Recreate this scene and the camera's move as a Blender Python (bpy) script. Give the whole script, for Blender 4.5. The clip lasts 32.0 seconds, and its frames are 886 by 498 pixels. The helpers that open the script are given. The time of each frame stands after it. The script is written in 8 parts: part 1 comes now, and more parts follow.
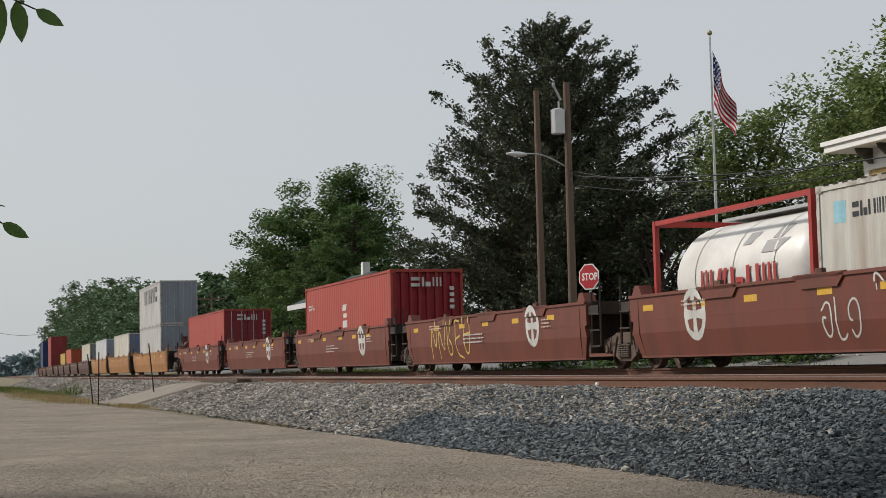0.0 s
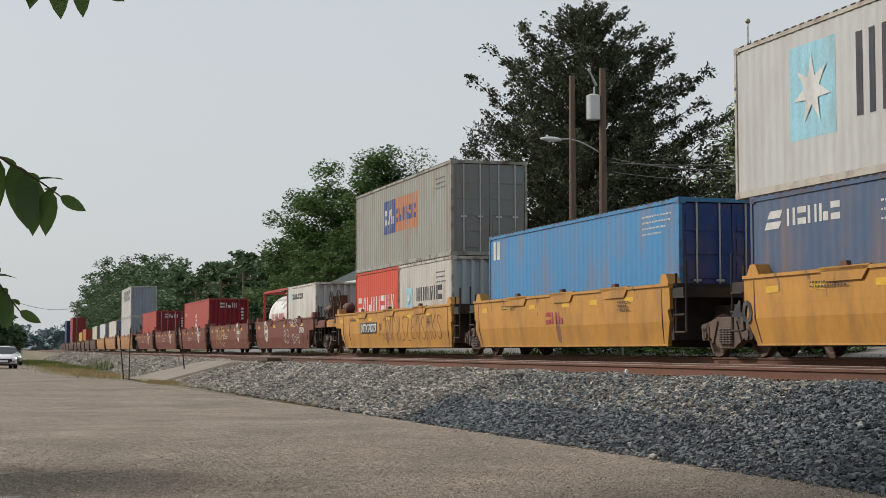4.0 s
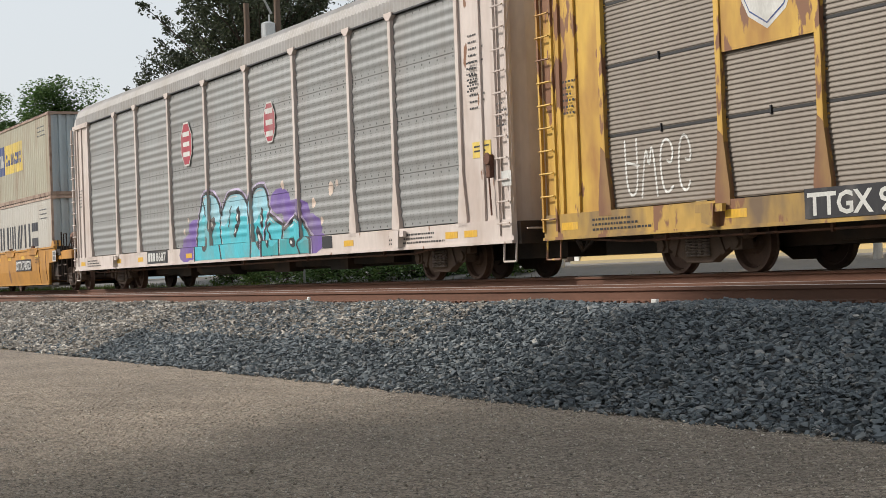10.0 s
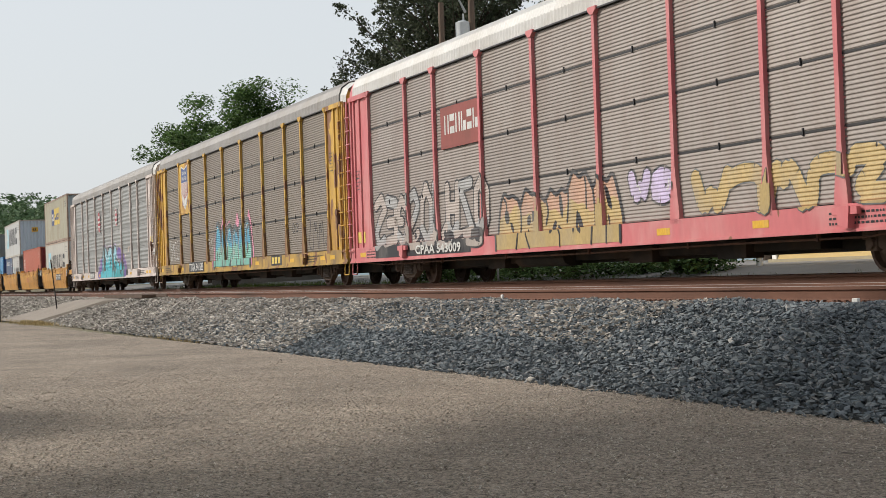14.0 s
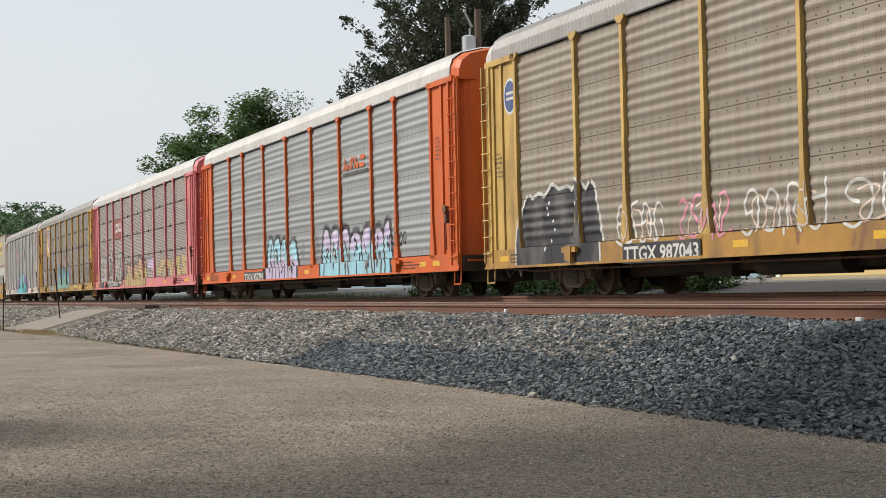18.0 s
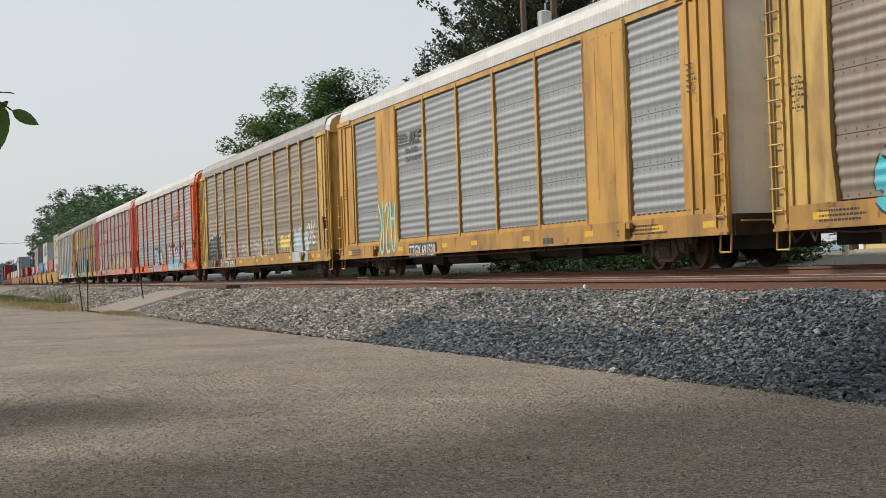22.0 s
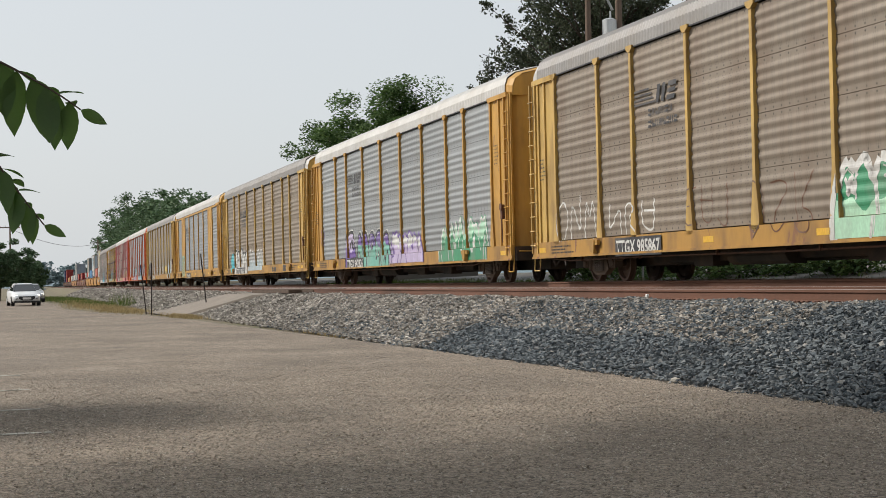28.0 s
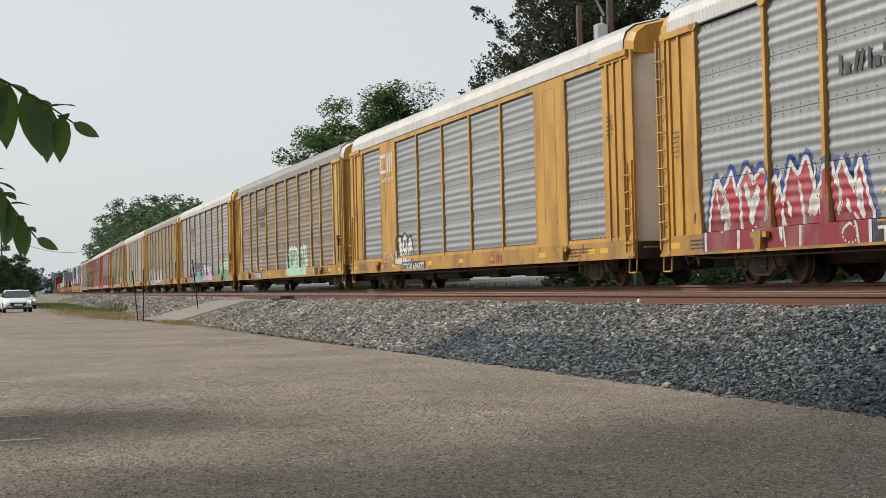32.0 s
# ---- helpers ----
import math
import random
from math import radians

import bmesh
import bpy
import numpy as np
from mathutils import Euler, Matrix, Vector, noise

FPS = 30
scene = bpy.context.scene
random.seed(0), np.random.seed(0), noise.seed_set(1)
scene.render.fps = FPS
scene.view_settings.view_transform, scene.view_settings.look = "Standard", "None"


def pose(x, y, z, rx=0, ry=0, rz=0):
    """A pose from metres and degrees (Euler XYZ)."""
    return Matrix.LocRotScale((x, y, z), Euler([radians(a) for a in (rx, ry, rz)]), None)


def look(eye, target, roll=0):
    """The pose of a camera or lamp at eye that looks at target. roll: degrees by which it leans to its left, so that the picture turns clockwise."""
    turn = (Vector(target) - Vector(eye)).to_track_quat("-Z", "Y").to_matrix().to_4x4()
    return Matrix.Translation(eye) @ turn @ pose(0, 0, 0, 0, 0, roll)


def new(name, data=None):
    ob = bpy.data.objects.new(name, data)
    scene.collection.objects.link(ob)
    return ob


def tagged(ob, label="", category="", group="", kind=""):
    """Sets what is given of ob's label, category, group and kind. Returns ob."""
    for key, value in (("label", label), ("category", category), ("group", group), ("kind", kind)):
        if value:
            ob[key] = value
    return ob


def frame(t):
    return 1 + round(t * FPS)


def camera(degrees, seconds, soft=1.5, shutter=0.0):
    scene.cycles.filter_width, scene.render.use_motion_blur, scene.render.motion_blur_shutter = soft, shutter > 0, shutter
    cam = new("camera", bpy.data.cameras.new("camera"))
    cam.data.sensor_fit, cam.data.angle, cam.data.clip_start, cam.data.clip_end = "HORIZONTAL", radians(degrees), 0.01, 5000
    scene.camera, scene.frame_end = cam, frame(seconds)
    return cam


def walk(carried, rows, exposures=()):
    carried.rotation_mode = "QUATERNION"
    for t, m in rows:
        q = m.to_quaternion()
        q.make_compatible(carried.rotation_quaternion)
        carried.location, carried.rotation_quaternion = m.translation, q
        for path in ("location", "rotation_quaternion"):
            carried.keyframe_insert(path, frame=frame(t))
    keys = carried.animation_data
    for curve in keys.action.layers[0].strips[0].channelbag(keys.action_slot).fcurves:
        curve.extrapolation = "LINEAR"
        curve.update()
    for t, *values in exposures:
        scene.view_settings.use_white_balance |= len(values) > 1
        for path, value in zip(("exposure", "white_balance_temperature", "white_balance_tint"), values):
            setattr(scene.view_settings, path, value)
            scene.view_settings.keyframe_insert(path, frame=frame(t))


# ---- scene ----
# camera: a hand-held phone that stands still and swings
EYE = 1.2
cam = camera(31.3, 32.0, soft=0.65, shutter=0.0)
SWING = [
    (0, 94.21, 1.41, 71.62),
    (0.5, 94.04, 0.91, 70.78),
    (1, 94.05, 0.04, 71.80),
    (1.5, 94.28, -0.04, 72.55),
    (2, 93.78, -0.38, 72.54),
    (2.5, 93.65, -0.36, 72.38),
    (4.5, 93.62, 0.18, 72.76),
    (5, 93.65, 0.10, 72.79),
    (5.5, 93.53, 0.10, 72.59),
    (6, 93.55, -0.16, 70.41),
    (6.5, 93.45, -0.32, 67.07),
    (7, 92.64, -0.32, 65.18),
    (7.5, 92.54, 0.44, 62.50),
    (8, 93.14, 0.78, 58.75),
    (8.5, 93.49, 1.56, 60.91),
    (9, 92.01, 2.34, 62.86),
    (9.5, 91.62, 2.64, 62.33),
    (10, 90.82, 2.09, 61.21),
    (10.5, 91.37, 1.23, 62.93),
    (11, 91.99, 0.59, 67.20),
    (11.5, 91.67, 0.92, 68.79),
    (12, 91.51, 1.14, 68.40),
    (12.5, 91.49, 1.51, 68.29),
    (13, 91.22, 1.74, 67.91),
    (13.5, 91.00, 1.95, 68.27),
    (15.5, 90.91, 1.71, 67.94),
    (16, 91.03, 2.14, 68.38),
    (16.5, 91.15, 2.03, 68.60),
    (17, 91.02, 1.86, 68.63),
    (17.5, 91.02, 1.64, 68.17),
    (18, 91.49, 1.24, 68.34),
    (18.5, 91.45, 0.97, 69.91),
    (19, 91.95, 0.68, 70.87),
    (19.5, 92.18, 0.76, 71.27),
    (20, 92.26, 0.48, 71.92),
    (20.5, 91.91, 0.53, 72.19),
    (21, 91.30, 1.07, 72.30),
    (21.5, 90.85, 1.62, 72.14),
    (22, 90.73, 1.97, 71.20),
    (22.5, 90.64, 2.41, 70.99),
    (23, 90.63, 2.50, 71.01),
    (23.5, 90.06, 2.78, 70.73),
    (24, 89.83, 2.73, 70.45),
    (24.5, 89.81, 2.37, 70.43),
    (25, 90.79, 1.91, 70.89),
    (25.5, 91.26, 1.21, 71.94),
    (27.5, 91.10, 0.91, 73.55),
    (28, 91.05, 1.26, 73.43),
    (28.5, 91.03, 1.39, 73.59),
    (29, 91.15, 1.29, 73.51),
    (29.5, 91.14, 1.39, 73.52),
    (30, 91.14, 1.42, 73.34),
    (30.5, 91.17, 1.32, 73.18),
    (31, 91.27, 1.18, 73.11),
    (31.5, 91.28, 1.38, 73.10),
    (32, 91.24, 1.40, 73.14),
]
EXPOSURE = ((0, 0.06), (1, 0.2), (2, 0.22), (5, 0.16), (7, 0.28), (8, 0.46), (9, 0.42), (11, 0.52), (12, 0.42), (13, 0.44), (16, 0.42), (18, 0.46), (20, 0.26), (22, 0.34), (24, 0.48), (25.5, 0.52), (28, 0.36), (32, 0.36))
walk(cam, [(t, pose(0, 0, EYE, rx, ry, rz)) for t, rx, ry, rz in SWING], EXPOSURE)

# ---- light: a hazy summer sky with a veiled sun behind the camera's left shoulder ----
SUN_EL, SUN_AZ = 35.0, 218.0   # degrees; azimuth clockwise from +Y
world = bpy.data.worlds.new("world")
scene.world = world
world.use_nodes = True
wn, wl = world.node_tree.nodes, world.node_tree.links
sky = wn.new("ShaderNodeTexSky")
sky.sky_type = "NISHITA"
sky.sun_disc = False
sky.sun_elevation, sky.sun_rotation = radians(SUN_EL), radians(SUN_AZ)
sky.air_density, sky.dust_density, sky.ozone_density = 1.0, 4.0, 1.5
haze = wn.new("ShaderNodeMix")
haze.data_type = "RGBA"
haze.inputs[0].default_value = 0.8
haze.inputs[7].default_value = (7.0, 7.35, 7.6, 1)
wl.new(sky.outputs[0], haze.inputs[6])
wl.new(haze.outputs[2], wn["Background"].inputs[0])
wn["Background"].inputs[1].default_value = 0.085
sun = new("sun", bpy.data.lights.new("sun", "SUN"))
sun.data.energy, sun.data.angle, sun.data.color = 2.9, radians(4), (1.0, 0.94, 0.86)
sd = Vector((math.sin(radians(SUN_AZ)) * math.cos(radians(SUN_EL)), math.cos(radians(SUN_AZ)) * math.cos(radians(SUN_EL)), math.sin(radians(SUN_EL))))
sun.matrix_world = look(sd * 100, (0, 0, 0))

# ---- materials ----
def mat(name, col, rough=0.6, metal=0.0, var=0.12, scale=2.0, bump=0.0, bscale=40.0, dirt=None, amount=0.35, dscale=1.2, stretch=(1, 1, 1), rnd=0.0, spec=0.4, chip=0.0):
    """Painted or raw surface: two scales of variation, streaked dirt, fine relief."""
    m = bpy.data.materials.new(name)
    m.use_nodes = True
    n, l = m.node_tree.nodes, m.node_tree.links
    b = n["Principled BSDF"]
    b.inputs["Roughness"].default_value, b.inputs["Metallic"].default_value = rough, metal
    b.inputs["Specular IOR Level"].default_value = spec
    tc, mp = n.new("ShaderNodeTexCoord"), n.new("ShaderNodeMapping")
    mp.inputs["Scale"].default_value = stretch
    l.new(tc.outputs["Object"], mp.inputs[0])
    def nz(s, d=4.0):
        t = n.new("ShaderNodeTexNoise")
        t.inputs["Scale"].default_value, t.inputs["Detail"].default_value = s, d
        l.new(mp.outputs[0], t.inputs["Vector"])
        return t.outputs["Fac"]
    add = n.new("ShaderNodeMath")
    add.operation = "ADD"
    l.new(nz(scale), add.inputs[0]), l.new(nz(scale * 11), add.inputs[1])
    val = n.new("ShaderNodeMapRange")
    val.inputs["From Min"].default_value, val.inputs["From Max"].default_value = 0.6, 1.4
    val.inputs["To Min"].default_value, val.inputs["To Max"].default_value = 1 - var, 1 + var
    l.new(add.outputs[0], val.inputs["Value"])
    hsv = n.new("ShaderNodeHueSaturation")
    hsv.inputs["Color"].default_value = (*col, 1)
    fac = val.outputs[0]
    if rnd:
        oi, mr, mu = n.new("ShaderNodeObjectInfo"), n.new("ShaderNodeMapRange"), n.new("ShaderNodeMath")
        mr.inputs["To Min"].default_value, mr.inputs["To Max"].default_value = 1 - rnd, 1 + rnd
        mu.operation = "MULTIPLY"
        l.new(oi.outputs["Random"], mr.inputs["Value"]), l.new(mr.outputs[0], mu.inputs[0]), l.new(fac, mu.inputs[1])
        fac = mu.outputs[0]
    l.new(fac, hsv.inputs["Value"])
    out = hsv.outputs[0]
    if dirt:
        mx, rp = n.new("ShaderNodeMix"), n.new("ShaderNodeMapRange")
        mx.data_type = "RGBA"
        mx.inputs[7].default_value = (*dirt, 1)
        rp.inputs["From Min"].default_value, rp.inputs["From Max"].default_value = 0.46, 0.72
        rp.inputs["To Max"].default_value = amount * 2
        l.new(nz(dscale, 7.0), rp.inputs["Value"]), l.new(rp.outputs[0], mx.inputs[0])
        l.new(out, mx.inputs[6])
        out = mx.outputs[2]
    if chip:      # flaked paint with sharp edges
        mc, rc = n.new("ShaderNodeMix"), n.new("ShaderNodeMapRange")
        mc.data_type = "RGBA"
        mc.inputs[7].default_value = (0.20, 0.095, 0.05, 1)
        rc.inputs["From Min"].default_value, rc.inputs["From Max"].default_value = chip, chip + 0.02
        l.new(nz(2.3, 9.0), rc.inputs["Value"]), l.new(rc.outputs[0], mc.inputs[0]), l.new(out, mc.inputs[6])
        out = mc.outputs[2]
    l.new(out, b.inputs["Base Color"])
    if bump:
        bp = n.new("ShaderNodeBump")
        bp.inputs["Strength"].default_value, bp.inputs["Distance"].default_value = bump, 0.02
        l.new(nz(bscale, 6.0), bp.inputs["Height"]), l.new(bp.outputs[0], b.inputs["Normal"])
    return m


RUST = (0.10, 0.045, 0.025)
def asphalt(name, col):
    """Worn asphalt: stones of many shades in the binder, stains, fine cracks."""
    m = mat(name, col, 0.95, var=0.22, scale=0.9, dirt=(0.10, 0.09, 0.08), amount=0.22, dscale=0.3)
    n, l = m.node_tree.nodes, m.node_tree.links
    b = n["Principled BSDF"]
    tc = n.new("ShaderNodeTexCoord")

    def op(kind, a, b_, c=None):
        k = n.new("ShaderNodeMath")
        k.operation = kind
        for i, v in enumerate((a, b_) if c is None else (a, b_, c)):
            if isinstance(v, (int, float)):
                k.inputs[i].default_value = v
            else:
                l.new(v, k.inputs[i])
        return k.outputs[0]

    def cells(s, feature="F1"):
        v = n.new("ShaderNodeTexVoronoi")
        v.feature = feature
        v.inputs["Scale"].default_value = s
        return v
    fine, coarse = cells(48.0), cells(120.0)
    l.new(tc.outputs["Object"], fine.inputs["Vector"]), l.new(tc.outputs["Object"], coarse.inputs["Vector"])
    bw1, bw2 = n.new("ShaderNodeRGBToBW"), n.new("ShaderNodeRGBToBW")
    l.new(fine.outputs["Color"], bw1.inputs[0]), l.new(coarse.outputs["Color"], bw2.inputs[0])
    patch = n.new("ShaderNodeTexNoise")
    patch.inputs["Scale"].default_value, patch.inputs["Detail"].default_value = 0.8, 10
    patch.inputs["Roughness"].default_value = 0.65
    l.new(tc.outputs["Object"], patch.inputs["Vector"])
    wear = op("MULTIPLY_ADD", patch.outputs["Fac"], 0.8, 0.6)
    grain = op("MULTIPLY", wear, op("ADD", op("MULTIPLY_ADD", bw1.outputs[0], 1.35, -0.18), op("MULTIPLY", bw2.outputs[0], 1.0)))
    warp = n.new("ShaderNodeTexNoise")
    warp.inputs["Scale"].default_value, warp.inputs["Detail"].default_value = 1.3, 6
    l.new(tc.outputs["Object"], warp.inputs["Vector"])
    add = n.new("ShaderNodeVectorMath")
    add.operation = "MULTIPLY_ADD"
    add.inputs[1].default_value = (1.3, 1.3, 0)
    l.new(warp.outputs["Color"], add.inputs[0]), l.new(tc.outputs["Object"], add.inputs[2])
    crack = cells(0.30, "DISTANCE_TO_EDGE")
    l.new(add.outputs[0], crack.inputs["Vector"])
    line = op("GREATER_THAN", crack.outputs["Distance"], 0.0028)
    keep = op("MAXIMUM", line, 0.6)
    mx = n.new("ShaderNodeMix")
    mx.data_type, mx.blend_type = "RGBA", "MULTIPLY"
    mx.inputs[0].default_value = 1.0
    comb = n.new("ShaderNodeCombineColor")
    f = op("MULTIPLY", grain, keep)
    for i in range(3):
        l.new(f, comb.inputs[i])
    src = b.inputs["Base Color"].links[0].from_socket
    l.new(src, mx.inputs[6]), l.new(comb.outputs[0], mx.inputs[7]), l.new(mx.outputs[2], b.inputs["Base Color"])
    bp = n.new("ShaderNodeBump")
    bp.inputs["Strength"].default_value, bp.inputs["Distance"].default_value = 1.0, 0.012
    l.new(f, bp.inputs["Height"]), l.new(bp.outputs[0], b.inputs["Normal"])
    return m


M = {
    "pavement": asphalt("worn_asphalt", (0.29, 0.238, 0.187)),
    "soil": mat("dry_soil", (0.16, 0.135, 0.09), 0.98, var=0.25, scale=0.6, bump=0.6, bscale=25, dirt=(0.09, 0.10, 0.04), amount=0.35, dscale=0.3),
    "road": mat("pale_road", (0.19, 0.185, 0.18), 0.9, var=0.12, scale=0.7, bump=0.2, bscale=60),
    "ballast": mat("ballast_bed", (0.085, 0.088, 0.09), 0.95, var=0.35, scale=5, bump=0.8, bscale=30),
    "rail_side": mat("rusty_rail", (0.13, 0.06, 0.038), 0.85, var=0.2, scale=3, dirt=(0.05, 0.03, 0.02), stretch=(0.3, 1, 1)),
    "rail_top": mat("polished_rail", (0.42, 0.36, 0.33), 0.35, 0.8, var=0.1),
    "tie": mat("old_timber_tie", (0.075, 0.05, 0.035), 0.95, var=0.3, scale=4, bump=0.4),
    "steel_dark": mat("grimy_steel", (0.024, 0.019, 0.017), 0.8, var=0.3, scale=4, dirt=(0.09, 0.05, 0.03)),
    "truck": mat("rusty_truck_casting", (0.11, 0.075, 0.058), 0.85, var=0.3, scale=5, dirt=(0.03, 0.025, 0.02)),
    "spring": mat("spring_steel", (0.15, 0.12, 0.105), 0.7, var=0.2, dirt=(0.05, 0.03, 0.02)),
    "wheel": mat("wheel_steel", (0.10, 0.06, 0.045), 0.7, 0.2, var=0.2, dirt=(0.03, 0.025, 0.022)),
    "galv": mat("galvanised_steel", (0.42, 0.43, 0.43), 0.5, 0.5, var=0.08),
    "wood_pole": mat("weathered_pole", (0.14, 0.10, 0.075), 0.95, var=0.2, stretch=(6, 6, 0.3), scale=3, bump=0.3),
    "white": mat("white_paint", (0.75, 0.74, 0.71), 0.55, var=0.05, dirt=(0.4, 0.38, 0.34), amount=0.2),
    "black": mat("black_paint", (0.02, 0.02, 0.022), 0.5, var=0.1),
}


M["rusty_gear"] = mat("rusty_brake_gear", (0.12, 0.055, 0.035), 0.8, var=0.25, scale=4, dirt=(0.03, 0.022, 0.02), amount=0.4, dscale=5)


# ---- mesh helpers ----
def box(bm, x0, x1, y0, y1, z0, z1):
    vs = [bm.verts.new((x, y, z)) for x in (x0, x1) for y in (y0, y1) for z in (z0, z1)]
    for f in ((0, 1, 3, 2), (4, 6, 7, 5), (0, 4, 5, 1), (2, 3, 7, 6), (0, 2, 6, 4), (1, 5, 7, 3)):
        bm.faces.new([vs[i] for i in f])


def prism(bm, pts, y0, y1):
    """A polygon in x, z, given thickness along y."""
    a, b = [bm.verts.new((x, y0, z)) for x, z in pts], [bm.verts.new((x, y1, z)) for x, z in pts]
    n = len(pts)
    bm.faces.new(a), bm.faces.new(b[::-1])
    for i in range(n):
        bm.faces.new((a[i], b[i], b[(i + 1) % n], a[(i + 1) % n]))


def loft(bm, rings, closed=True, caps=True):
    """Skin over rings of points."""
    rows = [[bm.verts.new(p) for p in r] for r in rings]
    n = len(rows[0])
    for a, b in zip(rows, rows[1:]):
        for i in range(n if closed else n - 1):
            bm.faces.new((a[i], a[(i + 1) % n], b[(i + 1) % n], b[i]))
    if caps and closed:
        bm.faces.new(rows[0][::-1]), bm.faces.new(rows[-1])


def tube(bm, p, q, r0, r1=None, n=8):
    p, q = Vector(p), Vector(q)
    r1 = r0 if r1 is None else r1
    d = (q - p).normalized()
    u = d.orthogonal().normalized()
    v = d.cross(u)
    ring = lambda c, r: [c + u * (r * math.cos(2 * math.pi * k / n)) + v * (r * math.sin(2 * math.pi * k / n)) for k in range(n)]
    loft(bm, [ring(p, r0), ring(q, r1)])


def strip(bm, pts, w, y):
    """A stroke of width w along points in x, z, facing -y."""
    P = [Vector((x, 0, z)) for x, z in pts]
    L, R = [], []
    for i, c in enumerate(P):
        d = (P[min(i + 1, len(P) - 1)] - P[max(i - 1, 0)]).normalized()
        nrm = Vector((-d.z, 0, d.x)) * (w / 2)
        L.append(bm.verts.new((c.x + nrm.x, y, c.z + nrm.z))), R.append(bm.verts.new((c.x - nrm.x, y, c.z - nrm.z)))
    for i in range(len(P) - 1):
        bm.faces.new((L[i], R[i], R[i + 1], L[i + 1]))


def data(name, bm, material, smooth=False):
    me = bpy.data.meshes.new(name)
    bmesh.ops.recalc_face_normals(bm, faces=bm.faces[:])
    bm.to_mesh(me)
    bm.free()
    me.materials.append(material)
    if smooth:
        me.shade_smooth()
    return me


def part(name, bm, material, parent, label="", at=None, smooth=False):
    """Links a bmesh, or a mesh made before, as one part under a thing or a part."""
    me = bm if isinstance(bm, bpy.types.Mesh) else data(name, bm, material, smooth)
    ob = new(name, me)
    ob.parent = parent
    if at is not None:
        ob.matrix_basis = at
    if label:
        tagged(ob, label)
    return ob


def thing(name, label, category, group="", at=None, kind=""):
    ob = new(name)
    ob.empty_display_size = 0.3
    if at is not None:
        ob.matrix_basis = at
    return tagged(ob, label, category, group, kind)


def solid(name, bm, material, label, category="", kind="", group="", at=None, smooth=False):
    ob = new(name, data(name, bm, material, smooth))
    if at is not None:
        ob.matrix_basis = at
    return tagged(ob, label, category, group, kind)


# ---- plan: tracks run along x and bend gently away from the camera ----
BEND = 5250.0
TRAIN_Y, NEAR_Y = 15.4, 11.15     # track centre lines abreast of the camera
RAIL, NEAR_RAIL = 1.03, 0.95      # rail tops


def bend(x):
    """The tracks' sideways drift: a wide curve that runs out straight far away."""
    far_ = max(0.0, -x - 200.0)
    near_ = max(x, -200.0)
    return near_ * near_ / (2 * BEND) + far_ * 200.0 / BEND


def level(y):
    """Height of the ground across the tracks."""
    prof = ((-1e5, -0.03), (7.3, -0.03), (9.35, 0.70), (10.0, 0.735), (18.2, 0.74), (21.0, 1.15), (26, 1.3), (60, 1.6), (1e5, 1.6))
    for (a, za), (b, zb) in zip(prof, prof[1:]):
        if y <= b:
            return za + (zb - za) * (y - a) / (b - a)
    return 1.6


bm = bmesh.new()
xs = [-3000, -1500, -800, -500, -350, -250, -180, -130, -100, -80, -60, -40, -20, 0, 20, 40, 80, 150, 300, 600, 1500, 3000]
ys = [-3000, -500, -100, 0, 7.3, 9.35, 10, 18.2, 21, 26, 60, 300, 3000]
grid = [[bm.verts.new((x, y + (bend(max(min(x, 420), -1200)) if 7 < y < 60 else 0), level(y))) for y in ys] for x in xs]
for a, b in zip(grid, grid[1:]):
    for i in range(len(ys) - 1):
        bm.faces.new((a[i], b[i], b[i + 1], a[i + 1]))
solid("ground", bm, M["soil"], "dry bare soil with sparse grass round the tracks", "ground", "structure")

# paved lot in front of the tracks, widening into the street
bm = bmesh.new()
edge = [(60, 7.45), (20, 7.4), (-10, 7.4), (-20, 7.37), (-30, 7.3), (-42, 7.05), (-55, 6.9), (-64, 6.4), (-72, 5.4), (-85, 4.6), (-105, 5.4), (-125, 5.3), (-140, 3.6), (-160, 0.2), (-190, -5.5), (-300, -24)]
far = [(-300, -36), (-190, -17), (-140, -8), (-105, -6), (-60, -14), (-20, -30), (60, -30)]
top = [bm.verts.new((x, y, 0.0)) for x, y in edge + far]
bm.faces.new(top)
low = [bm.verts.new((x, y, -0.08)) for x, y in edge + far]
for i in range(len(top)):
    j = (i + 1) % len(top)
    bm.faces.new((top[i], low[i], low[j], top[j]))
solid("pavement", bm, M["pavement"], "worn tan asphalt lot beside the railway with fine cracks", "pavement", "structure")

# street and forecourt on the far side
bm = bmesh.new()
rows = [[bm.verts.new((x, y + bend(x), z)) for y, z in ((19.5, 0.96), (21, 1.17), (26, 1.32), (33, 1.38))] for x in (-140, -100, -70, -50, -30, -10, 20, 60)]
for a, b in zip(rows, rows[1:]):
    for i in range(3):
        bm.faces.new((a[i], b[i], b[i + 1], a[i + 1]))
solid("road", bm, M["road"], "pale asphalt street behind the railway", "road", "structure")


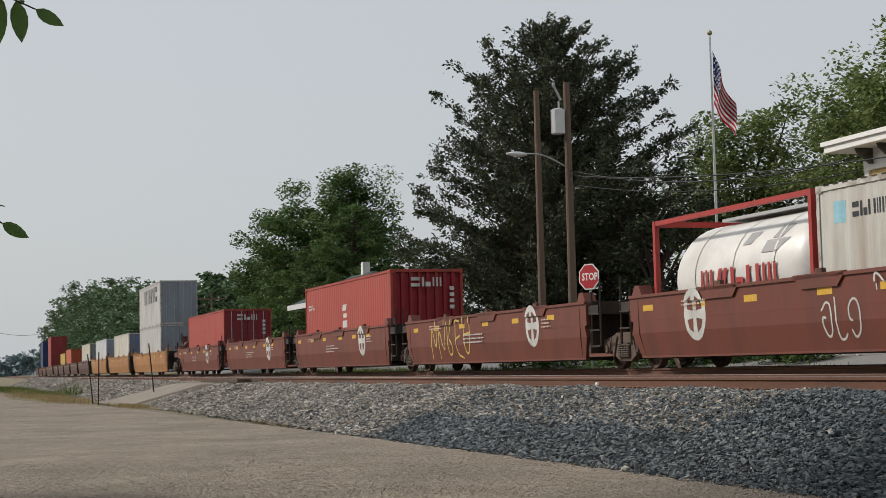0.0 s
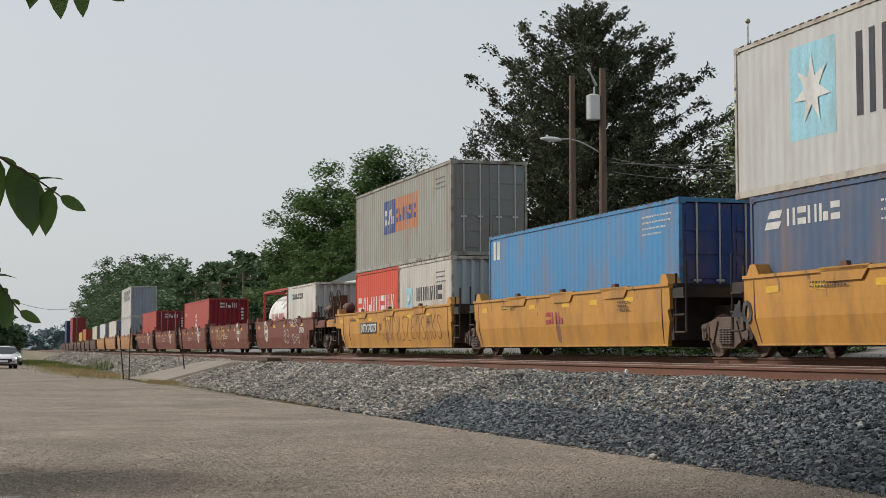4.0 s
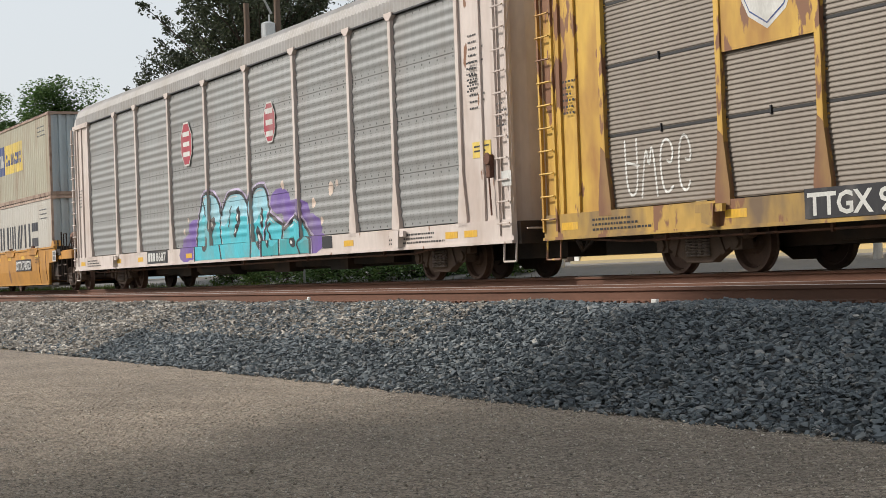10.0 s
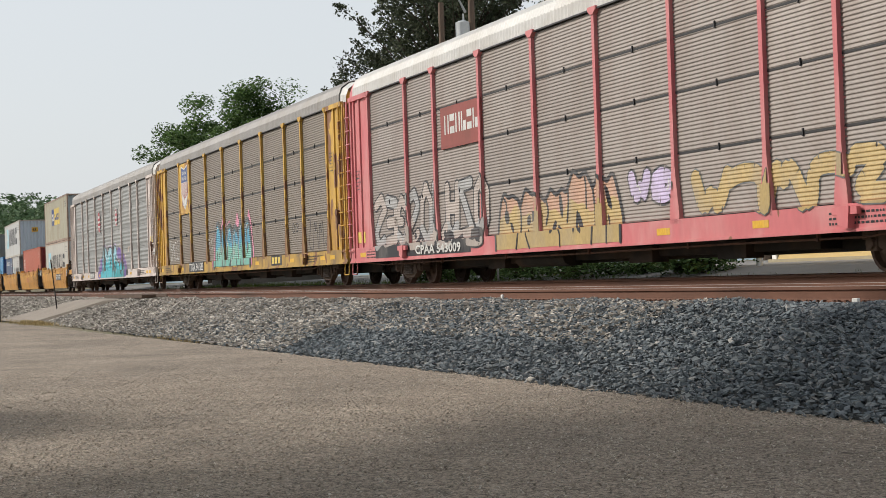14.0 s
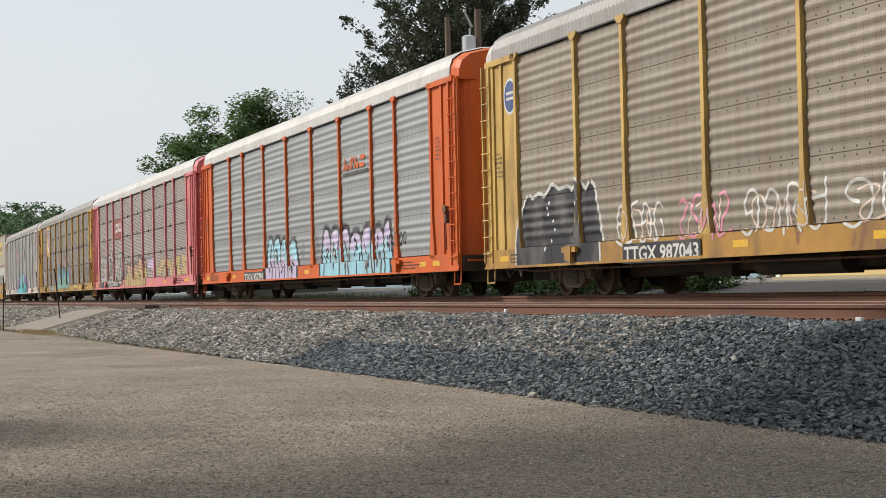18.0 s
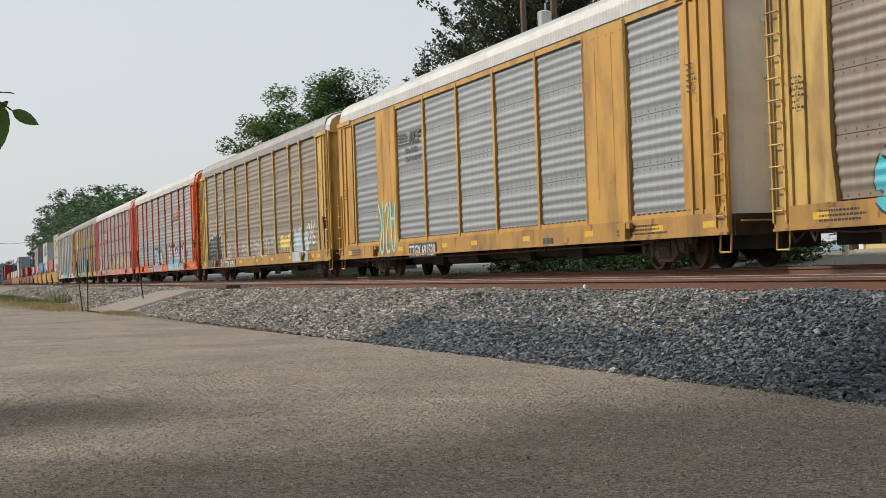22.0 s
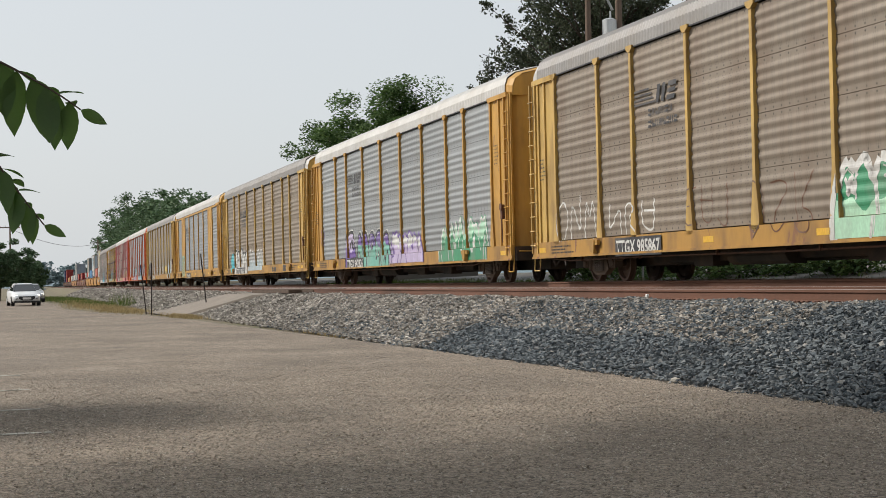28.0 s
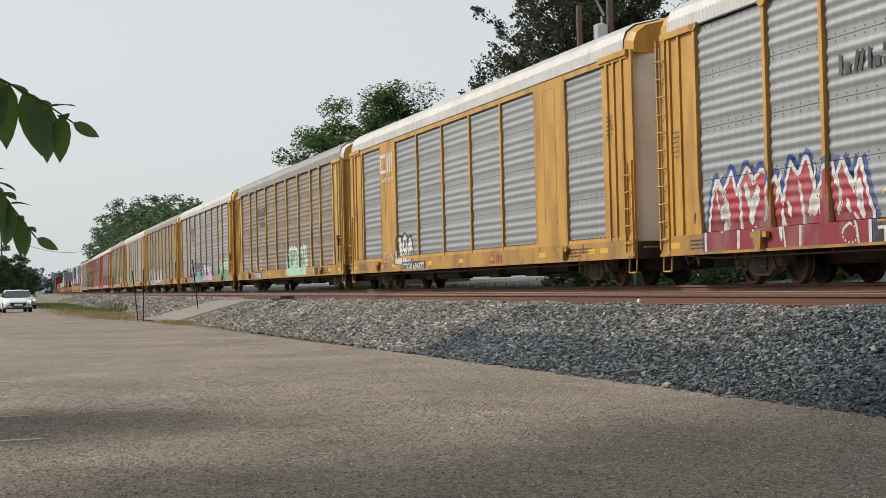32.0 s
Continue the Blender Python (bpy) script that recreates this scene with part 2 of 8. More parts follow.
# ---- tracks ----
def track(y0, ztop, near):
    prof = [(-0.07, -0.18), (-0.07, -0.165), (-0.012, -0.14), (-0.012, -0.05), (-0.036, -0.04), (-0.036, -0.004), (0.036, -0.004), (0.036, -0.04), (0.012, -0.05), (0.012, -0.14), (0.07, -0.165), (0.07, -0.18)]
    st = [-1100, -800, -600, -500, -420, -350, -280, -220, -170, -130, -100, -80, -60, -45, -30, -15, 0, 20, 50, 100, 200, 350]
    trk = thing("railway_track", "rusty standard gauge railway track on timber ties" + (" with a bare empty run" if near else " carrying the train"), "railway track", kind="structure")
    for s in (-0.755, 0.755):
        bm = bmesh.new()
        loft(bm, [[(x, y0 + bend(x) + s + a, ztop + b) for a, b in prof] for x in st], caps=True)
        part("rail", bm, M["rail_side"], trk, "rusty steel rail with a worn bright head")
        bm = bmesh.new()
        loft(bm, [[(x, y0 + bend(x) + s + a, ztop + b) for a, b in ((-0.03, -0.0035), (-0.026, 0), (0.026, 0), (0.03, -0.0035))] for x in st], caps=True)
        part("rail_head", bm, M["rail_top"], trk)
    bm = bmesh.new()
    box(bm, -0.115, 0.115, -1.3, 1.3, -0.17, 0)
    bmesh.ops.bevel(bm, geom=bm.edges[:], offset=0.012, segments=1, affect="EDGES")
    me = data("tie", bm, M["tie"])
    bm = bmesh.new()
    box(bm, -0.1, 0.1, -0.18, 0.18, 0, 0.018)
    for sx in (-0.07, 0.07):
        for sy in (-0.1, 0.1):
            box(bm, sx - 0.018, sx + 0.018, sy - 0.018, sy + 0.018, 0.018, 0.05)
    for sx in (-0.16, 0.16):
        box(bm, sx - 0.02, sx + 0.02, -0.1, 0.1, 0.0, 0.05)
    plate = data("tie_plate", bm, M["rail_side"])
    rnd = random.Random(5)
    for k in range(230):
        x = -112 + k * 0.52 + rnd.uniform(-0.03, 0.03)
        m = pose(x, y0 + bend(x) + rnd.uniform(-0.04, 0.04), ztop - 0.2, 0, 0, rnd.uniform(-1, 1))
        t = part("tie", me, None, trk, at=m)
        if near and x > -75:
            part("tie_plate", plate, None, trk, at=pose(x, y0 + bend(x) - 0.755, ztop - 0.2))
    return trk


track(TRAIN_Y, RAIL, False)
track(NEAR_Y, NEAR_RAIL, True)


# ---- train ----
TRAIN = []          # (thing, place along the train)


def run(t):
    """How far the train has come at t seconds, in metres."""
    s = (t - 16) / 16
    return 191.56 * s + 2.952 * s ** 2 + 0.519 * s ** 3 - 1.331 * s ** 4


def on_track(q, t):
    x = q - run(t)
    return pose(x, TRAIN_Y + bend(x), RAIL, 0, 0, math.degrees(math.atan(max(x, -200.0) / BEND)))


def join_train(ob, q):
    ob.matrix_basis = on_track(q, 0)
    TRAIN.append((ob, q))
    return ob


SEAM0, SEAM = 1.04, 1.0225      # foot of the stacked side sheets and their height


def sheet_profile(z0, sheets):
    """Depth of a side over height: each stacked sheet has four rounded ribs between flat edges, and a recessed joint."""
    pr = []
    for k in range(sheets):
        a = z0 + SEAM * k
        pr += [(a + 0.001, 0.03), (a + 0.007, 0.0), (a + 0.010, 0.0), (a + 0.1, 0.0), (a + 0.125, 0.0)]
        for j in range(4):
            for i in range(1, 7):
                f = i / 6
                pr.append((a + 0.125 + 0.193 * (j + f), -0.021 * (0.5 - 0.5 * math.cos(2 * math.pi * f))))
        pr += [(a + SEAM - 0.1, 0.0), (a + SEAM - 0.010, 0.0), (a + SEAM - 0.007, 0.0), (a + SEAM - 0.001, 0.03)]
    return pr


def sheet(w, z0, sheets):
    prof = sheet_profile(z0, sheets)
    bm = bmesh.new()
    a, b = [[bm.verts.new((x, y, z)) for z, y in prof] for x in (-w / 2, w / 2)]
    for i in range(len(prof) - 1):
        bm.faces.new((a[i], b[i], b[i + 1], a[i + 1]))
    return bm


def panel_mat(name, col, holes=0.35, dirt=(0.16, 0.12, 0.085), amount=0.3, metal=0.25):
    """Ribbed perforated sheet: rows of small punched holes between the ribs, and streaked dirt."""
    m = mat(name, col, 0.55, metal, var=0.1, scale=0.8, dirt=dirt, amount=amount, dscale=0.9, stretch=(1, 1, 0.35), rnd=0.07)
    n, l = m.node_tree.nodes, m.node_tree.links
    tc, sep = n.new("ShaderNodeTexCoord"), n.new("ShaderNodeSeparateXYZ")
    l.new(tc.outputs["Object"], sep.inputs[0])

    def op(kind, a, b=0.0):
        k = n.new("ShaderNodeMath")
        k.operation = kind
        for i, v in enumerate((a, b)):
            if isinstance(v, (int, float)):
                k.inputs[i].default_value = v
            else:
                l.new(v, k.inputs[i])
        return k.outputs[0]
    cell = lambda c, s: op("SUBTRACT", op("FRACT", op("MULTIPLY", c, s)), 0.5)
    fx, fz = cell(sep.outputs[0], 17.0), cell(sep.outputs[2], 20.0)
    dot = op("LESS_THAN", op("ADD", op("MULTIPLY", fx, fx), op("MULTIPLY", fz, fz)), 0.055)
    column = op("LESS_THAN", op("ABSOLUTE", cell(sep.outputs[0], 3.4)), 0.26)
    seam = op("ABSOLUTE", op("MULTIPLY", op("SUBTRACT", op("FRACT", op("ADD", op("DIVIDE", op("SUBTRACT", sep.outputs[2], SEAM0), SEAM), 0.5)), 0.5), SEAM))
    gx, gz = op("DIVIDE", cell(sep.outputs[0], 3.3), 3.3), op("SUBTRACT", seam, 0.062)
    bolt = op("LESS_THAN", op("ADD", op("MULTIPLY", gx, gx), op("MULTIPLY", gz, gz)), 0.00045)
    clear = op("GREATER_THAN", seam, 0.1)
    mask = op("MAXIMUM", op("MULTIPLY", op("MULTIPLY", op("MULTIPLY", dot, column), clear), holes), op("MULTIPLY", bolt, 0.85 if holes else 0.0))
    b = n["Principled BSDF"]
    src = b.inputs["Base Color"].links[0].from_socket
    mx = n.new("ShaderNodeMix")
    mx.data_type = "RGBA"
    mx.inputs[7].default_value = (0.02, 0.02, 0.02, 1)
    l.new(mask, mx.inputs[0]), l.new(src, mx.inputs[6]), l.new(mx.outputs[2], b.inputs["Base Color"])
    return m


def ribbed(w, z0, z1, pitch, ribs, step, depth):
    """A sheet of width w with groups of horizontal ribs."""
    prof = [(z0, 0.0)]
    z = z0
    while z < z1 - 1e-6:
        for k in range(ribs):
            a = z + k * step
            prof += [(a + 0.08 * step, 0.0), (a + 0.26 * step, -depth), (a + 0.44 * step, -depth), (a + 0.94 * step, 0.0)]
        z += pitch
    prof = [p for p in prof if p[0] <= z1] + [(z1, 0.0)]
    bm = bmesh.new()
    a, b = [[bm.verts.new((x, y, z)) for z, y in prof] for x in (-w / 2, w / 2)]
    for i in range(len(prof) - 1):
        bm.faces.new((a[i], b[i], b[i + 1], a[i + 1]))
    c, d = [[bm.verts.new((x, 0.03, z)) for z in (z0, z1)] for x in (-w / 2, w / 2)]
    bm.faces.new((c[0], c[1], d[1], d[0]))
    bm.faces.new((a[0], c[0], d[0], b[0])), bm.faces.new((a[-1], b[-1], d[1], c[1]))
    return bm


_made = {}


def once(key, build):
    if key not in _made:
        _made[key] = build()
    return _made[key]


def truck(parent, x, axle=0.865):
    """A two-axle truck under a car: frame, two wheelsets, two side frames with their springs."""
    def bolster():
        bm = bmesh.new()
        box(bm, -0.22, 0.22, -1.0, 1.0, 0.36, 0.62)
        return data("truck", bm, M["steel_dark"])

    def frame_side():
        bm = bmesh.new()
        prism(bm, [(-1.12, 0.5), (-1.12, 0.64), (-0.75, 0.68), (-0.45, 0.78), (0.45, 0.78), (0.75, 0.68), (1.12, 0.64), (1.12, 0.5), (0.8, 0.44), (0.42, 0.24), (0.3, 0.16), (-0.3, 0.16), (-0.42, 0.24), (-0.8, 0.44)], -0.08, 0.08)
        bmesh.ops.bevel(bm, geom=bm.edges[:], offset=0.015, segments=1, affect="EDGES")
        for s in (-1, 1):
            box(bm, s * axle - 0.13, s * axle + 0.13, -0.1, 0.1, 0.33, 0.6)
            tube(bm, (s * axle, -0.14, 0.44), (s * axle, -0.08, 0.44), 0.09, n=10)
            prism(bm, [(s * 0.36, 0.7), (s * 0.42, 0.7), (s * 0.62, 0.3), (s * 0.55, 0.26)], -0.11, -0.05)
        return data("side_frame", bm, M["truck"])

    def springs():
        bm = bmesh.new()
        ring = lambda r, z: [(r * math.cos(0.785 * k), r * math.sin(0.785 * k), z) for k in range(8)]
        loft(bm, [ring(0.066 if i % 4 in (1, 2) else 0.045, 0.25 + i * 0.0115) for i in range(29)])
        return data("spring", bm, M["spring"])

    def wheels():
        bm = bmesh.new()
        tube(bm, (0, -1.05, 0), (0, 1.05, 0), 0.075, n=10)
        for s in (-1, 1):
            prof = [(0.08, 0.80), (0.14, 0.80), (0.16, 0.74), (0.33, 0.735), (0.36, 0.81), (0.415, 0.815), (0.42, 0.72), (0.447, 0.70), (0.44, 0.68), (0.36, 0.685), (0.33, 0.71), (0.16, 0.70), (0.14, 0.66), (0.08, 0.66)]
            rings = []
            for k in range(24):
                a = 2 * math.pi * k / 24
                rings.append([(r * math.cos(a), s * y, r * math.sin(a)) for r, y in prof])
            loft(bm, rings + rings[:1], closed=True, caps=False)
        bmesh.ops.remove_doubles(bm, verts=bm.verts[:], dist=0.0005)
        return data("wheelset", bm, M["wheel"], smooth=False)
    t = part("truck", once("bolster", bolster), None, parent, "rusty cast steel two-axle truck", at=pose(x, 0, 0))
    for s in (-1, 1):
        part("side_frame", once("side_frame%g" % axle, frame_side), None, t, at=pose(0, s * 1.0, 0, 0, 0, 0 if s < 0 else 180))
        for cx in (-0.2, -0.07, 0.07, 0.2):
            part("spring", once("springs", springs), None, t, at=pose(cx, s * 1.1, 0))
        part("wheelset", once("wheels", wheels), None, t, at=pose(s * axle, 0, 0.42))
    return t


def text(parent, s, x, z, h, material, y, name="lettering", squeeze=1.0, label=""):
    cu = bpy.data.curves.new("lettering", "FONT")
    cu.body, cu.size, cu.resolution_u = s, h * 1.38, 2
    cu.offset, cu.shear = h * 0.035, 0.2 if s[:2] == "DT" else 0.0
    tmp = new("lettering_source", cu)
    dg = bpy.context.evaluated_depsgraph_get()
    me = bpy.data.meshes.new_from_object(tmp.evaluated_get(dg))
    bpy.data.objects.remove(tmp)
    bpy.data.curves.remove(cu)
    me.transform(Matrix.Diagonal((squeeze, 1, 1, 1)))
    me.materials.clear()
    me.materials.append(material)
    return part(name, me, None, parent, label, at=pose(x, y, z, 90, 0, 0))


def bars(parent, rects, material, y, name="marking", label=""):
    """Plain painted bars (x0, x1, z0, z1[, slant]) on a side."""
    ob = None
    groups = [rects] if name == "small_print" else [[r] for r in rects]
    for some in groups:
        bm = bmesh.new()
        for r in some:
            x0, x1, z0, z1 = r[:4]
            k = r[4] if len(r) > 4 else 0.0
            bm.faces.new([bm.verts.new(p) for p in ((x0, y, z0), (x1, y, z0), (x1 + k, y, z1), (x0 + k, y, z1))])
        ob = part(name, bm, material, parent, label)
        if name == "small_print":
            tagged(ob, "rows of small print", kind="stuff")
    return ob


def small_print(seed, x0, x1, z0, z1, rows, r=None):
    """Rows of unreadable small print as bars."""
    rnd = random.Random(seed)
    out, h = [], (z1 - z0) / rows
    for k in range(rows):
        x, end = x0, x1 - rnd.random() * (x1 - x0) * 0.4
        while x < end:
            w = rnd.uniform(0.03, 0.09)
            out.append((x, min(x + w, end), z0 + k * h, z0 + k * h + min(h * 0.45, 0.035)))
            x += w + 0.03
    return out


P = {k: mat("spray_" + k, c, 0.5, var=0.2, scale=2.5, dirt=(0.24, 0.22, 0.2), amount=0.22, dscale=2.2, stretch=(1, 1, 0.5)) for k, c in {
    "cyan": (0.06, 0.42, 0.50), "sky": (0.26, 0.50, 0.59), "teal": (0.03, 0.30, 0.33), "purple": (0.14, 0.08, 0.30), "white": (0.55, 0.55, 0.53), "black": (0.02, 0.02, 0.025),
    "pink": (0.60, 0.22, 0.32), "silver": (0.30, 0.30, 0.30), "yellow": (0.62, 0.46, 0.10), "green": (0.05, 0.25, 0.13), "mint": (0.35, 0.58, 0.42), "red": (0.32, 0.03, 0.05), "lilac": (0.45, 0.38, 0.55),
    "rust": (0.42, 0.17, 0.08), "cream": (0.58, 0.46, 0.38), "navy": (0.03, 0.06, 0.20), "pale": (0.36, 0.45, 0.49), "brown": (0.12, 0.05, 0.025), "reflector": (0.62, 0.36, 0.03), "teal_mint": (0.16, 0.40, 0.33), "blue": (0.06, 0.27, 0.40), "ochre": (0.40, 0.29, 0.12), "peach": (0.42, 0.25, 0.17), "dust": (0.36, 0.31, 0.28), "slate": (0.035, 0.035, 0.04), "wine": (0.20, 0.02, 0.03), "smoke": (0.09, 0.10, 0.105)}.items()}


ROOF = mat("dull_galvanised_roof", (0.25, 0.242, 0.235), 0.6, 0.15, var=0.14, scale=0.7, dirt=(0.2, 0.18, 0.155), amount=0.3, rnd=0.08)
ROOF_W = mat("whitewashed_roof", (0.47, 0.465, 0.45), 0.6, 0.1, var=0.12, scale=0.7, dirt=(0.35, 0.32, 0.28), amount=0.25)
LEN = 27.4
POSTS = [1.85, 4.7, 6.7, 9.55, 12.4, 15.25, 18.1, 20.95, 22.9, 25.55]
SILL0, SILL1, EAVE, RIDGE = 0.61, 1.02, 5.17, 5.96


def roof_mesh(material):
    arc = [(-1.5, EAVE), (-1.49, EAVE + 0.25), (-1.42, EAVE + 0.45), (-1.2, EAVE + 0.61), (-0.65, EAVE + 0.74), (0, RIDGE), (0.65, EAVE + 0.74), (1.2, EAVE + 0.61), (1.42, EAVE + 0.45), (1.49, EAVE + 0.25), (1.5, EAVE)]
    bm = bmesh.new()
    n = 330
    rings = []
    for k in range(n + 1):
        lift = 0.03 if k % 2 else 0.0
        x = -LEN / 2 + 0.55 + (LEN - 1.1) * k / n
        rings.append([(x, y * (1 + lift * 0.3), z + lift * min(1, (z - EAVE) * 6)) for y, z in arc])
    loft(bm, rings, closed=False)
    return data("roof", bm, material)


def roof_end_mesh(material, gable_m):
    arc = [(-1.48, EAVE - 0.02), (-1.47, EAVE + 0.23), (-1.39, EAVE + 0.43), (-1.17, EAVE + 0.59), (-0.64, EAVE + 0.72), (0, RIDGE - 0.03), (0.64, EAVE + 0.72), (1.17, EAVE + 0.59), (1.39, EAVE + 0.43), (1.47, EAVE + 0.23), (1.48, EAVE - 0.02)]
    bm = bmesh.new()
    loft(bm, [[(x, y * k, (z - EAVE) * k + EAVE - d) for y, z in arc] for x, k, d in ((0.62, 1, 0), (0.3, 0.995, 0.01), (0.08, 0.97, 0.05))], closed=False)
    g = bmesh.new()
    prism_ = [[(x, y * 0.96, (z - EAVE) * 0.96 + EAVE - 0.05) for y, z in arc] for x in (0.1, 0.16)]
    loft(g, prism_)
    return data("roof_end", bm, material), data("gable", g, gable_m)


def end_fittings(car, side, frame_m, body_m, style):
    """One end of an autorack: corner column, end door leaves, ladder and brake gear. side -1: left end."""
    s = side
    X = s * LEN / 2
    inner = s * (LEN / 2 - (1.85 if s < 0 else 1.85))
    lo, hi = min(X, inner), max(X, inner)
    bm = bmesh.new()      # side plate beside the door
    box(bm, lo + (0.14 if s < 0 else 0.0), hi - (0.14 if s > 0 else 0.0), -1.49, -1.44, SILL1 - 0.02, EAVE)
    part("end_plate", bm, body_m, car, "flat painted steel end plate")
    bm = bmesh.new()
    for dx in (0.64, 1.1):
        xx = X - s * dx
        box(bm, xx - 0.05, xx + 0.05, -1.53, -1.45, SILL1, EAVE + 0.03)
    xa = X - s * 0.3
    box(bm, min(xa, X - s * 1.9), max(xa, X - s * 1.9), -1.56, -1.44, EAVE - 0.1, EAVE + 0.03)
    part("end_post", bm, frame_m, car)
    door_m = M["white"] if style == "wide" and s > 0 else body_m
    for side_ in (-1, 1):      # door leaves, bowed
        bm = bmesh.new()
        vs = [side_ * v for v in (0.02, 0.3, 0.55, 0.8, 0.9, 1.0)]
        loft(bm, [[(X - s * (0.02 + 0.3 * abs(v) ** 3), v * 1.4, z) for v in vs] for z in (0.95, 2.0, 3.1, 4.1, EAVE + 0.02)], closed=False)
        leaf = part("end_door", bm, door_m, car, "bowed painted steel end door")
        for z in (1.35, 2.4, 3.4, 4.4):
            bm = bmesh.new()
            xo = X - s * 0.02
            box(bm, min(xo, xo + s * 0.05), max(xo, xo + s * 0.05), min(side_ * 0.1, side_ * 0.8), max(side_ * 0.1, side_ * 0.8), z, z + 0.08)
            part("hinge_bar", bm, door_m, leaf)
    if style != "wide":
        bm = bmesh.new()      # hand brake chain box
        xb = X - s * 0.75
        box(bm, xb - 0.07, xb + 0.07, -1.62, -1.53, 1.75, 2.15)
        tube(bm, (xb, -1.64, 2.08), (xb, -1.61, 2.08), 0.11, n=12)
        tube(bm, (xb, -1.6, 1.76), (xb + s * 0.05, -1.6, 1.1), 0.02, n=5)
        bmesh.ops.bevel(bm, geom=bm.edges[:], offset=0.01, segments=1, affect="EDGES")
        if s > 0:
            part("brake_wheel", bm, M["rusty_gear"], car, "rusty hand brake gear")
        else:
            bm.free()
    bm = bmesh.new()      # ladder
    la, lb = X - s * 0.12, X - s * 0.52
    high = EAVE - 0.05 if style in ("old", "modern") else 2.75
    for xx in (la, lb):
        box(bm, xx - 0.025, xx + 0.025, -1.57, -1.52, 0.75, high)
    for k in range(int((high - 0.8) / 0.37)):
        z = 0.95 + k * 0.37
        tube(bm, (la, -1.60, z), (lb, -1.60, z), 0.016, n=5)
    part("ladder", bm, frame_m, car, "side ladder with round rungs")
    bm = bmesh.new()      # coupler, hoses, brake wheel
    box(bm, min(X, X + s * 0.55), max(X, X + s * 0.55), -0.14, 0.14, 0.72, 0.98)
    box(bm, min(X, X - s * 0.3), max(X, X - s * 0.3), -1.45, 1.45, 0.6, 0.98)
    tube(bm, (X + s * 0.1, -0.5, 0.8), (X + s * 0.35, -0.45, 0.42), 0.03, n=6)
    tube(bm, (X + s * 0.35, -0.45, 0.42), (X + s * 0.6, -0.4, 0.6), 0.03, n=6)
    part("coupler", bm, M["steel_dark"], car, "grimy coupler with air hose")
    bm = bmesh.new()      # stirrup and uncoupling lever
    for a, b in (((X - s * 0.1, -1.48, 0.62), (X - s * 0.1, -1.5, 0.3)), ((X - s * 0.5, -1.48, 0.62), (X - s * 0.5, -1.5, 0.3)), ((X - s * 0.1, -1.5, 0.3), (X - s * 0.5, -1.5, 0.3)), ((X + s * 0.12, -1.4, 0.85), (X + s * 0.12, -0.2, 0.85))):
        tube(bm, a, b, 0.018, n=5)
    part("sill_step", bm, frame_m, car)


def reflector():
    bm = bmesh.new()
    box(bm, 0, 0.46, -0.002, 0.002, 0, 0.12)
    return data("reflector", bm, P["reflector"])


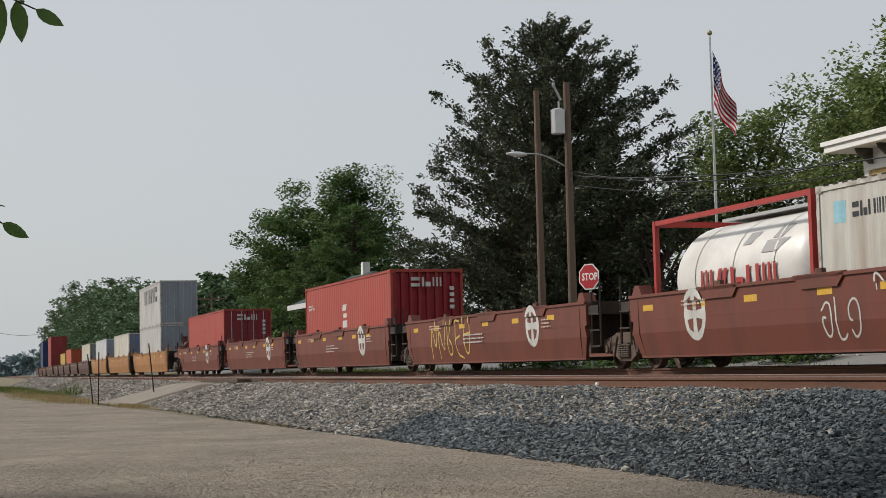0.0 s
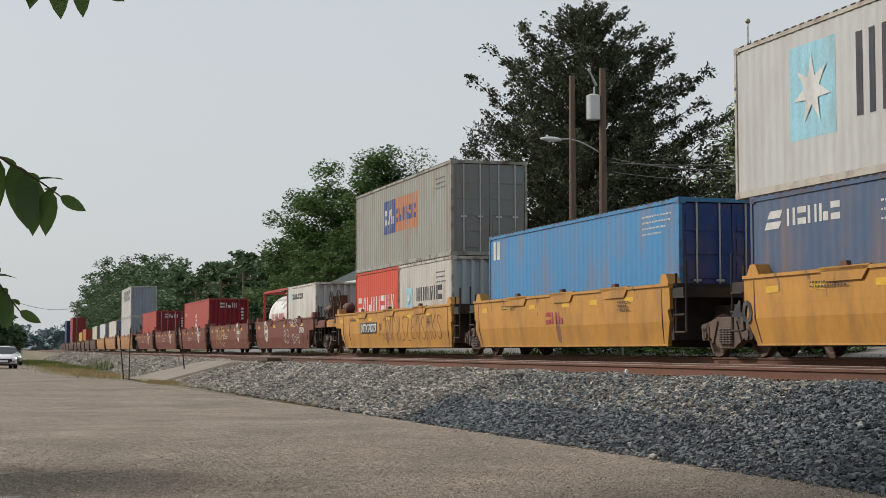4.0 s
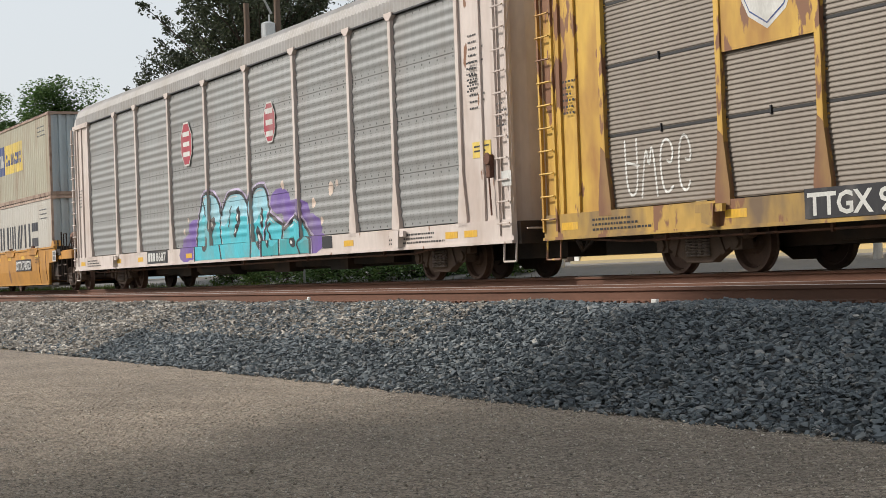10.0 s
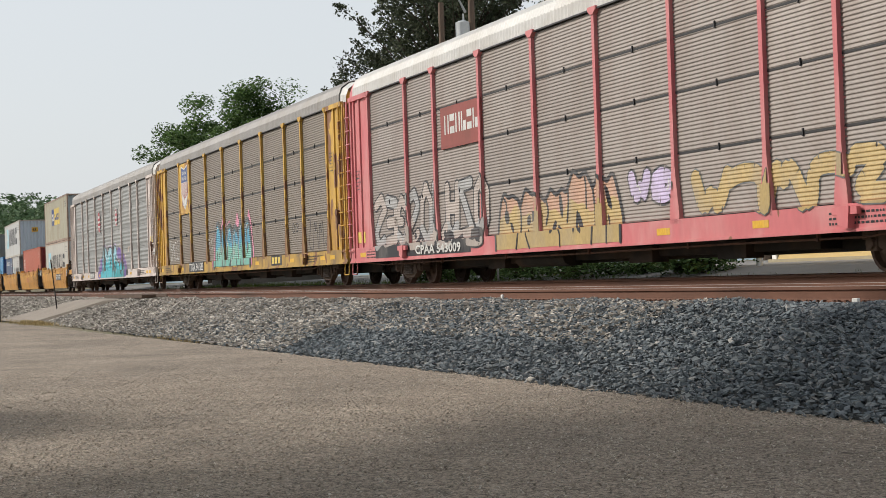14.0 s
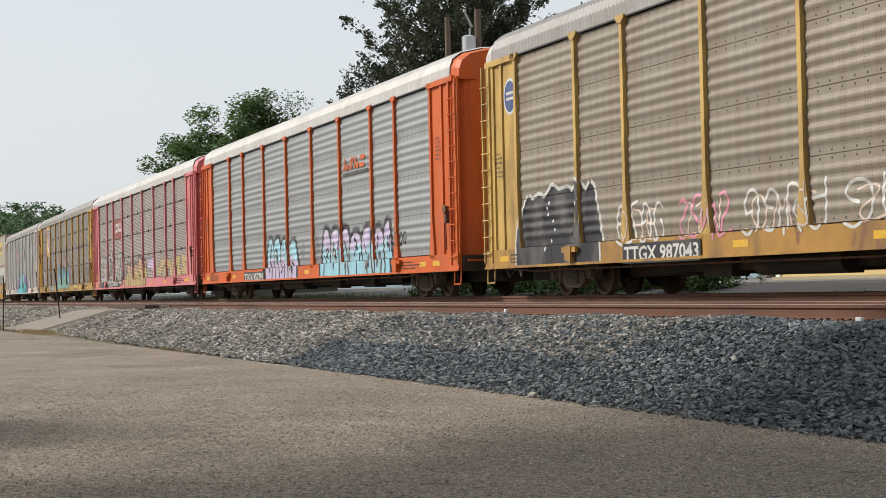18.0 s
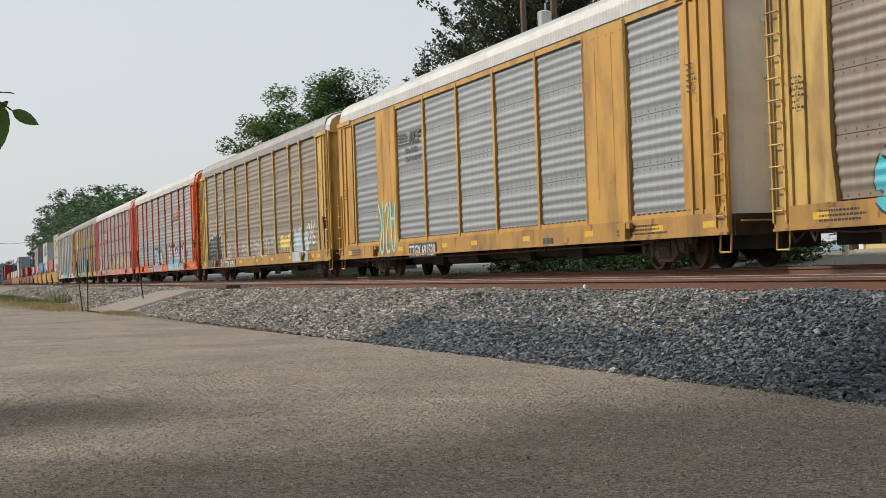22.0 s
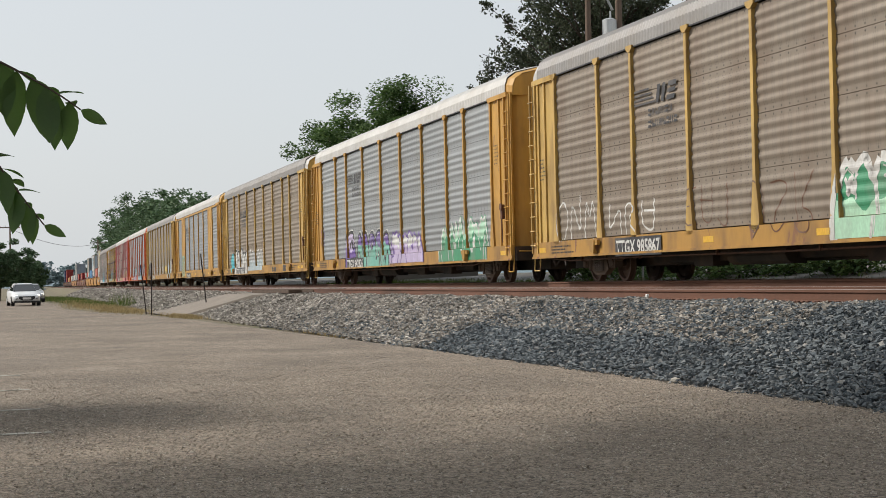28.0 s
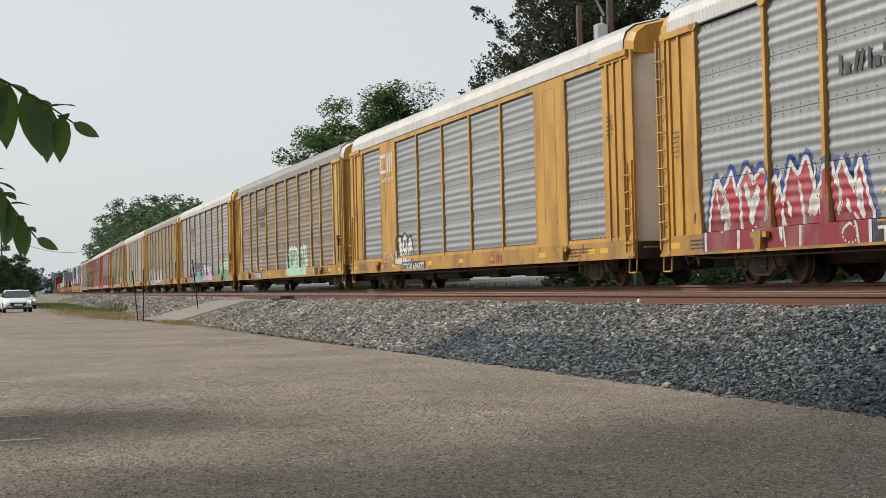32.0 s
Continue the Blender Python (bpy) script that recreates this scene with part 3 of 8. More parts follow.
def autorack(q, panel_m, frame_m, body_m, sill_m, roof_m, style, label, seed):
    car = join_train(thing("autorack_car", label, "railway wagon", "autorack cars"), q + LEN / 2)
    bm = bmesh.new()
    box(bm, -LEN / 2 + 0.2, LEN / 2 - 0.2, -0.4, 0.4, 0.35, 0.75)
    box(bm, -LEN / 2 + 0.1, LEN / 2 - 0.1, -1.4, 1.4, 0.75, 0.95)
    box(bm, -7.6, 7.6, -0.8, 0.8, 0.4, 0.75)
    for x in (-5.2, -2.0, 1.6, 4.8):
        box(bm, x, x + 0.9, -0.95, -0.6, 0.3, 0.6)
    tube(bm, (-3.4, -0.9, 0.5), (-1.0, -0.9, 0.5), 0.2, n=10)
    part("underframe", bm, M["steel_dark"], car, "black grimy underframe with air tank")
    bm = bmesh.new()
    loft(bm, [[(x, -1.38 + 0.02 * math.cos(1.257 * k), z + 0.02 * math.sin(1.257 * k)) for k in range(5)] for x, z in ((-12.9, 0.62), (-11.4, 0.53), (-6, 0.54), (0, 0.52), (6, 0.54), (9.6, 0.53), (10.4, 0.6))])
    part("brake_pipe", bm, M["rusty_gear"], car, "thin rusty pipe hung below the sill")
    for x in (-10.5, -7.0, -3.2, 0.8, 4.6, 8.4):
        bm = bmesh.new()
        box(bm, x - 0.02, x + 0.02, -1.42, -1.36, 0.5, 0.63)
        part("pipe_hanger", bm, M["rusty_gear"], car)
    for s in (-1, 1):
        bm = bmesh.new()
        box(bm, -LEN / 2 + 0.1, LEN / 2 - 0.1, s * 1.5 - 0.04, s * 1.5 + 0.04, SILL0, SILL1)
        box(bm, -LEN / 2 + 0.1, LEN / 2 - 0.1, s * 1.53 - 0.04, s * 1.53 + 0.04, SILL0, SILL0 + 0.05)
        part("side_sill", bm, sill_m, car, "painted side sill with worn edges" if s < 0 else "")
    bm = bmesh.new()
    box(bm, -LEN / 2 + 0.6, LEN / 2 - 0.6, 1.42, 1.47, SILL1, EAVE)
    for p_ in POSTS:
        box(bm, p_ - LEN / 2 - 0.06, p_ - LEN / 2 + 0.06, 1.46, 1.55, SILL1, EAVE)
    part("far_side", bm, panel_m, car)
    bm = bmesh.new()
    box(bm, -LEN / 2 + 0.6, LEN / 2 - 0.6, -1.4, 1.38, EAVE - 0.1, EAVE - 0.05)
    box(bm, -LEN / 2 + 0.6, LEN / 2 - 0.6, -1.38, 1.38, 2.9, 2.95)
    part("deck", bm, M["steel_dark"], car)
    part("roof", once("roof" + roof_m.name, lambda: roof_mesh(roof_m)), None, car, "corrugated metal roof")
    for s in (-1, 1):
        cap_m = ROOF_W if roof_m is ROOF else body_m
        cap, gable = once(("roof_end", cap_m.name, body_m.name), lambda: roof_end_mesh(cap_m, body_m))
        turn = pose(s * (LEN / 2 - 0.02), 0, 0, 0, 0, 0 if s < 0 else 180)
        part("roof_end", cap, None, car, "smooth roof end cap", at=turn)
        part("gable", gable, None, car, at=turn)
    bm = bmesh.new()
    box(bm, -LEN / 2 + 0.5, LEN / 2 - 0.5, -1.525, -1.47, EAVE - 0.03, EAVE + 0.0)
    part("roof_rail", bm, M["black"], car)
    edges = [p_ - LEN / 2 for p_ in POSTS]
    if style == "wide":
        edges = [e - LEN / 2 for e in (2.2, 4.95, 6.95, 9.7, 12.6, 15.45, 18.3, 21.1, 23.2, 25.9)]
    for k, (a, b) in enumerate(zip(edges, edges[1:])):
        w, cx = round(b - a, 3), (a + b) / 2
        if style == "wide" and k in (1, 7):
            bm = bmesh.new()
            box(bm, a - 0.05, b + 0.05, -1.53, -1.45, SILL1, EAVE - 0.05)
            for f in (0.3, 0.7):
                box(bm, a + (b - a) * f - 0.012, a + (b - a) * f + 0.012, -1.536, -1.52, SILL1 + 0.5, EAVE - 0.2)
            for rz in (0.2, 0.47, 0.75, 0.97):
                for rx in range(6):
                    xx = a + (b - a) * (rx + 0.5) / 6
                    box(bm, xx - 0.014, xx + 0.014, -1.537, -1.525, SILL1 + rz * 4 , SILL1 + rz * 4 + 0.03)
            part("plain_panel", bm, body_m, car, "flat painted panel with rivet rows")
            continue
        if style == "old":
            for r, (z0, z1) in enumerate(((1.04, 2.13), (2.17, 3.19), (3.23, 4.15), (4.19, 5.13))):
                part("side_panel", once(("op", w, r, panel_m.name), lambda: data("side_panel", ribbed(w - 0.04, z0, z1, 0.068, 1, 0.067, 0.009), panel_m)), None, car, at=pose(cx, -1.46, 0))
        else:
            part("side_panel", once(("mp", w, panel_m.name), lambda: data("side_panel", sheet(w - 0.02, SEAM0, 4), panel_m, True)), None, car, at=pose(cx, -1.46, 0))
        if style == "old":
            bm = bmesh.new()
            for z in (2.13, 3.19, 4.15):
                box(bm, a, b, -1.47, -1.45, z - 0.0, z + 0.04)
                box(bm, cx - 0.014, cx + 0.014, -1.49, -1.46, z - 0.03, z + 0.09)
            part("panel_seam", bm, M["black"], car)

    def post_mesh():
        bm = bmesh.new()
        hw = 0.055
        prism(bm, [(-hw, EAVE - 0.02), (-hw, 1.95), (-hw - 0.02, 1.75), (-0.16, 1.15), (-0.16, SILL1 - 0.08), (0.16, SILL1 - 0.08), (0.16, 1.15), (hw + 0.02, 1.75), (hw, 1.95), (hw, EAVE - 0.02)], -1.54, -1.45)
        prism(bm, [(-0.16, EAVE + 0.03), (-0.16, EAVE - 0.04), (-0.06, EAVE - 0.12), (0.06, EAVE - 0.12), (0.16, EAVE - 0.04), (0.16, EAVE + 0.03)], -1.56, -1.45)
        for k in range(1, 4):
            for dz in (-0.062, 0.062, 0.5):
                for sx in (-0.085, 0.085):
                    z = SEAM0 + SEAM * k + dz
                    box(bm, sx - 0.012, sx + 0.012, -1.475, -1.455, z - 0.012, z + 0.012)
        return data("post", bm, frame_m)

    def foot_mesh():
        bm = bmesh.new()
        prism(bm, [(-0.056, 2.0), (-0.078, 1.75), (-0.163, 1.15), (-0.163, SILL1 - 0.082), (0.163, SILL1 - 0.082), (0.163, 1.15), (0.078, 1.75), (0.056, 1.9)], -1.544, -1.5)
        return data("post_foot", bm, FOOT)

    def slim_mesh():
        bm = bmesh.new()
        box(bm, -0.06, 0.06, -1.53, -1.45, SILL1 - 0.02, EAVE - 0.05)
        return data("post", bm, frame_m)
    for k, e in enumerate(edges):
        if style == "wide":
            part("post", once(("slim", frame_m.name), slim_mesh), None, car, at=pose(e, 0, 0))
        else:
            part("post", once(("post", frame_m.name), post_mesh), None, car, at=pose(e, 0, 0))
            if frame_m is Y_UP:
                part("post_foot", once("foot", foot_mesh), None, car, "rust-brown post foot", at=pose(e, 0, 0))
    if style == "wide":
        bm = bmesh.new()
        box(bm, -LEN / 2 + 0.3, LEN / 2 - 0.3, -1.52, -1.45, EAVE - 0.16, EAVE - 0.02)
        box(bm, -LEN / 2 + 0.3, LEN / 2 - 0.3, -1.51, -1.45, SILL1, SILL1 + 0.1)
        part("side_rail", bm, frame_m, car)
        bm = bmesh.new()
        for k in range(102):
            x = -LEN / 2 + 1.0 + k * 0.25
            box(bm, x, x + 0.15, -1.514, -1.5, SILL1 + 0.085, SILL1 + 0.112)
            box(bm, x, x + 0.2, -1.525, -1.5, EAVE - 0.175, EAVE - 0.155)
        tagged(part("drain_slot", bm, M["black"], car), "rows of dark slots along the side rails", kind="stuff")
    for s in (-1, 1):
        end_fittings(car, s, frame_m, body_m, style)
        truck(car, s * (LEN / 2 - 3.55))
    rnd = random.Random(seed)
    for x in (-12.6, -9.2, -6.9, -3.1, 0.4, 3.6, 7.4, 10.8, 12.2):
        x += rnd.uniform(-0.6, 0.6)
        part("reflector", once("reflector", reflector), None, car, at=pose(x, -1.5425, 0.76))
    bars(car, small_print(seed, -12.2, -10.6, 0.72, 0.95, 3) + small_print(seed + 1, 8.9, 11.4, 0.72, 0.95, 3) + small_print(seed + 2, -12.9, -12.5, 2.6, 3.2, 6) + small_print(seed + 3, 12.2, 12.6, 3.3, 3.9, 6), M["black"], -1.5445, "small_print")
    for x in (-9.2, 9.4):
        bm = bmesh.new()
        prism(bm, [(x - 0.14, 0.98), (x - 0.14, 0.72), (x + 0.1, 0.66), (x + 0.14, 0.98)], -1.66, -1.5)
        box(bm, x - 0.3, x + 0.3, -1.64, -1.57, 0.86, 0.97)
        part("jacking_pad", bm, sill_m, car)
    return car


def paint(name, col, amount=0.3, dirt=RUST, var=0.1, chip=0.0):
    return mat(name, col, 0.55, var=var, scale=0.9, dirt=dirt, amount=amount, dscale=1.6, stretch=(1, 1, 0.4), rnd=0.03, chip=chip)


FOOT = paint("rusty_brown_foot", (0.17, 0.075, 0.045), 0.4, (0.32, 0.2, 0.06))
Y_OLD = paint("faded_yellow_paint", (0.50, 0.325, 0.09), 0.35, chip=0.66)
Y_NEW = paint("golden_yellow_paint", (0.47, 0.255, 0.048), 0.25, chip=0.69)
Y_UP = paint("weathered_yellow_paint", (0.54, 0.335, 0.06), 0.5, (0.30, 0.14, 0.04), chip=0.56)
CREAM = paint("dirty_cream_paint", (0.54, 0.475, 0.44), 0.25, (0.3, 0.2, 0.15), chip=0.67)
PINK = paint("faded_red_paint", (0.50, 0.14, 0.15), 0.3, (0.55, 0.3, 0.28), chip=0.66)
ORANGE = paint("orange_paint", (0.52, 0.095, 0.012), 0.15)
TAN = panel_mat("tan_dusty_panel", (0.245, 0.212, 0.168), 0.5, (0.17, 0.12, 0.085), 0.35)
TAN_B = panel_mat("brown_dusty_panel", (0.225, 0.187, 0.147), 0.5, (0.15, 0.10, 0.07), 0.4)
SILVER = panel_mat("silver_panel", (0.268, 0.283, 0.292), 0.4, (0.22, 0.215, 0.205), 0.3, 0.4)
GREY = panel_mat("grey_panel", (0.26, 0.265, 0.262), 0.45, (0.2, 0.18, 0.165), 0.3)
SILL_Y = paint("grimy_yellow_sill", (0.37, 0.20, 0.042), 0.5, (0.15, 0.085, 0.04), chip=0.62)
OLDTAN = panel_mat("weathered_brown_panel", (0.178, 0.152, 0.126), 0.0, (0.13, 0.105, 0.085), 0.45, 0.2)
SILL_UP = paint("grimy_peeling_sill", (0.40, 0.25, 0.06), 0.6, (0.15, 0.10, 0.06), var=0.2, chip=0.58)
OLDPINK = panel_mat("weathered_grey_pink_panel", (0.245, 0.215, 0.195), 0.0, (0.17, 0.13, 0.11), 0.4, 0.2)

SPEC = [
    (-121.5, GREY, CREAM, CREAM, CREAM, ROOF, "modern", "grey ribbed autorack car with cream posts and blue graffiti"),
    (-93.4, OLDTAN, Y_UP, Y_UP, SILL_UP, ROOF, "old", "weathered brown autorack car with peeling yellow posts"),
    (-65.9, OLDPINK, PINK, PINK, PINK, ROOF_W, "old", "weathered autorack car with faded pink-red posts and graffiti"),
    (-37.3, SILVER, ORANGE, ORANGE, ORANGE, ROOF_W, "modern", "silver ribbed autorack car with bright orange posts"),
    (-8.6, TAN, Y_OLD, Y_OLD, SILL_Y, ROOF, "modern", "dusty tan autorack car with faded yellow posts and pale graffiti"),
    (20.0, SILVER, Y_NEW, Y_NEW, SILL_Y, ROOF_W, "wide", "silver autorack car with broad golden yellow panels"),
    (48.7, TAN_B, Y_OLD, Y_OLD, SILL_Y, ROOF, "modern", "dusty tan autorack car with yellow posts and black-and-white graffiti"),
    (77.4, SILVER, Y_NEW, Y_NEW, SILL_Y, ROOF_W, "modern", "silver-grey autorack car with yellow posts and purple-green graffiti"),
    (106.3, TAN_B, Y_OLD, Y_OLD, SILL_Y, ROOF, "modern", "dusty brown autorack car with yellow posts and green graffiti"),
    (134.8, SILVER, Y_NEW, Y_NEW, SILL_Y, ROOF_W, "wide", "clean silver autorack car with golden yellow panels"),
    (163.4, SILVER, Y_NEW, Y_NEW, SILL_Y, ROOF_W, "modern", "silver autorack car with yellow posts and red graffiti"),
]
RACKS = [autorack(*s, seed=11 * i + 3) for i, s in enumerate(SPEC)]


# ---- well cars ----
W_YEL = paint("well_yellow_paint", (0.44, 0.215, 0.042), 0.32, (0.2, 0.10, 0.04), var=0.16, chip=0.65)
W_BRN = paint("well_brown_paint", (0.15, 0.04, 0.025), 0.3, (0.07, 0.03, 0.022))
W_TAN = paint("well_tan_paint", (0.36, 0.17, 0.06), 0.25)
W_DRK = paint("well_maroon_paint", (0.07, 0.028, 0.024), 0.3)


def well_gear(car, X, s, m):
    """Hand brake, air reservoir and pipes on the platform at the end of a set."""
    rusty = M["rusty_gear"]
    bm = bmesh.new()
    box(bm, min(X, X + s * 1.9), max(X, X + s * 1.9), -1.4, 1.4, 1.26, 1.34)
    box(bm, min(X + s * 0.1, X + s * 1.9), max(X + s * 0.1, X + s * 1.9), -1.44, -1.36, 1.05, 1.3)
    part("platform", bm, m, car, "grimy end platform")
    # added dark block: stands in for the black shade above the end truck
    bm = bmesh.new()
    box(bm, min(X - s * 0.95, X - s * 0.13), max(X - s * 0.95, X - s * 0.13), -1.3, 1.3, 0.5, 1.2)
    part("end_sill", bm, M["steel_dark"], car, "dark block added to fill the shaded gap over the truck")
    bm = bmesh.new()
    rings = [(0.0, 0.06), (0.05, 0.16), (0.14, 0.2), (0.66, 0.2), (0.75, 0.16), (0.8, 0.06)]
    loft(bm, [[(X + s * (0.15 + u), -0.85 + r * math.cos(0.524 * k), 1.78 + r * math.sin(0.524 * k)) for k in range(12)] for u, r in rings])
    part("air_reservoir", bm, rusty, car, "rusty round air reservoir", smooth=True)
    for u in (0.3, 0.8):
        bm = bmesh.new()
        box(bm, X + s * (0.15 + u) - 0.04, X + s * (0.15 + u) + 0.04, -1.0, -0.7, 1.34, 1.62)
        part("bracket", bm, rusty, car)
    bm = bmesh.new()
    xw = X + s * 1.45
    box(bm, xw - 0.12, xw + 0.12, -1.0, -0.72, 1.34, 2.3)
    prism(bm, [(xw - 0.5, 1.34), (xw - 0.1, 1.34), (xw - 0.1, 2.0)], -0.9, -0.8)
    part("brake_housing", bm, rusty, car, "rusty hand brake housing")
    bm = bmesh.new()
    n = 20
    loft(bm, [[(xw + (0.3 + 0.022 * math.cos(1.571 * j)) * math.cos(6.2832 * k / n), -1.06 + 0.022 * math.sin(1.571 * j), 2.2 + (0.3 + 0.022 * math.cos(1.571 * j)) * math.sin(6.2832 * k / n)) for j in range(4)] for k in range(n + 1)], caps=False)
    for k in range(5):
        tube(bm, (xw, -1.06, 2.2), (xw + 0.29 * math.cos(1.257 * k), -1.06, 2.2 + 0.29 * math.sin(1.257 * k)), 0.015, n=5)
    part("brake_wheel", bm, M["steel_dark"], car, "dark spoked hand brake wheel")
    for y, z0, z1, dx in ((-1.38, 0.45, 1.9, 0.75), (-1.38, 0.45, 1.9, 1.1), (-1.38, 0.45, 1.75, 1.7)):
        bm = bmesh.new()
        tube(bm, (X + s * dx, y, z0), (X + s * dx, y, z1), 0.024, n=6)
        part("handrail_post", bm, M["steel_dark"], car)
    bm = bmesh.new()
    for z in (0.55, 0.85):
        tube(bm, (X + s * 0.75, -1.4, z), (X + s * 1.1, -1.4, z), 0.02, n=6)
    tube(bm, (X + s * 0.75, -1.38, 1.88), (X + s * 1.1, -1.38, 1.88), 0.02, n=6)
    part("step_rung", bm, M["steel_dark"], car)
    for k, (a, b, r) in enumerate((((0.05, -1.0, 1.45), (1.9, -1.05, 1.42), 0.025), ((0.2, -0.5, 1.5), (1.8, -0.6, 1.75), 0.03), ((1.0, -1.2, 1.4), (1.9, -0.3, 0.6), 0.03), ((0.4, -1.2, 1.3), (0.6, -1.0, 1.9), 0.02))):
        bm = bmesh.new()
        tube(bm, (X + s * a[0], a[1], a[2]), (X + s * b[0], b[1], b[2]), r, n=6)
        part("pipe", bm, M["steel_dark"], car)




def well_unit(q0, q1, m, label, ends=(True, True), group="", detail=True, seed=1, gear=()):
    """One articulated well between q0 and q1: two deep side plates, bulkheads, end platforms."""
    n = q1 - q0
    car = join_train(thing("well_car", label, "railway wagon", group), (q0 + q1) / 2)
    h = n / 2
    step = {e: 0.85 if e in gear else 0.0 for e in (-1, 1)}      # the lower corner is cut away over an end truck
    for s in (-1, 1):
        bm = bmesh.new()
        rings = []
        for y, z, back, low_ in ((1.5, 1.47, 0.0, 0), (1.5, 1.40, 0.0, 0), (1.49, 0.98, 0.0, 0), (1.488, 0.95, 0.12, 0.85), (1.48, 0.72, 0.04, 1), (1.40, 0.26, 0.3, 1.12), (1.40, 0.22, 0.3, 1.12)):
            xa, xb = -h + back + low_ * step[-1], h - back - low_ * step[1]
            rings.append([(xa, s * y, z), (xb, s * y, z), (xb, s * (y - 0.08), z), (xa, s * (y - 0.08), z)])
        loft(bm, rings)
        if s < 0:      # welded ribs near the ends
            for e in (-1, 1):
                for dx in (0.42, 1.35) if step[e] else (0.38,):
                    xx = e * (h - dx - step[e])
                    rib = bmesh.new()
                    loft(rib, [[(xx - 0.012 + k, -1.404 - 0.1 * min(1, (z - 0.26) / 0.5), z), (xx + 0.012 + k, -1.404 - 0.1 * min(1, (z - 0.26) / 0.5), z), (xx + 0.012 + k, -1.38, z), (xx - 0.012 + k, -1.38, z)] for z, k in ((0.26, -e * 0.1), (0.72, 0), (1.4, 0))])
                    part("weld_seam", rib, M["rusty_gear"], car)
        for k in range(3 if n > 11 else 2):
            x = -h + n * (0.28 + 0.25 * k)
            pad = bmesh.new()
            prism(pad, [(x - 0.55, 1.28), (x - 0.8, 1.52), (x + 0.8, 1.52), (x + 0.55, 1.28)], s * 1.51 - 0.025, s * 1.51 + 0.025)
            part("stiffener_pad", pad, m, car)
            if s < 0:
                clip_ = bmesh.new()
                prism(clip_, [(x - 0.12, 1.5), (x - 0.09, 1.6), (x + 0.09, 1.6), (x + 0.12, 1.5)], -1.53, -1.44)
                part("lock_bracket", clip_, M["rusty_gear"], car, "rusty bracket on the top edge")
        top_ = bmesh.new()
        box(top_, -h, h, s * 1.5 - 0.035, s * 1.5 + 0.035, 1.44, 1.5)
        part("top_rail", top_, m, car)
        part("side_plate", bm, m, car, "painted well side with folded lower edge")
    bm = bmesh.new()
    box(bm, -h + 0.3, h - 0.3, -1.3, 1.3, 0.2, 0.28)
    part("well_floor", bm, M["steel_dark"], car)
    for s in (-1, 1):
        bm = bmesh.new()
        X = s * h
        box(bm, min(X, X - s * 0.12), max(X, X - s * 0.12), -1.4, 1.4, 0.35, 1.5)
        box(bm, min(X, X + s * 1.15), max(X, X + s * 1.15), -0.5, 0.5, 0.75, 1.05)
        box(bm, min(X, X + s * 0.55), max(X, X + s * 0.55), -1.45, 1.45, 1.2, 1.4)
        part("bulkhead", bm, M["steel_dark"], car, "grimy dark bulkhead and platform")
        if detail:
            bm = bmesh.new()
            for dx in (0.15, 0.62):
                tube(bm, (X + s * dx, -1.42, 0.5), (X + s * dx, -1.42, 1.95 if dx > 0.3 else 1.7), 0.025, n=6)
            for z in (0.5, 0.85, 1.2):
                tube(bm, (X + s * 0.15, -1.45, z), (X + s * 0.62, -1.45, z), 0.02, n=6)
            part("handrail", bm, M["steel_dark"], car, "dark steel handrails")
            bm = bmesh.new()
            prism(bm, [(X - s * 0.05, 1.47), (X - s * 0.55, 1.47), (X - s * 0.4, 1.7), (X - s * 0.2, 1.7)], -1.48, -1.2)
            part("corner_guide", bm, m, car, "angled container guide")
    if gear:
        for s in gear:
            well_gear(car, s * h, s, m)
    rnd = random.Random(seed)
    xs_ = [-h + 0.5 + rnd.uniform(0, 0.5) + k * (n - 1.2) / 6 for k in range(6)]
    for x in xs_:
        part("reflector", once("reflector", reflector), None, car, at=pose(x, -1.4985, 1.16))
    bars(car, small_print(seed, h - 2.6, h - 1.9, 1.0, 1.25, 3) + small_print(seed + 1, -h + 2.4, -h + 3.6, 1.2, 1.34, 2), P["cream"] if m is not W_YEL else M["black"], -1.53, "small_print")
    return car


SETS = [
    ([(-202.2, -187.0), (-184.8, -172.0), (-168.8, -156.4), (-153.3, -141.0), (-137.8, -124.2)], W_YEL, "golden yellow articulated container well wagon", "yellow well cars", (-201.6, -185.9, -170.3, -154.9, -139.4, -123.6)),
    ([(-284.6, -270.0), (-267.6, -253.9), (-251.8, -238.3), (-236.3, -222.5), (-220.2, -206.4)], W_BRN, "rust-brown articulated container well wagon with round white emblems", "brown well cars", (-284.4, -268.8, -252.9, -237.3, -221.4, -205.6)),
    ([(-348.5, -331.8), (-329.2, -312.2), (-308.7, -289.8)], W_TAN, "orange-tan container well wagon", "tan well cars", (-349.2, -330.5, -310.4, -288.9)),
    ([(-430.5, -417.5), (-415, -402), (-399.5, -386.5), (-384, -371), (-368.5, -352.6)], W_DRK, "dark maroon container well wagon", "maroon well cars", (-431, -416, -400.7, -385.2, -369.7, -352.0)),
    ([(-512, -497), (-494, -479), (-476, -461), (-458, -434)], W_DRK, "dark maroon container well wagon far ahead", "maroon well cars", (-513, -495.5, -477.5, -459.5, -433.2)),
]
WELLS = {}
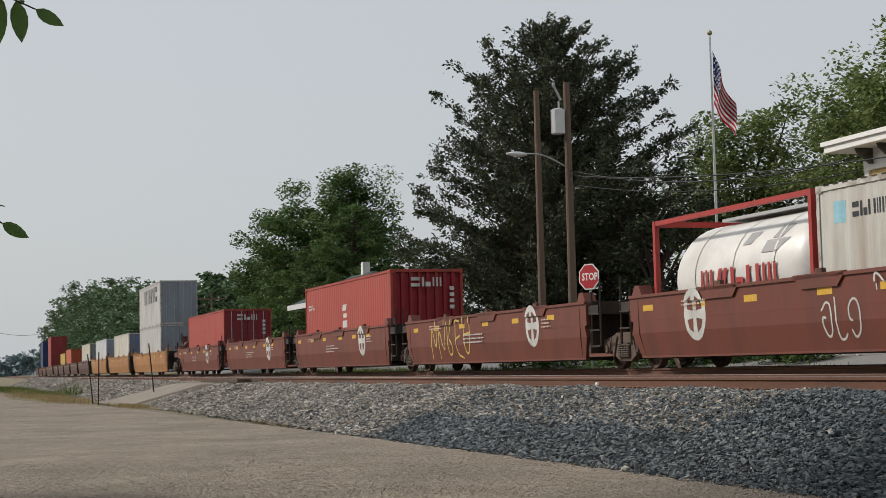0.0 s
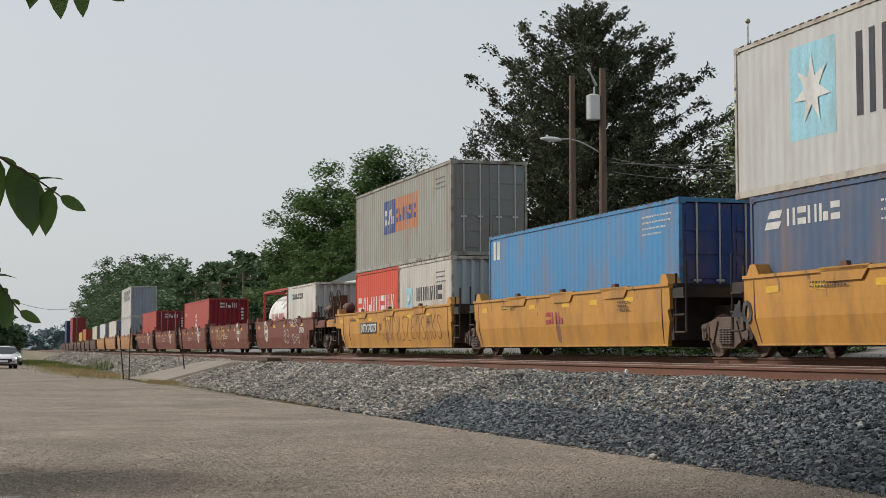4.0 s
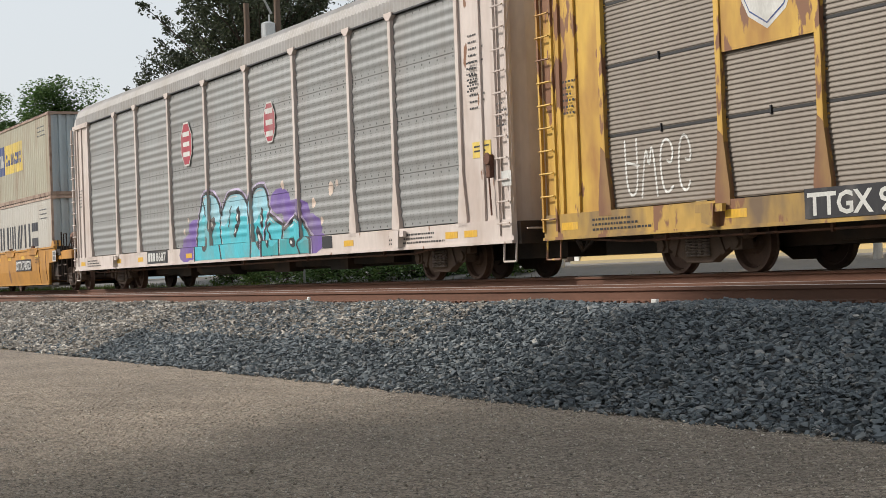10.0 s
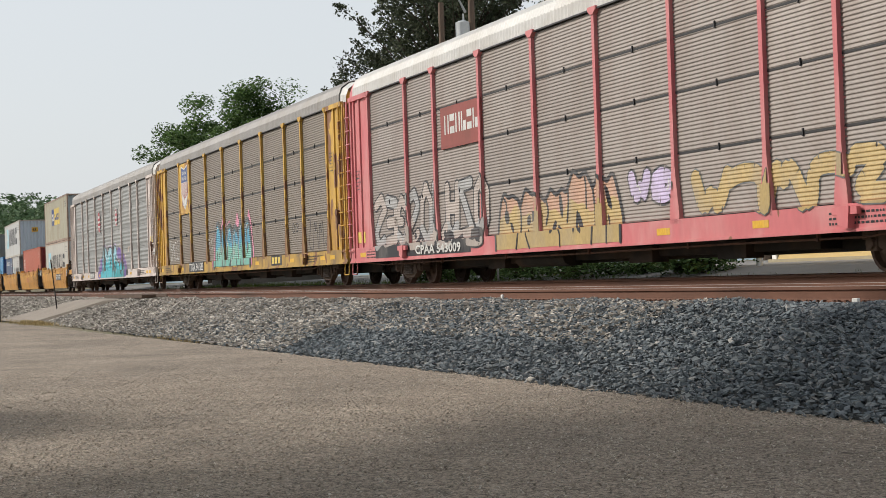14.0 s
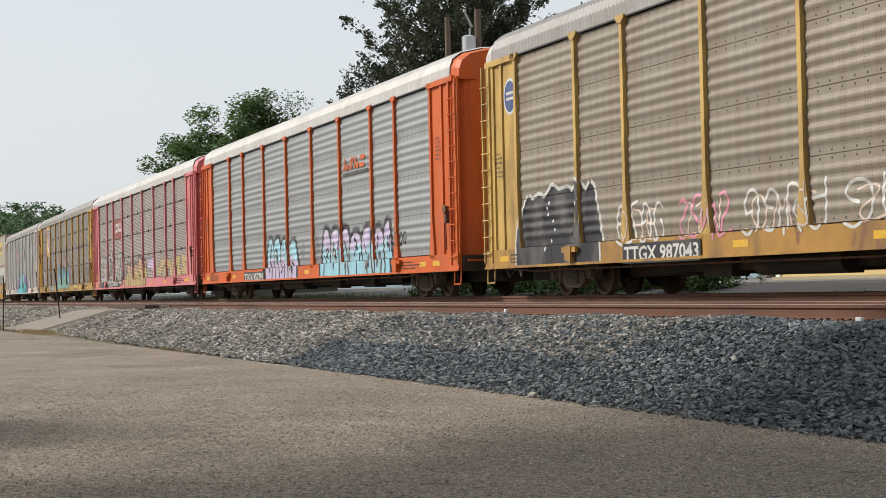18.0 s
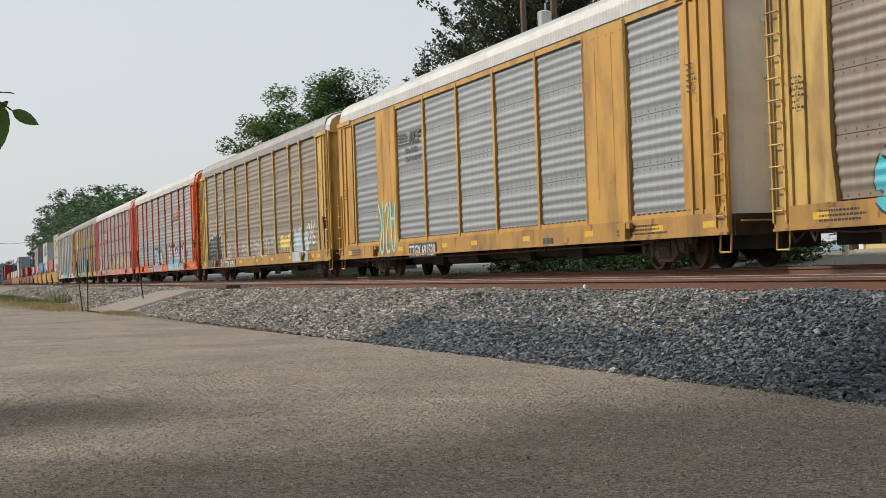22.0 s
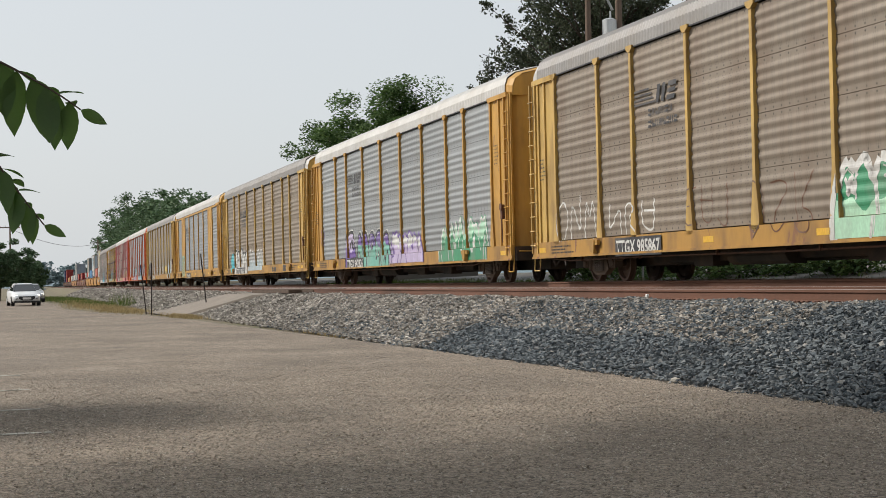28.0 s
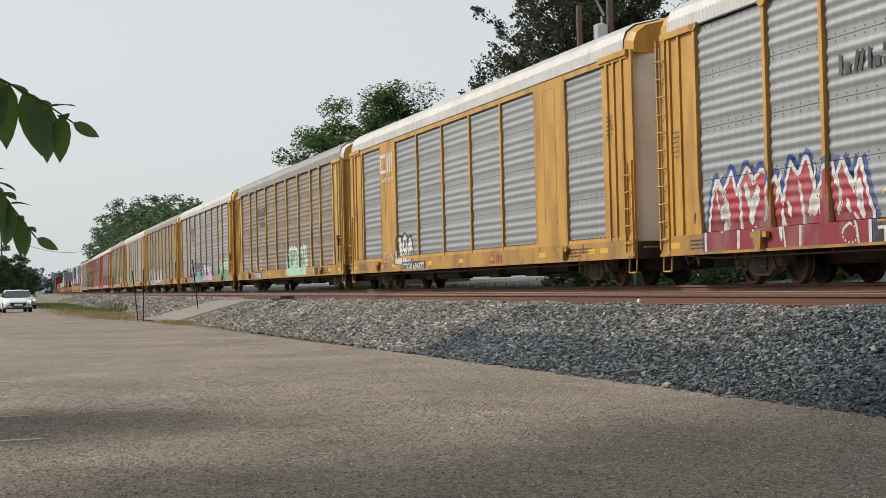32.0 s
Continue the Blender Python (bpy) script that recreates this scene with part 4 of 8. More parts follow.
for wi, (units, m_, lab, grp, trucks) in enumerate(SETS):
    for k, (a, b) in enumerate(units):
        u = WELLS[wi, k] = well_unit(a, b, m_, lab, group=grp, detail=wi < 3, seed=40 + 7 * wi + k, gear=() if wi > 1 else ((-1,) if k == 0 else (1,) if k == len(units) - 1 else ()))
        truck(u, trucks[k] - (a + b) / 2, 0.88)
        if k == len(units) - 1:
            truck(u, trucks[k + 1] - (a + b) / 2, 0.88)


# ---- containers ----
TOPS, DEEP = {}, {}


def container(q, length, z0, height, col, label, end_col=None, doors=False, frame=None, rust=0.25, deep_side=0.009):
    """A steel box: corner posts, rails, corrugated sides and front, or doors with locking bars. q: place of its left end."""
    key = label + str(q)
    side_m = mat("container_side", col, 0.55, var=0.09, scale=0.7, dirt=(0.22, 0.13, 0.08), amount=rust, dscale=1.5, stretch=(1, 1, 0.3))
    end_m = mat("container_end", end_col, 0.55, var=0.09, scale=0.7, dirt=(0.2, 0.12, 0.08), amount=rust, dscale=1.5, stretch=(1, 1, 0.3)) if end_col else side_m
    frame_m = mat("container_frame", frame or col, 0.6, var=0.12, dirt=RUST, amount=rust + 0.25, dscale=2.5)
    box_ = thing("shipping_container", label, "shipping container", "containers on the train")
    h, wd = length / 2, 1.22
    Z = z0 - RAIL
    TOPS[box_.name], DEEP[box_.name] = Z + height, deep_side
    bm = bmesh.new()
    box(bm, -0.04, 0.04, -0.04, 0.04, 0.12, height - 0.12)
    post_ = data("corner_post", bm, frame_m)
    bm = bmesh.new()
    box(bm, -0.086, 0.086, -0.086, 0.086, -0.002, 0.122)
    box(bm, -0.03, 0.03, -0.09, 0.09, 0.03, 0.09)
    casting_ = data("corner_casting", bm, frame_m)
    for sx in (-1, 1):
        for sy in (-1, 1):
            part("corner_post", post_, None, box_, at=pose(sx * (h - 0.04), sy * (wd - 0.04), Z))
            for z in (Z, Z + height - 0.12):
                part("corner_casting", casting_, None, box_, at=pose(sx * (h - 0.08), sy * (wd - 0.08), z))
    for z in (Z, Z + height - 0.1):
        bm = bmesh.new()
        for sy in (-1, 1):
            box(bm, -h, h, min(sy * wd, sy * (wd - 0.07)), max(sy * wd, sy * (wd - 0.07)), z + 0.005, z + (0.13 if z == Z else 0.095))
        for sx in (-1, 1):
            box(bm, min(sx * h, sx * (h - 0.07)), max(sx * h, sx * (h - 0.07)), -wd, wd, z + 0.006, z + (0.128 if z == Z else 0.094))
        part("rail_frame", bm, frame_m, box_)

    def corrugated(w, hh, m, name, at):
        bm = bmesh.new()
        per = 0.278
        n = max(2, round(w / per))
        per = w / n
        deep = deep_side if w > 4 else 0.085
        prof = [(-w / 2, 0.0)]
        cuts = (0.25, 0.5, 0.75) if w > 4 else (0.36, 0.44, 0.92)
        for k in range(n):
            x = -w / 2 + k * per
            prof += [(x + per * cuts[0], 0.0), (x + per * cuts[1], deep), (x + per * cuts[2], deep), (x + per, 0.0)]
        a, b = [[bm.verts.new((x, y, z)) for x, y in prof] for z in (0, hh)]
        for i in range(len(prof) - 1):
            bm.faces.new((a[i], a[i + 1], b[i + 1], b[i]))
        return part(name, bm, m, box_, at=at)
    corrugated(length - 0.16, height - 0.22, side_m, "side_panel", pose(0, -wd + 0.02, Z + 0.12))
    corrugated(length - 0.16, height - 0.22, side_m, "side_panel", pose(0, wd - 0.02, Z + 0.12, 0, 0, 180))
    corrugated(2 * wd - 0.16, height - 0.22, end_m, "end_panel", pose(-h + 0.03, 0, Z + 0.12, 0, 0, -90))
    if doors:
        for sy in (-1, 1):
            bm = bmesh.new()
            box(bm, h - 0.07, h - 0.03, min(0.01 * sy, 1.13 * sy), max(0.01 * sy, 1.13 * sy), Z + 0.14, Z + height - 0.12)
            for k in range(5):
                z = Z + 0.25 + k * (height - 0.45) / 5
                box(bm, h - 0.035, h - 0.012, min(0.1 * sy, 1.05 * sy), max(0.1 * sy, 1.05 * sy), z, z + (height - 0.45) / 5 - 0.14)
            d = part("door", bm, end_m, box_, "ribbed steel door leaf")
            bm = bmesh.new()
            for y in (0.3, 0.82):
                tube(bm, (h + 0.012, sy * y, Z + 0.12), (h + 0.012, sy * y, Z + height - 0.1), 0.02, n=6)
                box(bm, h, h + 0.03, sy * y - 0.09, sy * y + 0.09, Z + height * 0.4, Z + height * 0.4 + 0.05)
            part("locking_bar", bm, M["galv"], d, "galvanised locking bars")
    else:
        corrugated(2 * wd - 0.16, height - 0.22, end_m, "end_panel", pose(h - 0.03, 0, Z + 0.12, 0, 0, 90))
    if q > -290:      # ends of the roof corrugation along the top rail
        bm = bmesh.new()
        for k in range(int((length - 0.4) / 0.278)):
            x = -h + 0.25 + k * 0.278
            box(bm, x, x + 0.15, -wd - 0.006, -wd + 0.05, Z + height - 0.022, Z + height - 0.0)
            box(bm, x, x + 0.15, wd - 0.05, wd + 0.006, Z + height - 0.022, Z + height - 0.0)
        tagged(part("roof_edge", bm, M["steel_dark"], box_), "row of dark notches along the roof edge", kind="stuff")
    bm = bmesh.new()
    box(bm, -h + 0.06, h - 0.06, -wd + 0.05, wd - 0.05, Z + height - 0.05, Z + height - 0.02)
    box(bm, -h + 0.06, h - 0.06, -wd + 0.05, wd - 0.05, Z + 0.05, Z + 0.1)
    part("roof_panel", bm, side_m, box_)
    return join_train(box_, q + h)


BOT, H8, H9 = 1.42, 2.591, 2.896
F20, F40, F45 = 6.058, 12.192, 13.716
LGREY, OFFW = (0.44, 0.44, 0.43), (0.44, 0.425, 0.385)
BOXES = {
    "sud": container(-200.1, F20, BOT, H8, (0.50, 0.05, 0.02), "bright red short shipping container with worn white marks", rust=0.12),
    "m20a": container(-193.95, F20, BOT, H8, OFFW, "pale grey short shipping container with a blue square", (0.36, 0.42, 0.46)),
    "po1": container(-200.1, F40, BOT + H8 + 0.01, H9, (0.27, 0.277, 0.245), "weathered grey-green container with orange and blue emblem", (0.17, 0.19, 0.19), True, deep_side=0.028),
    "blue": container(-184.3, F40, BOT, H9, (0.045, 0.20, 0.40), "blue long shipping container with scuffed sides", (0.015, 0.05, 0.20), True),
    "cron": container(-169.05, F20, BOT, H8, (0.055, 0.095, 0.17), "dark navy short shipping container", None),
    "m20b": container(-162.8, F20, BOT, H8, LGREY, "pale grey short container with hazard diamonds", (0.16, 0.20, 0.22), True),
    "m45": container(-169.6, F45, BOT + H8 + 0.01, H9, (0.43, 0.435, 0.43), "light grey forty-five foot container with star emblem", (0.48, 0.56, 0.62), frame=(0.40, 0.37, 0.32), rust=0.1),
    # the end's deeper red has the shade of that face painted in
    "crcc": container(-153.3, F40, BOT, H9, (0.36, 0.092, 0.055), "rust-red long shipping container with scraped sides", (0.20, 0.018, 0.022), rust=0.12),
    "m40": container(-137.75, F40, BOT, H9, (0.42, 0.405, 0.365), "off-white long container with blue square and dark bars", (0.42, 0.47, 0.49), frame=(0.4, 0.3, 0.24), rust=0.12),
    "po2": container(-137.75, F40, BOT + H9 + 0.01, H9, (0.37, 0.35, 0.27), "dirty beige-grey container with yellow and blue emblem", (0.36, 0.42, 0.45), frame=(0.3, 0.22, 0.17), deep_side=0.028),
    "mline": container(-213.35, F20, BOT, H8, (0.52, 0.51, 0.47), "dirty off-white short container", (0.42, 0.43, 0.43)),
    # on these two reds the end colour is darkened for its shaded face
    "zim": container(-251.1, F40, BOT, H9, (0.33, 0.045, 0.03), "red long shipping container with white emblem on its end", (0.24, 0.01, 0.02), rust=0.1),
    "zim2": container(-282.1, F40, BOT, H9, (0.33, 0.045, 0.03), "red long shipping container with white emblem", (0.2, 0.012, 0.02), True, rust=0.1),
    "st1": container(-306.9, F40, BOT, H9, LGREY, "light grey container under another", (0.25, 0.30, 0.36), True),
    "st2": container(-306.9, F40, BOT + H9 + 0.01, H9, LGREY, "light grey container on top of a stack", (0.25, 0.30, 0.36), True),
    "w2": container(-326.8, F40, BOT, H9, (0.52, 0.50, 0.44), "cream container far along the train", (0.14, 0.19, 0.30), True),
    "w1": container(-346.5, F40, BOT, H9, (0.50, 0.52, 0.54), "pale grey container far along the train", (0.25, 0.30, 0.36), True),
    "w0": container(-366.5, F40, BOT, H9, (0.48, 0.46, 0.38), "cream container far along the train", (0.2, 0.24, 0.24), True),
    "or": container(-399.2, F40, BOT, H9, (0.40, 0.08, 0.03), "orange-red container far along the train", None),
    "ye": container(-414.6, F40, BOT, H8, (0.45, 0.30, 0.05), "yellow container far along the train", None),
    "re1": container(-457.5, F40, BOT, H9, (0.25, 0.03, 0.03), "dark red container in a far stack", None),
    "re2": container(-457.5, F40, BOT + H9 + 0.01, H9, (0.27, 0.03, 0.03), "dark red container on a far stack", None),
    "bl1": container(-492.5, F40, BOT, H9, (0.02, 0.04, 0.12), "dark blue container in a far stack", None),
    "bl2": container(-492.5, F40, BOT + H9 + 0.01, H9, (0.02, 0.04, 0.12), "dark blue container on a far stack", None),
}


# ---- ballast stones ----
def quads_mesh(name, V, material, faces_per=1):
    """A mesh of loose quads from an array (n, 4, 3)."""
    n = len(V)
    me = bpy.data.meshes.new(name)
    me.vertices.add(4 * n), me.loops.add(4 * n), me.polygons.add(n)
    me.vertices.foreach_set("co", np.asarray(V, np.float32).ravel())
    me.loops.foreach_set("vertex_index", np.arange(4 * n, dtype=np.int32))
    me.polygons.foreach_set("loop_start", np.arange(0, 4 * n, 4, dtype=np.int32))
    me.update(calc_edges=True)
    me.materials.append(material)
    return me


def island_mat(name, cols, rough=0.9, spread=0.25, bump=0.0, translucent=0.0):
    """Loose pieces, each with its own shade picked per island from a few colours."""
    m = bpy.data.materials.new(name)
    m.use_nodes = True
    n, l = m.node_tree.nodes, m.node_tree.links
    b = n["Principled BSDF"]
    b.inputs["Roughness"].default_value = rough
    b.inputs["Specular IOR Level"].default_value = 0.25
    g, rp = n.new("ShaderNodeNewGeometry"), n.new("ShaderNodeValToRGB")
    rp.color_ramp.elements.remove(rp.color_ramp.elements[1])
    for i, (p, c) in enumerate(cols):
        e = rp.color_ramp.elements[0] if i == 0 else rp.color_ramp.elements.new(p)
        e.position, e.color = p, (*c, 1)
    l.new(g.outputs["Random Per Island"], rp.inputs[0])
    tc, nz, mr, hs = n.new("ShaderNodeTexCoord"), n.new("ShaderNodeTexNoise"), n.new("ShaderNodeMapRange"), n.new("ShaderNodeHueSaturation")
    nz.inputs["Scale"].default_value, nz.inputs["Detail"].default_value = 0.45, 3
    mr.inputs["From Min"].default_value, mr.inputs["From Max"].default_value = 0.3, 0.7
    mr.inputs["To Min"].default_value, mr.inputs["To Max"].default_value = 1 - spread, 1 + spread
    l.new(tc.outputs["Object"], nz.inputs["Vector"]), l.new(nz.outputs["Fac"], mr.inputs["Value"]), l.new(mr.outputs[0], hs.inputs["Value"])
    l.new(rp.outputs[0], hs.inputs["Color"]), l.new(hs.outputs[0], b.inputs["Base Color"])
    if translucent:
        tr, mx = n.new("ShaderNodeBsdfTranslucent"), n.new("ShaderNodeMixShader")
        mx.inputs[0].default_value = translucent
        l.new(hs.outputs[0], tr.inputs[0]), l.new(b.outputs[0], mx.inputs[1]), l.new(tr.outputs[0], mx.inputs[2])
        l.new(mx.outputs[0], n["Material Output"].inputs[0])
    return m


def stones(name, label, x0, x1, count, size, material, seed, y0=7.28, y1=10.25, fade=None):
    """Angular stones scattered over the shoulder of the near track."""
    rg = np.random.default_rng(seed)
    x, y = rg.uniform(x0, x1, count), rg.uniform(y0, y1, count)
    if fade:
        keep = rg.random(count) < np.clip((x - fade[0]) / (fade[1] - fade[0]), 0, 1)
        x, y = x[keep], y[keep]
    v = (y - 7.0) / 3.7
    off = np.abs(x - (-63.5 + 9.0 * v)) > 4.5 - 2.2 * v
    x, y = x[off], y[off]
    y = y + rg.normal(0, 0.05, len(y)) * (y < 7.5)
    n = len(x)
    prof_y, prof_z = np.array([7.0, 7.3, 9.35, 10.0, 11.0]), np.array([0.0, 0.0, 0.70, 0.735, 0.735])
    z = np.maximum(np.interp(y, prof_y, prof_z), 0.004)
    z = z + np.where(rg.random(n) < 0.5, 0.0, 0.02) + (0.022 + 0.02 * np.sin(x * 1.7 + y)) * np.clip((y - 7.3) / 0.5, 0, 1)
    y = y + x * x / (2 * BEND)
    corner = np.array([(-1, -1, -1), (1, -1, -1), (1, 1, -1), (-1, 1, -1), (-1, -1, 1), (1, -1, 1), (1, 1, 1), (-1, 1, 1)], float)
    s = size * rg.uniform(0.55, 1.25, (n, 1, 1)) * np.stack([rg.uniform(0.8, 1.6, n), rg.uniform(0.6, 1.1, n), rg.uniform(0.25, 0.6, n)], 1)[:, None, :]
    c = corner[None] * s * 0.5 * rg.uniform(0.35, 1.2, (n, 8, 3))
    a, b, g = rg.uniform(0, 6.283, n), rg.normal(0, 0.32, n), rg.normal(0.22, 0.32, n)
    ca, sa, cb, sb, cg, sg = np.cos(a), np.sin(a), np.cos(b), np.sin(b), np.cos(g), np.sin(g)
    X, Y, Z = c[..., 0], c[..., 1], c[..., 2]
    Y, Z = Y * cg[:, None] - Z * sg[:, None], Y * sg[:, None] + Z * cg[:, None]
    X, Z = X * cb[:, None] + Z * sb[:, None], -X * sb[:, None] + Z * cb[:, None]
    X, Y = X * ca[:, None] - Y * sa[:, None], X * sa[:, None] + Y * ca[:, None]
    V = np.stack([X + x[:, None], Y + y[:, None], Z + z[:, None] + size * 0.12], 2)
    fc = np.array([(0, 3, 2, 1), (4, 5, 6, 7), (0, 1, 5, 4), (1, 2, 6, 5), (2, 3, 7, 6), (3, 0, 4, 7)])
    me = bpy.data.meshes.new(name)
    me.vertices.add(8 * n), me.loops.add(24 * n), me.polygons.add(6 * n)
    me.vertices.foreach_set("co", V.astype(np.float32).ravel())
    me.loops.foreach_set("vertex_index", (fc.ravel()[None] + 8 * np.arange(n)[:, None]).astype(np.int32).ravel())
    me.polygons.foreach_set("loop_start", np.arange(0, 24 * n, 4, dtype=np.int32))
    me.update(calc_edges=True)
    me.materials.append(material)
    me.shade_flat()
    return tagged(new(name, me), label, "ballast", kind="stuff")


bm = bmesh.new()
bed_ = [[bm.verts.new((x, y + bend(x), level(y) + 0.008)) for y in (7.36, 7.8, 8.6, 9.35, 10.0, 10.4)] for x in (-60, -50, -40, -30, -20, -10, -2, 10)]
for a, b in zip(bed_, bed_[1:]):
    for i in range(5):
        bm.faces.new((a[i], b[i], b[i + 1], a[i + 1]))
solid("ballast_bed", bm, M["ballast"], "bed of fine dark stone under the loose ballast", "ballast", "structure")
DARK_STONE = island_mat("blue_grey_ballast", [(0, (0.075, 0.086, 0.096)), (0.35, (0.122, 0.14, 0.153)), (0.75, (0.172, 0.192, 0.202)), (0.985, (0.22, 0.222, 0.218)), (1.0, (0.40, 0.385, 0.36))], spread=0.15)
PALE_STONE = island_mat("old_pale_ballast", [(0, (0.13, 0.115, 0.10)), (0.4, (0.25, 0.228, 0.20)), (0.8, (0.37, 0.338, 0.295)), (1.0, (0.54, 0.50, 0.445))], spread=0.2)
stones("ballast", "blue-grey crushed stone ballast heaped beside the track", -46, -3, 72000, 0.053, DARK_STONE, 1, fade=(-46, -24))
stones("ballast", "pale weathered crushed stone ballast beside the track", -44, -16, 16000, 0.062, PALE_STONE, 2, y0=8.3)
stones("ballast", "pale weathered crushed stone ballast beside the track", -70, -26, 36000, 0.075, PALE_STONE, 3)
stones("ballast", "pale weathered crushed stone ballast far along the track", -125, -68, 16000, 0.12, PALE_STONE, 4)
stones("ballast", "pale weathered crushed stone ballast far along the track", -200, -120, 9000, 0.24, PALE_STONE, 5)

GRIT = island_mat("asphalt_grit", [(0, (0.22, 0.188, 0.155)), (0.3, (0.33, 0.285, 0.235)), (0.8, (0.46, 0.40, 0.335)), (1.0, (0.62, 0.57, 0.5))], spread=0.15)
stones("grit", "fine grit and worn aggregate on the asphalt", -24, -4, 70000, 0.0125, GRIT, 6, y0=-1.0, y1=7.25, fade=(-24, -11))

# ---- crossing ramp, marker posts, parking lines, roadside grass ----
bm = bmesh.new()
nx, ny = 10, 8
grid_ = []
for i in range(ny + 1):
    v = i / ny
    yy = 6.6 + v * 3.7
    zz = max(0.012 + 0.83 * (v ** 1.15), level(yy + 0.4) + 0.06)
    cx, hw = -63.5 + 9.0 * v, 4.6 - 2.2 * v
    grid_.append([bm.verts.new((cx - hw + 2 * hw * k / nx, yy + 0.4, zz + 0.03 * math.sin(3.1 * k / nx * 1.0) * v)) for k in range(nx + 1)])
for a, b in zip(grid_, grid_[1:]):
    for k in range(nx):
        bm.faces.new((a[k], a[k + 1], b[k + 1], b[k]))
low = [bm.verts.new((v.co.x, v.co.y, v.co.z - 0.5)) for v in grid_[0]]
for row, rev in ((([r[0] for r in grid_]), False), ([r[-1] for r in grid_], True)):
    dn = [bm.verts.new((v.co.x, v.co.y, v.co.z - 0.6)) for v in row]
    for i in range(len(row) - 1):
        bm.faces.new((row[i], row[i + 1], dn[i + 1], dn[i]))
solid("crossing_ramp", bm, mat("grey_concrete_apron", (0.21, 0.18, 0.15), 0.95, var=0.15, scale=1.0, bump=0.3), "worn concrete ramp that climbs to the track", "ramp", "structure", smooth=False)
bm = bmesh.new()
box(bm, -57.5, -50.5, NEAR_Y - 0.55, NEAR_Y + 0.55, NEAR_RAIL - 0.12, NEAR_RAIL - 0.01)
box(bm, -57.5, -50.5, NEAR_Y - 1.35, NEAR_Y - 0.9, NEAR_RAIL - 0.14, NEAR_RAIL - 0.03)
solid("crossing_planks", bm, M["tie"], "dark timber crossing planks between the rails", "planks")


def marker_post(x, y, z, h, lean, cap):
    post = thing("marker_post", "thin rusty steel marker post" + (" with a blue reflector" if cap else "") + " beside the crossing", "post", "marker posts", at=pose(x, y, z, lean, 0, 0))
    bm = bmesh.new()
    box(bm, -0.03, 0.03, -0.006, 0.006, -0.3, h)
    box(bm, -0.006, 0.006, 0, 0.035, -0.3, h)
    part("stake", bm, M["steel_dark"], post)
    if cap:
        bm = bmesh.new()
        box(bm, -0.05, 0.05, -0.016, -0.008, h - 0.35, h)
        part("reflector", bm, mat("blue_reflector", (0.05, 0.12, 0.3), 0.4), post, "blue reflector strip")


marker_post(-66.2, 6.85, 0.02, 2.0, 5.5, True)
marker_post(-64.6, 6.9, 0.02, 2.05, -1.0, False)
marker_post(-60.2, 8.5, 0.36, 1.95, 5.5, False)

for k, x in enumerate((-13.4, -16.0, -19.1, -22.3)):
    bm = bmesh.new()
    loft(bm, [[(x - 0.05, -5.0, 0.004), (x + 0.05, -5.0, 0.004), (x + 0.05, -5.0, 0.008), (x - 0.05, -5.0, 0.008)], [(x - 0.05, 0.62, 0.004), (x + 0.05, 0.62, 0.004), (x + 0.05, 0.62, 0.008), (x - 0.05, 0.62, 0.008)]])
    solid("parking_line", bm, mat("worn_line_paint", (0.55, 0.53, 0.48), 0.8, var=0.2, dirt=(0.25, 0.22, 0.19), amount=0.4, dscale=6), "worn white painted parking line on asphalt", "road marking", "structure")


def tufts(name, label, spots, material, seed):
    """Blades of grass in patches (x, y, spread x, spread y, z, height, count)."""
    rg = np.random.default_rng(seed)
    out = []
    for x, y, sx, sy, z, h, n in spots:
        px, py = rg.normal(x, sx, n), rg.normal(y, sy, n)
        hh, a = h * rg.uniform(0.4, 1.2, n), rg.uniform(0, 6.283, n)
        w = 0.012 + 0.01 * h
        dx, dy, lx, ly = np.cos(a) * w, np.sin(a) * w, rg.normal(0, 0.3, n) * hh, rg.normal(0, 0.3, n) * hh
        zz = np.full(n, z)
        b0, b1 = np.stack([px - dx, py - dy, zz], 1), np.stack([px + dx, py + dy, zz], 1)
        t0, t1 = np.stack([px + lx + dx * 0.2, py + ly + dy * 0.2, zz + hh], 1), np.stack([px + lx - dx * 0.2, py + ly - dy * 0.2, zz + hh], 1)
        out.append(np.stack([b0, b1, t0, t1], 1))
    me = quads_mesh(name, np.concatenate(out), material)
    return tagged(new(name, me), label, "grass", kind="stuff")


GREEN_BLADE = island_mat("green_blades", [(0, (0.05, 0.085, 0.02)), (0.6, (0.10, 0.14, 0.035)), (1, (0.18, 0.19, 0.06))], translucent=0.25)
DRY_BLADE = island_mat("straw_blades", [(0, (0.20, 0.15, 0.07)), (0.6, (0.34, 0.26, 0.13)), (1, (0.46, 0.37, 0.2))], translucent=0.2)
tufts("dry_grass", "patches of dry straw-coloured grass at the pavement edge", [(-57.5, 7.3, 2.0, 0.22, 0.0, 0.10, 1800), (-74, 6.6, 4, 0.5, 0.0, 0.11, 2200), (-90, 6.6, 7, 0.7, 0.0, 0.13, 3500), (-34, 7.38, 1.5, 0.05, 0.0, 0.06, 250), (-112, 7.3, 9, 0.6, 0.0, 0.16, 3000)], DRY_BLADE, 8)
tufts("green_grass", "strip of green grass and weeds beside the tracks", [(-140, 7.6, 16, 0.9, 0.0, 0.22, 7000), (-103, 7.4, 6, 0.5, 0.0, 0.2, 1800), (-93, 8.3, 0.7, 0.4, 0.1, 0.6, 90), (-86, 8.0, 0.5, 0.3, 0.1, 0.45, 80), (-47, 19.9, 7, 0.4, 0.9, 0.16, 2500), (-72, 19.7, 10, 0.5, 0.9, 0.25, 4000)], GREEN_BLADE, 9)

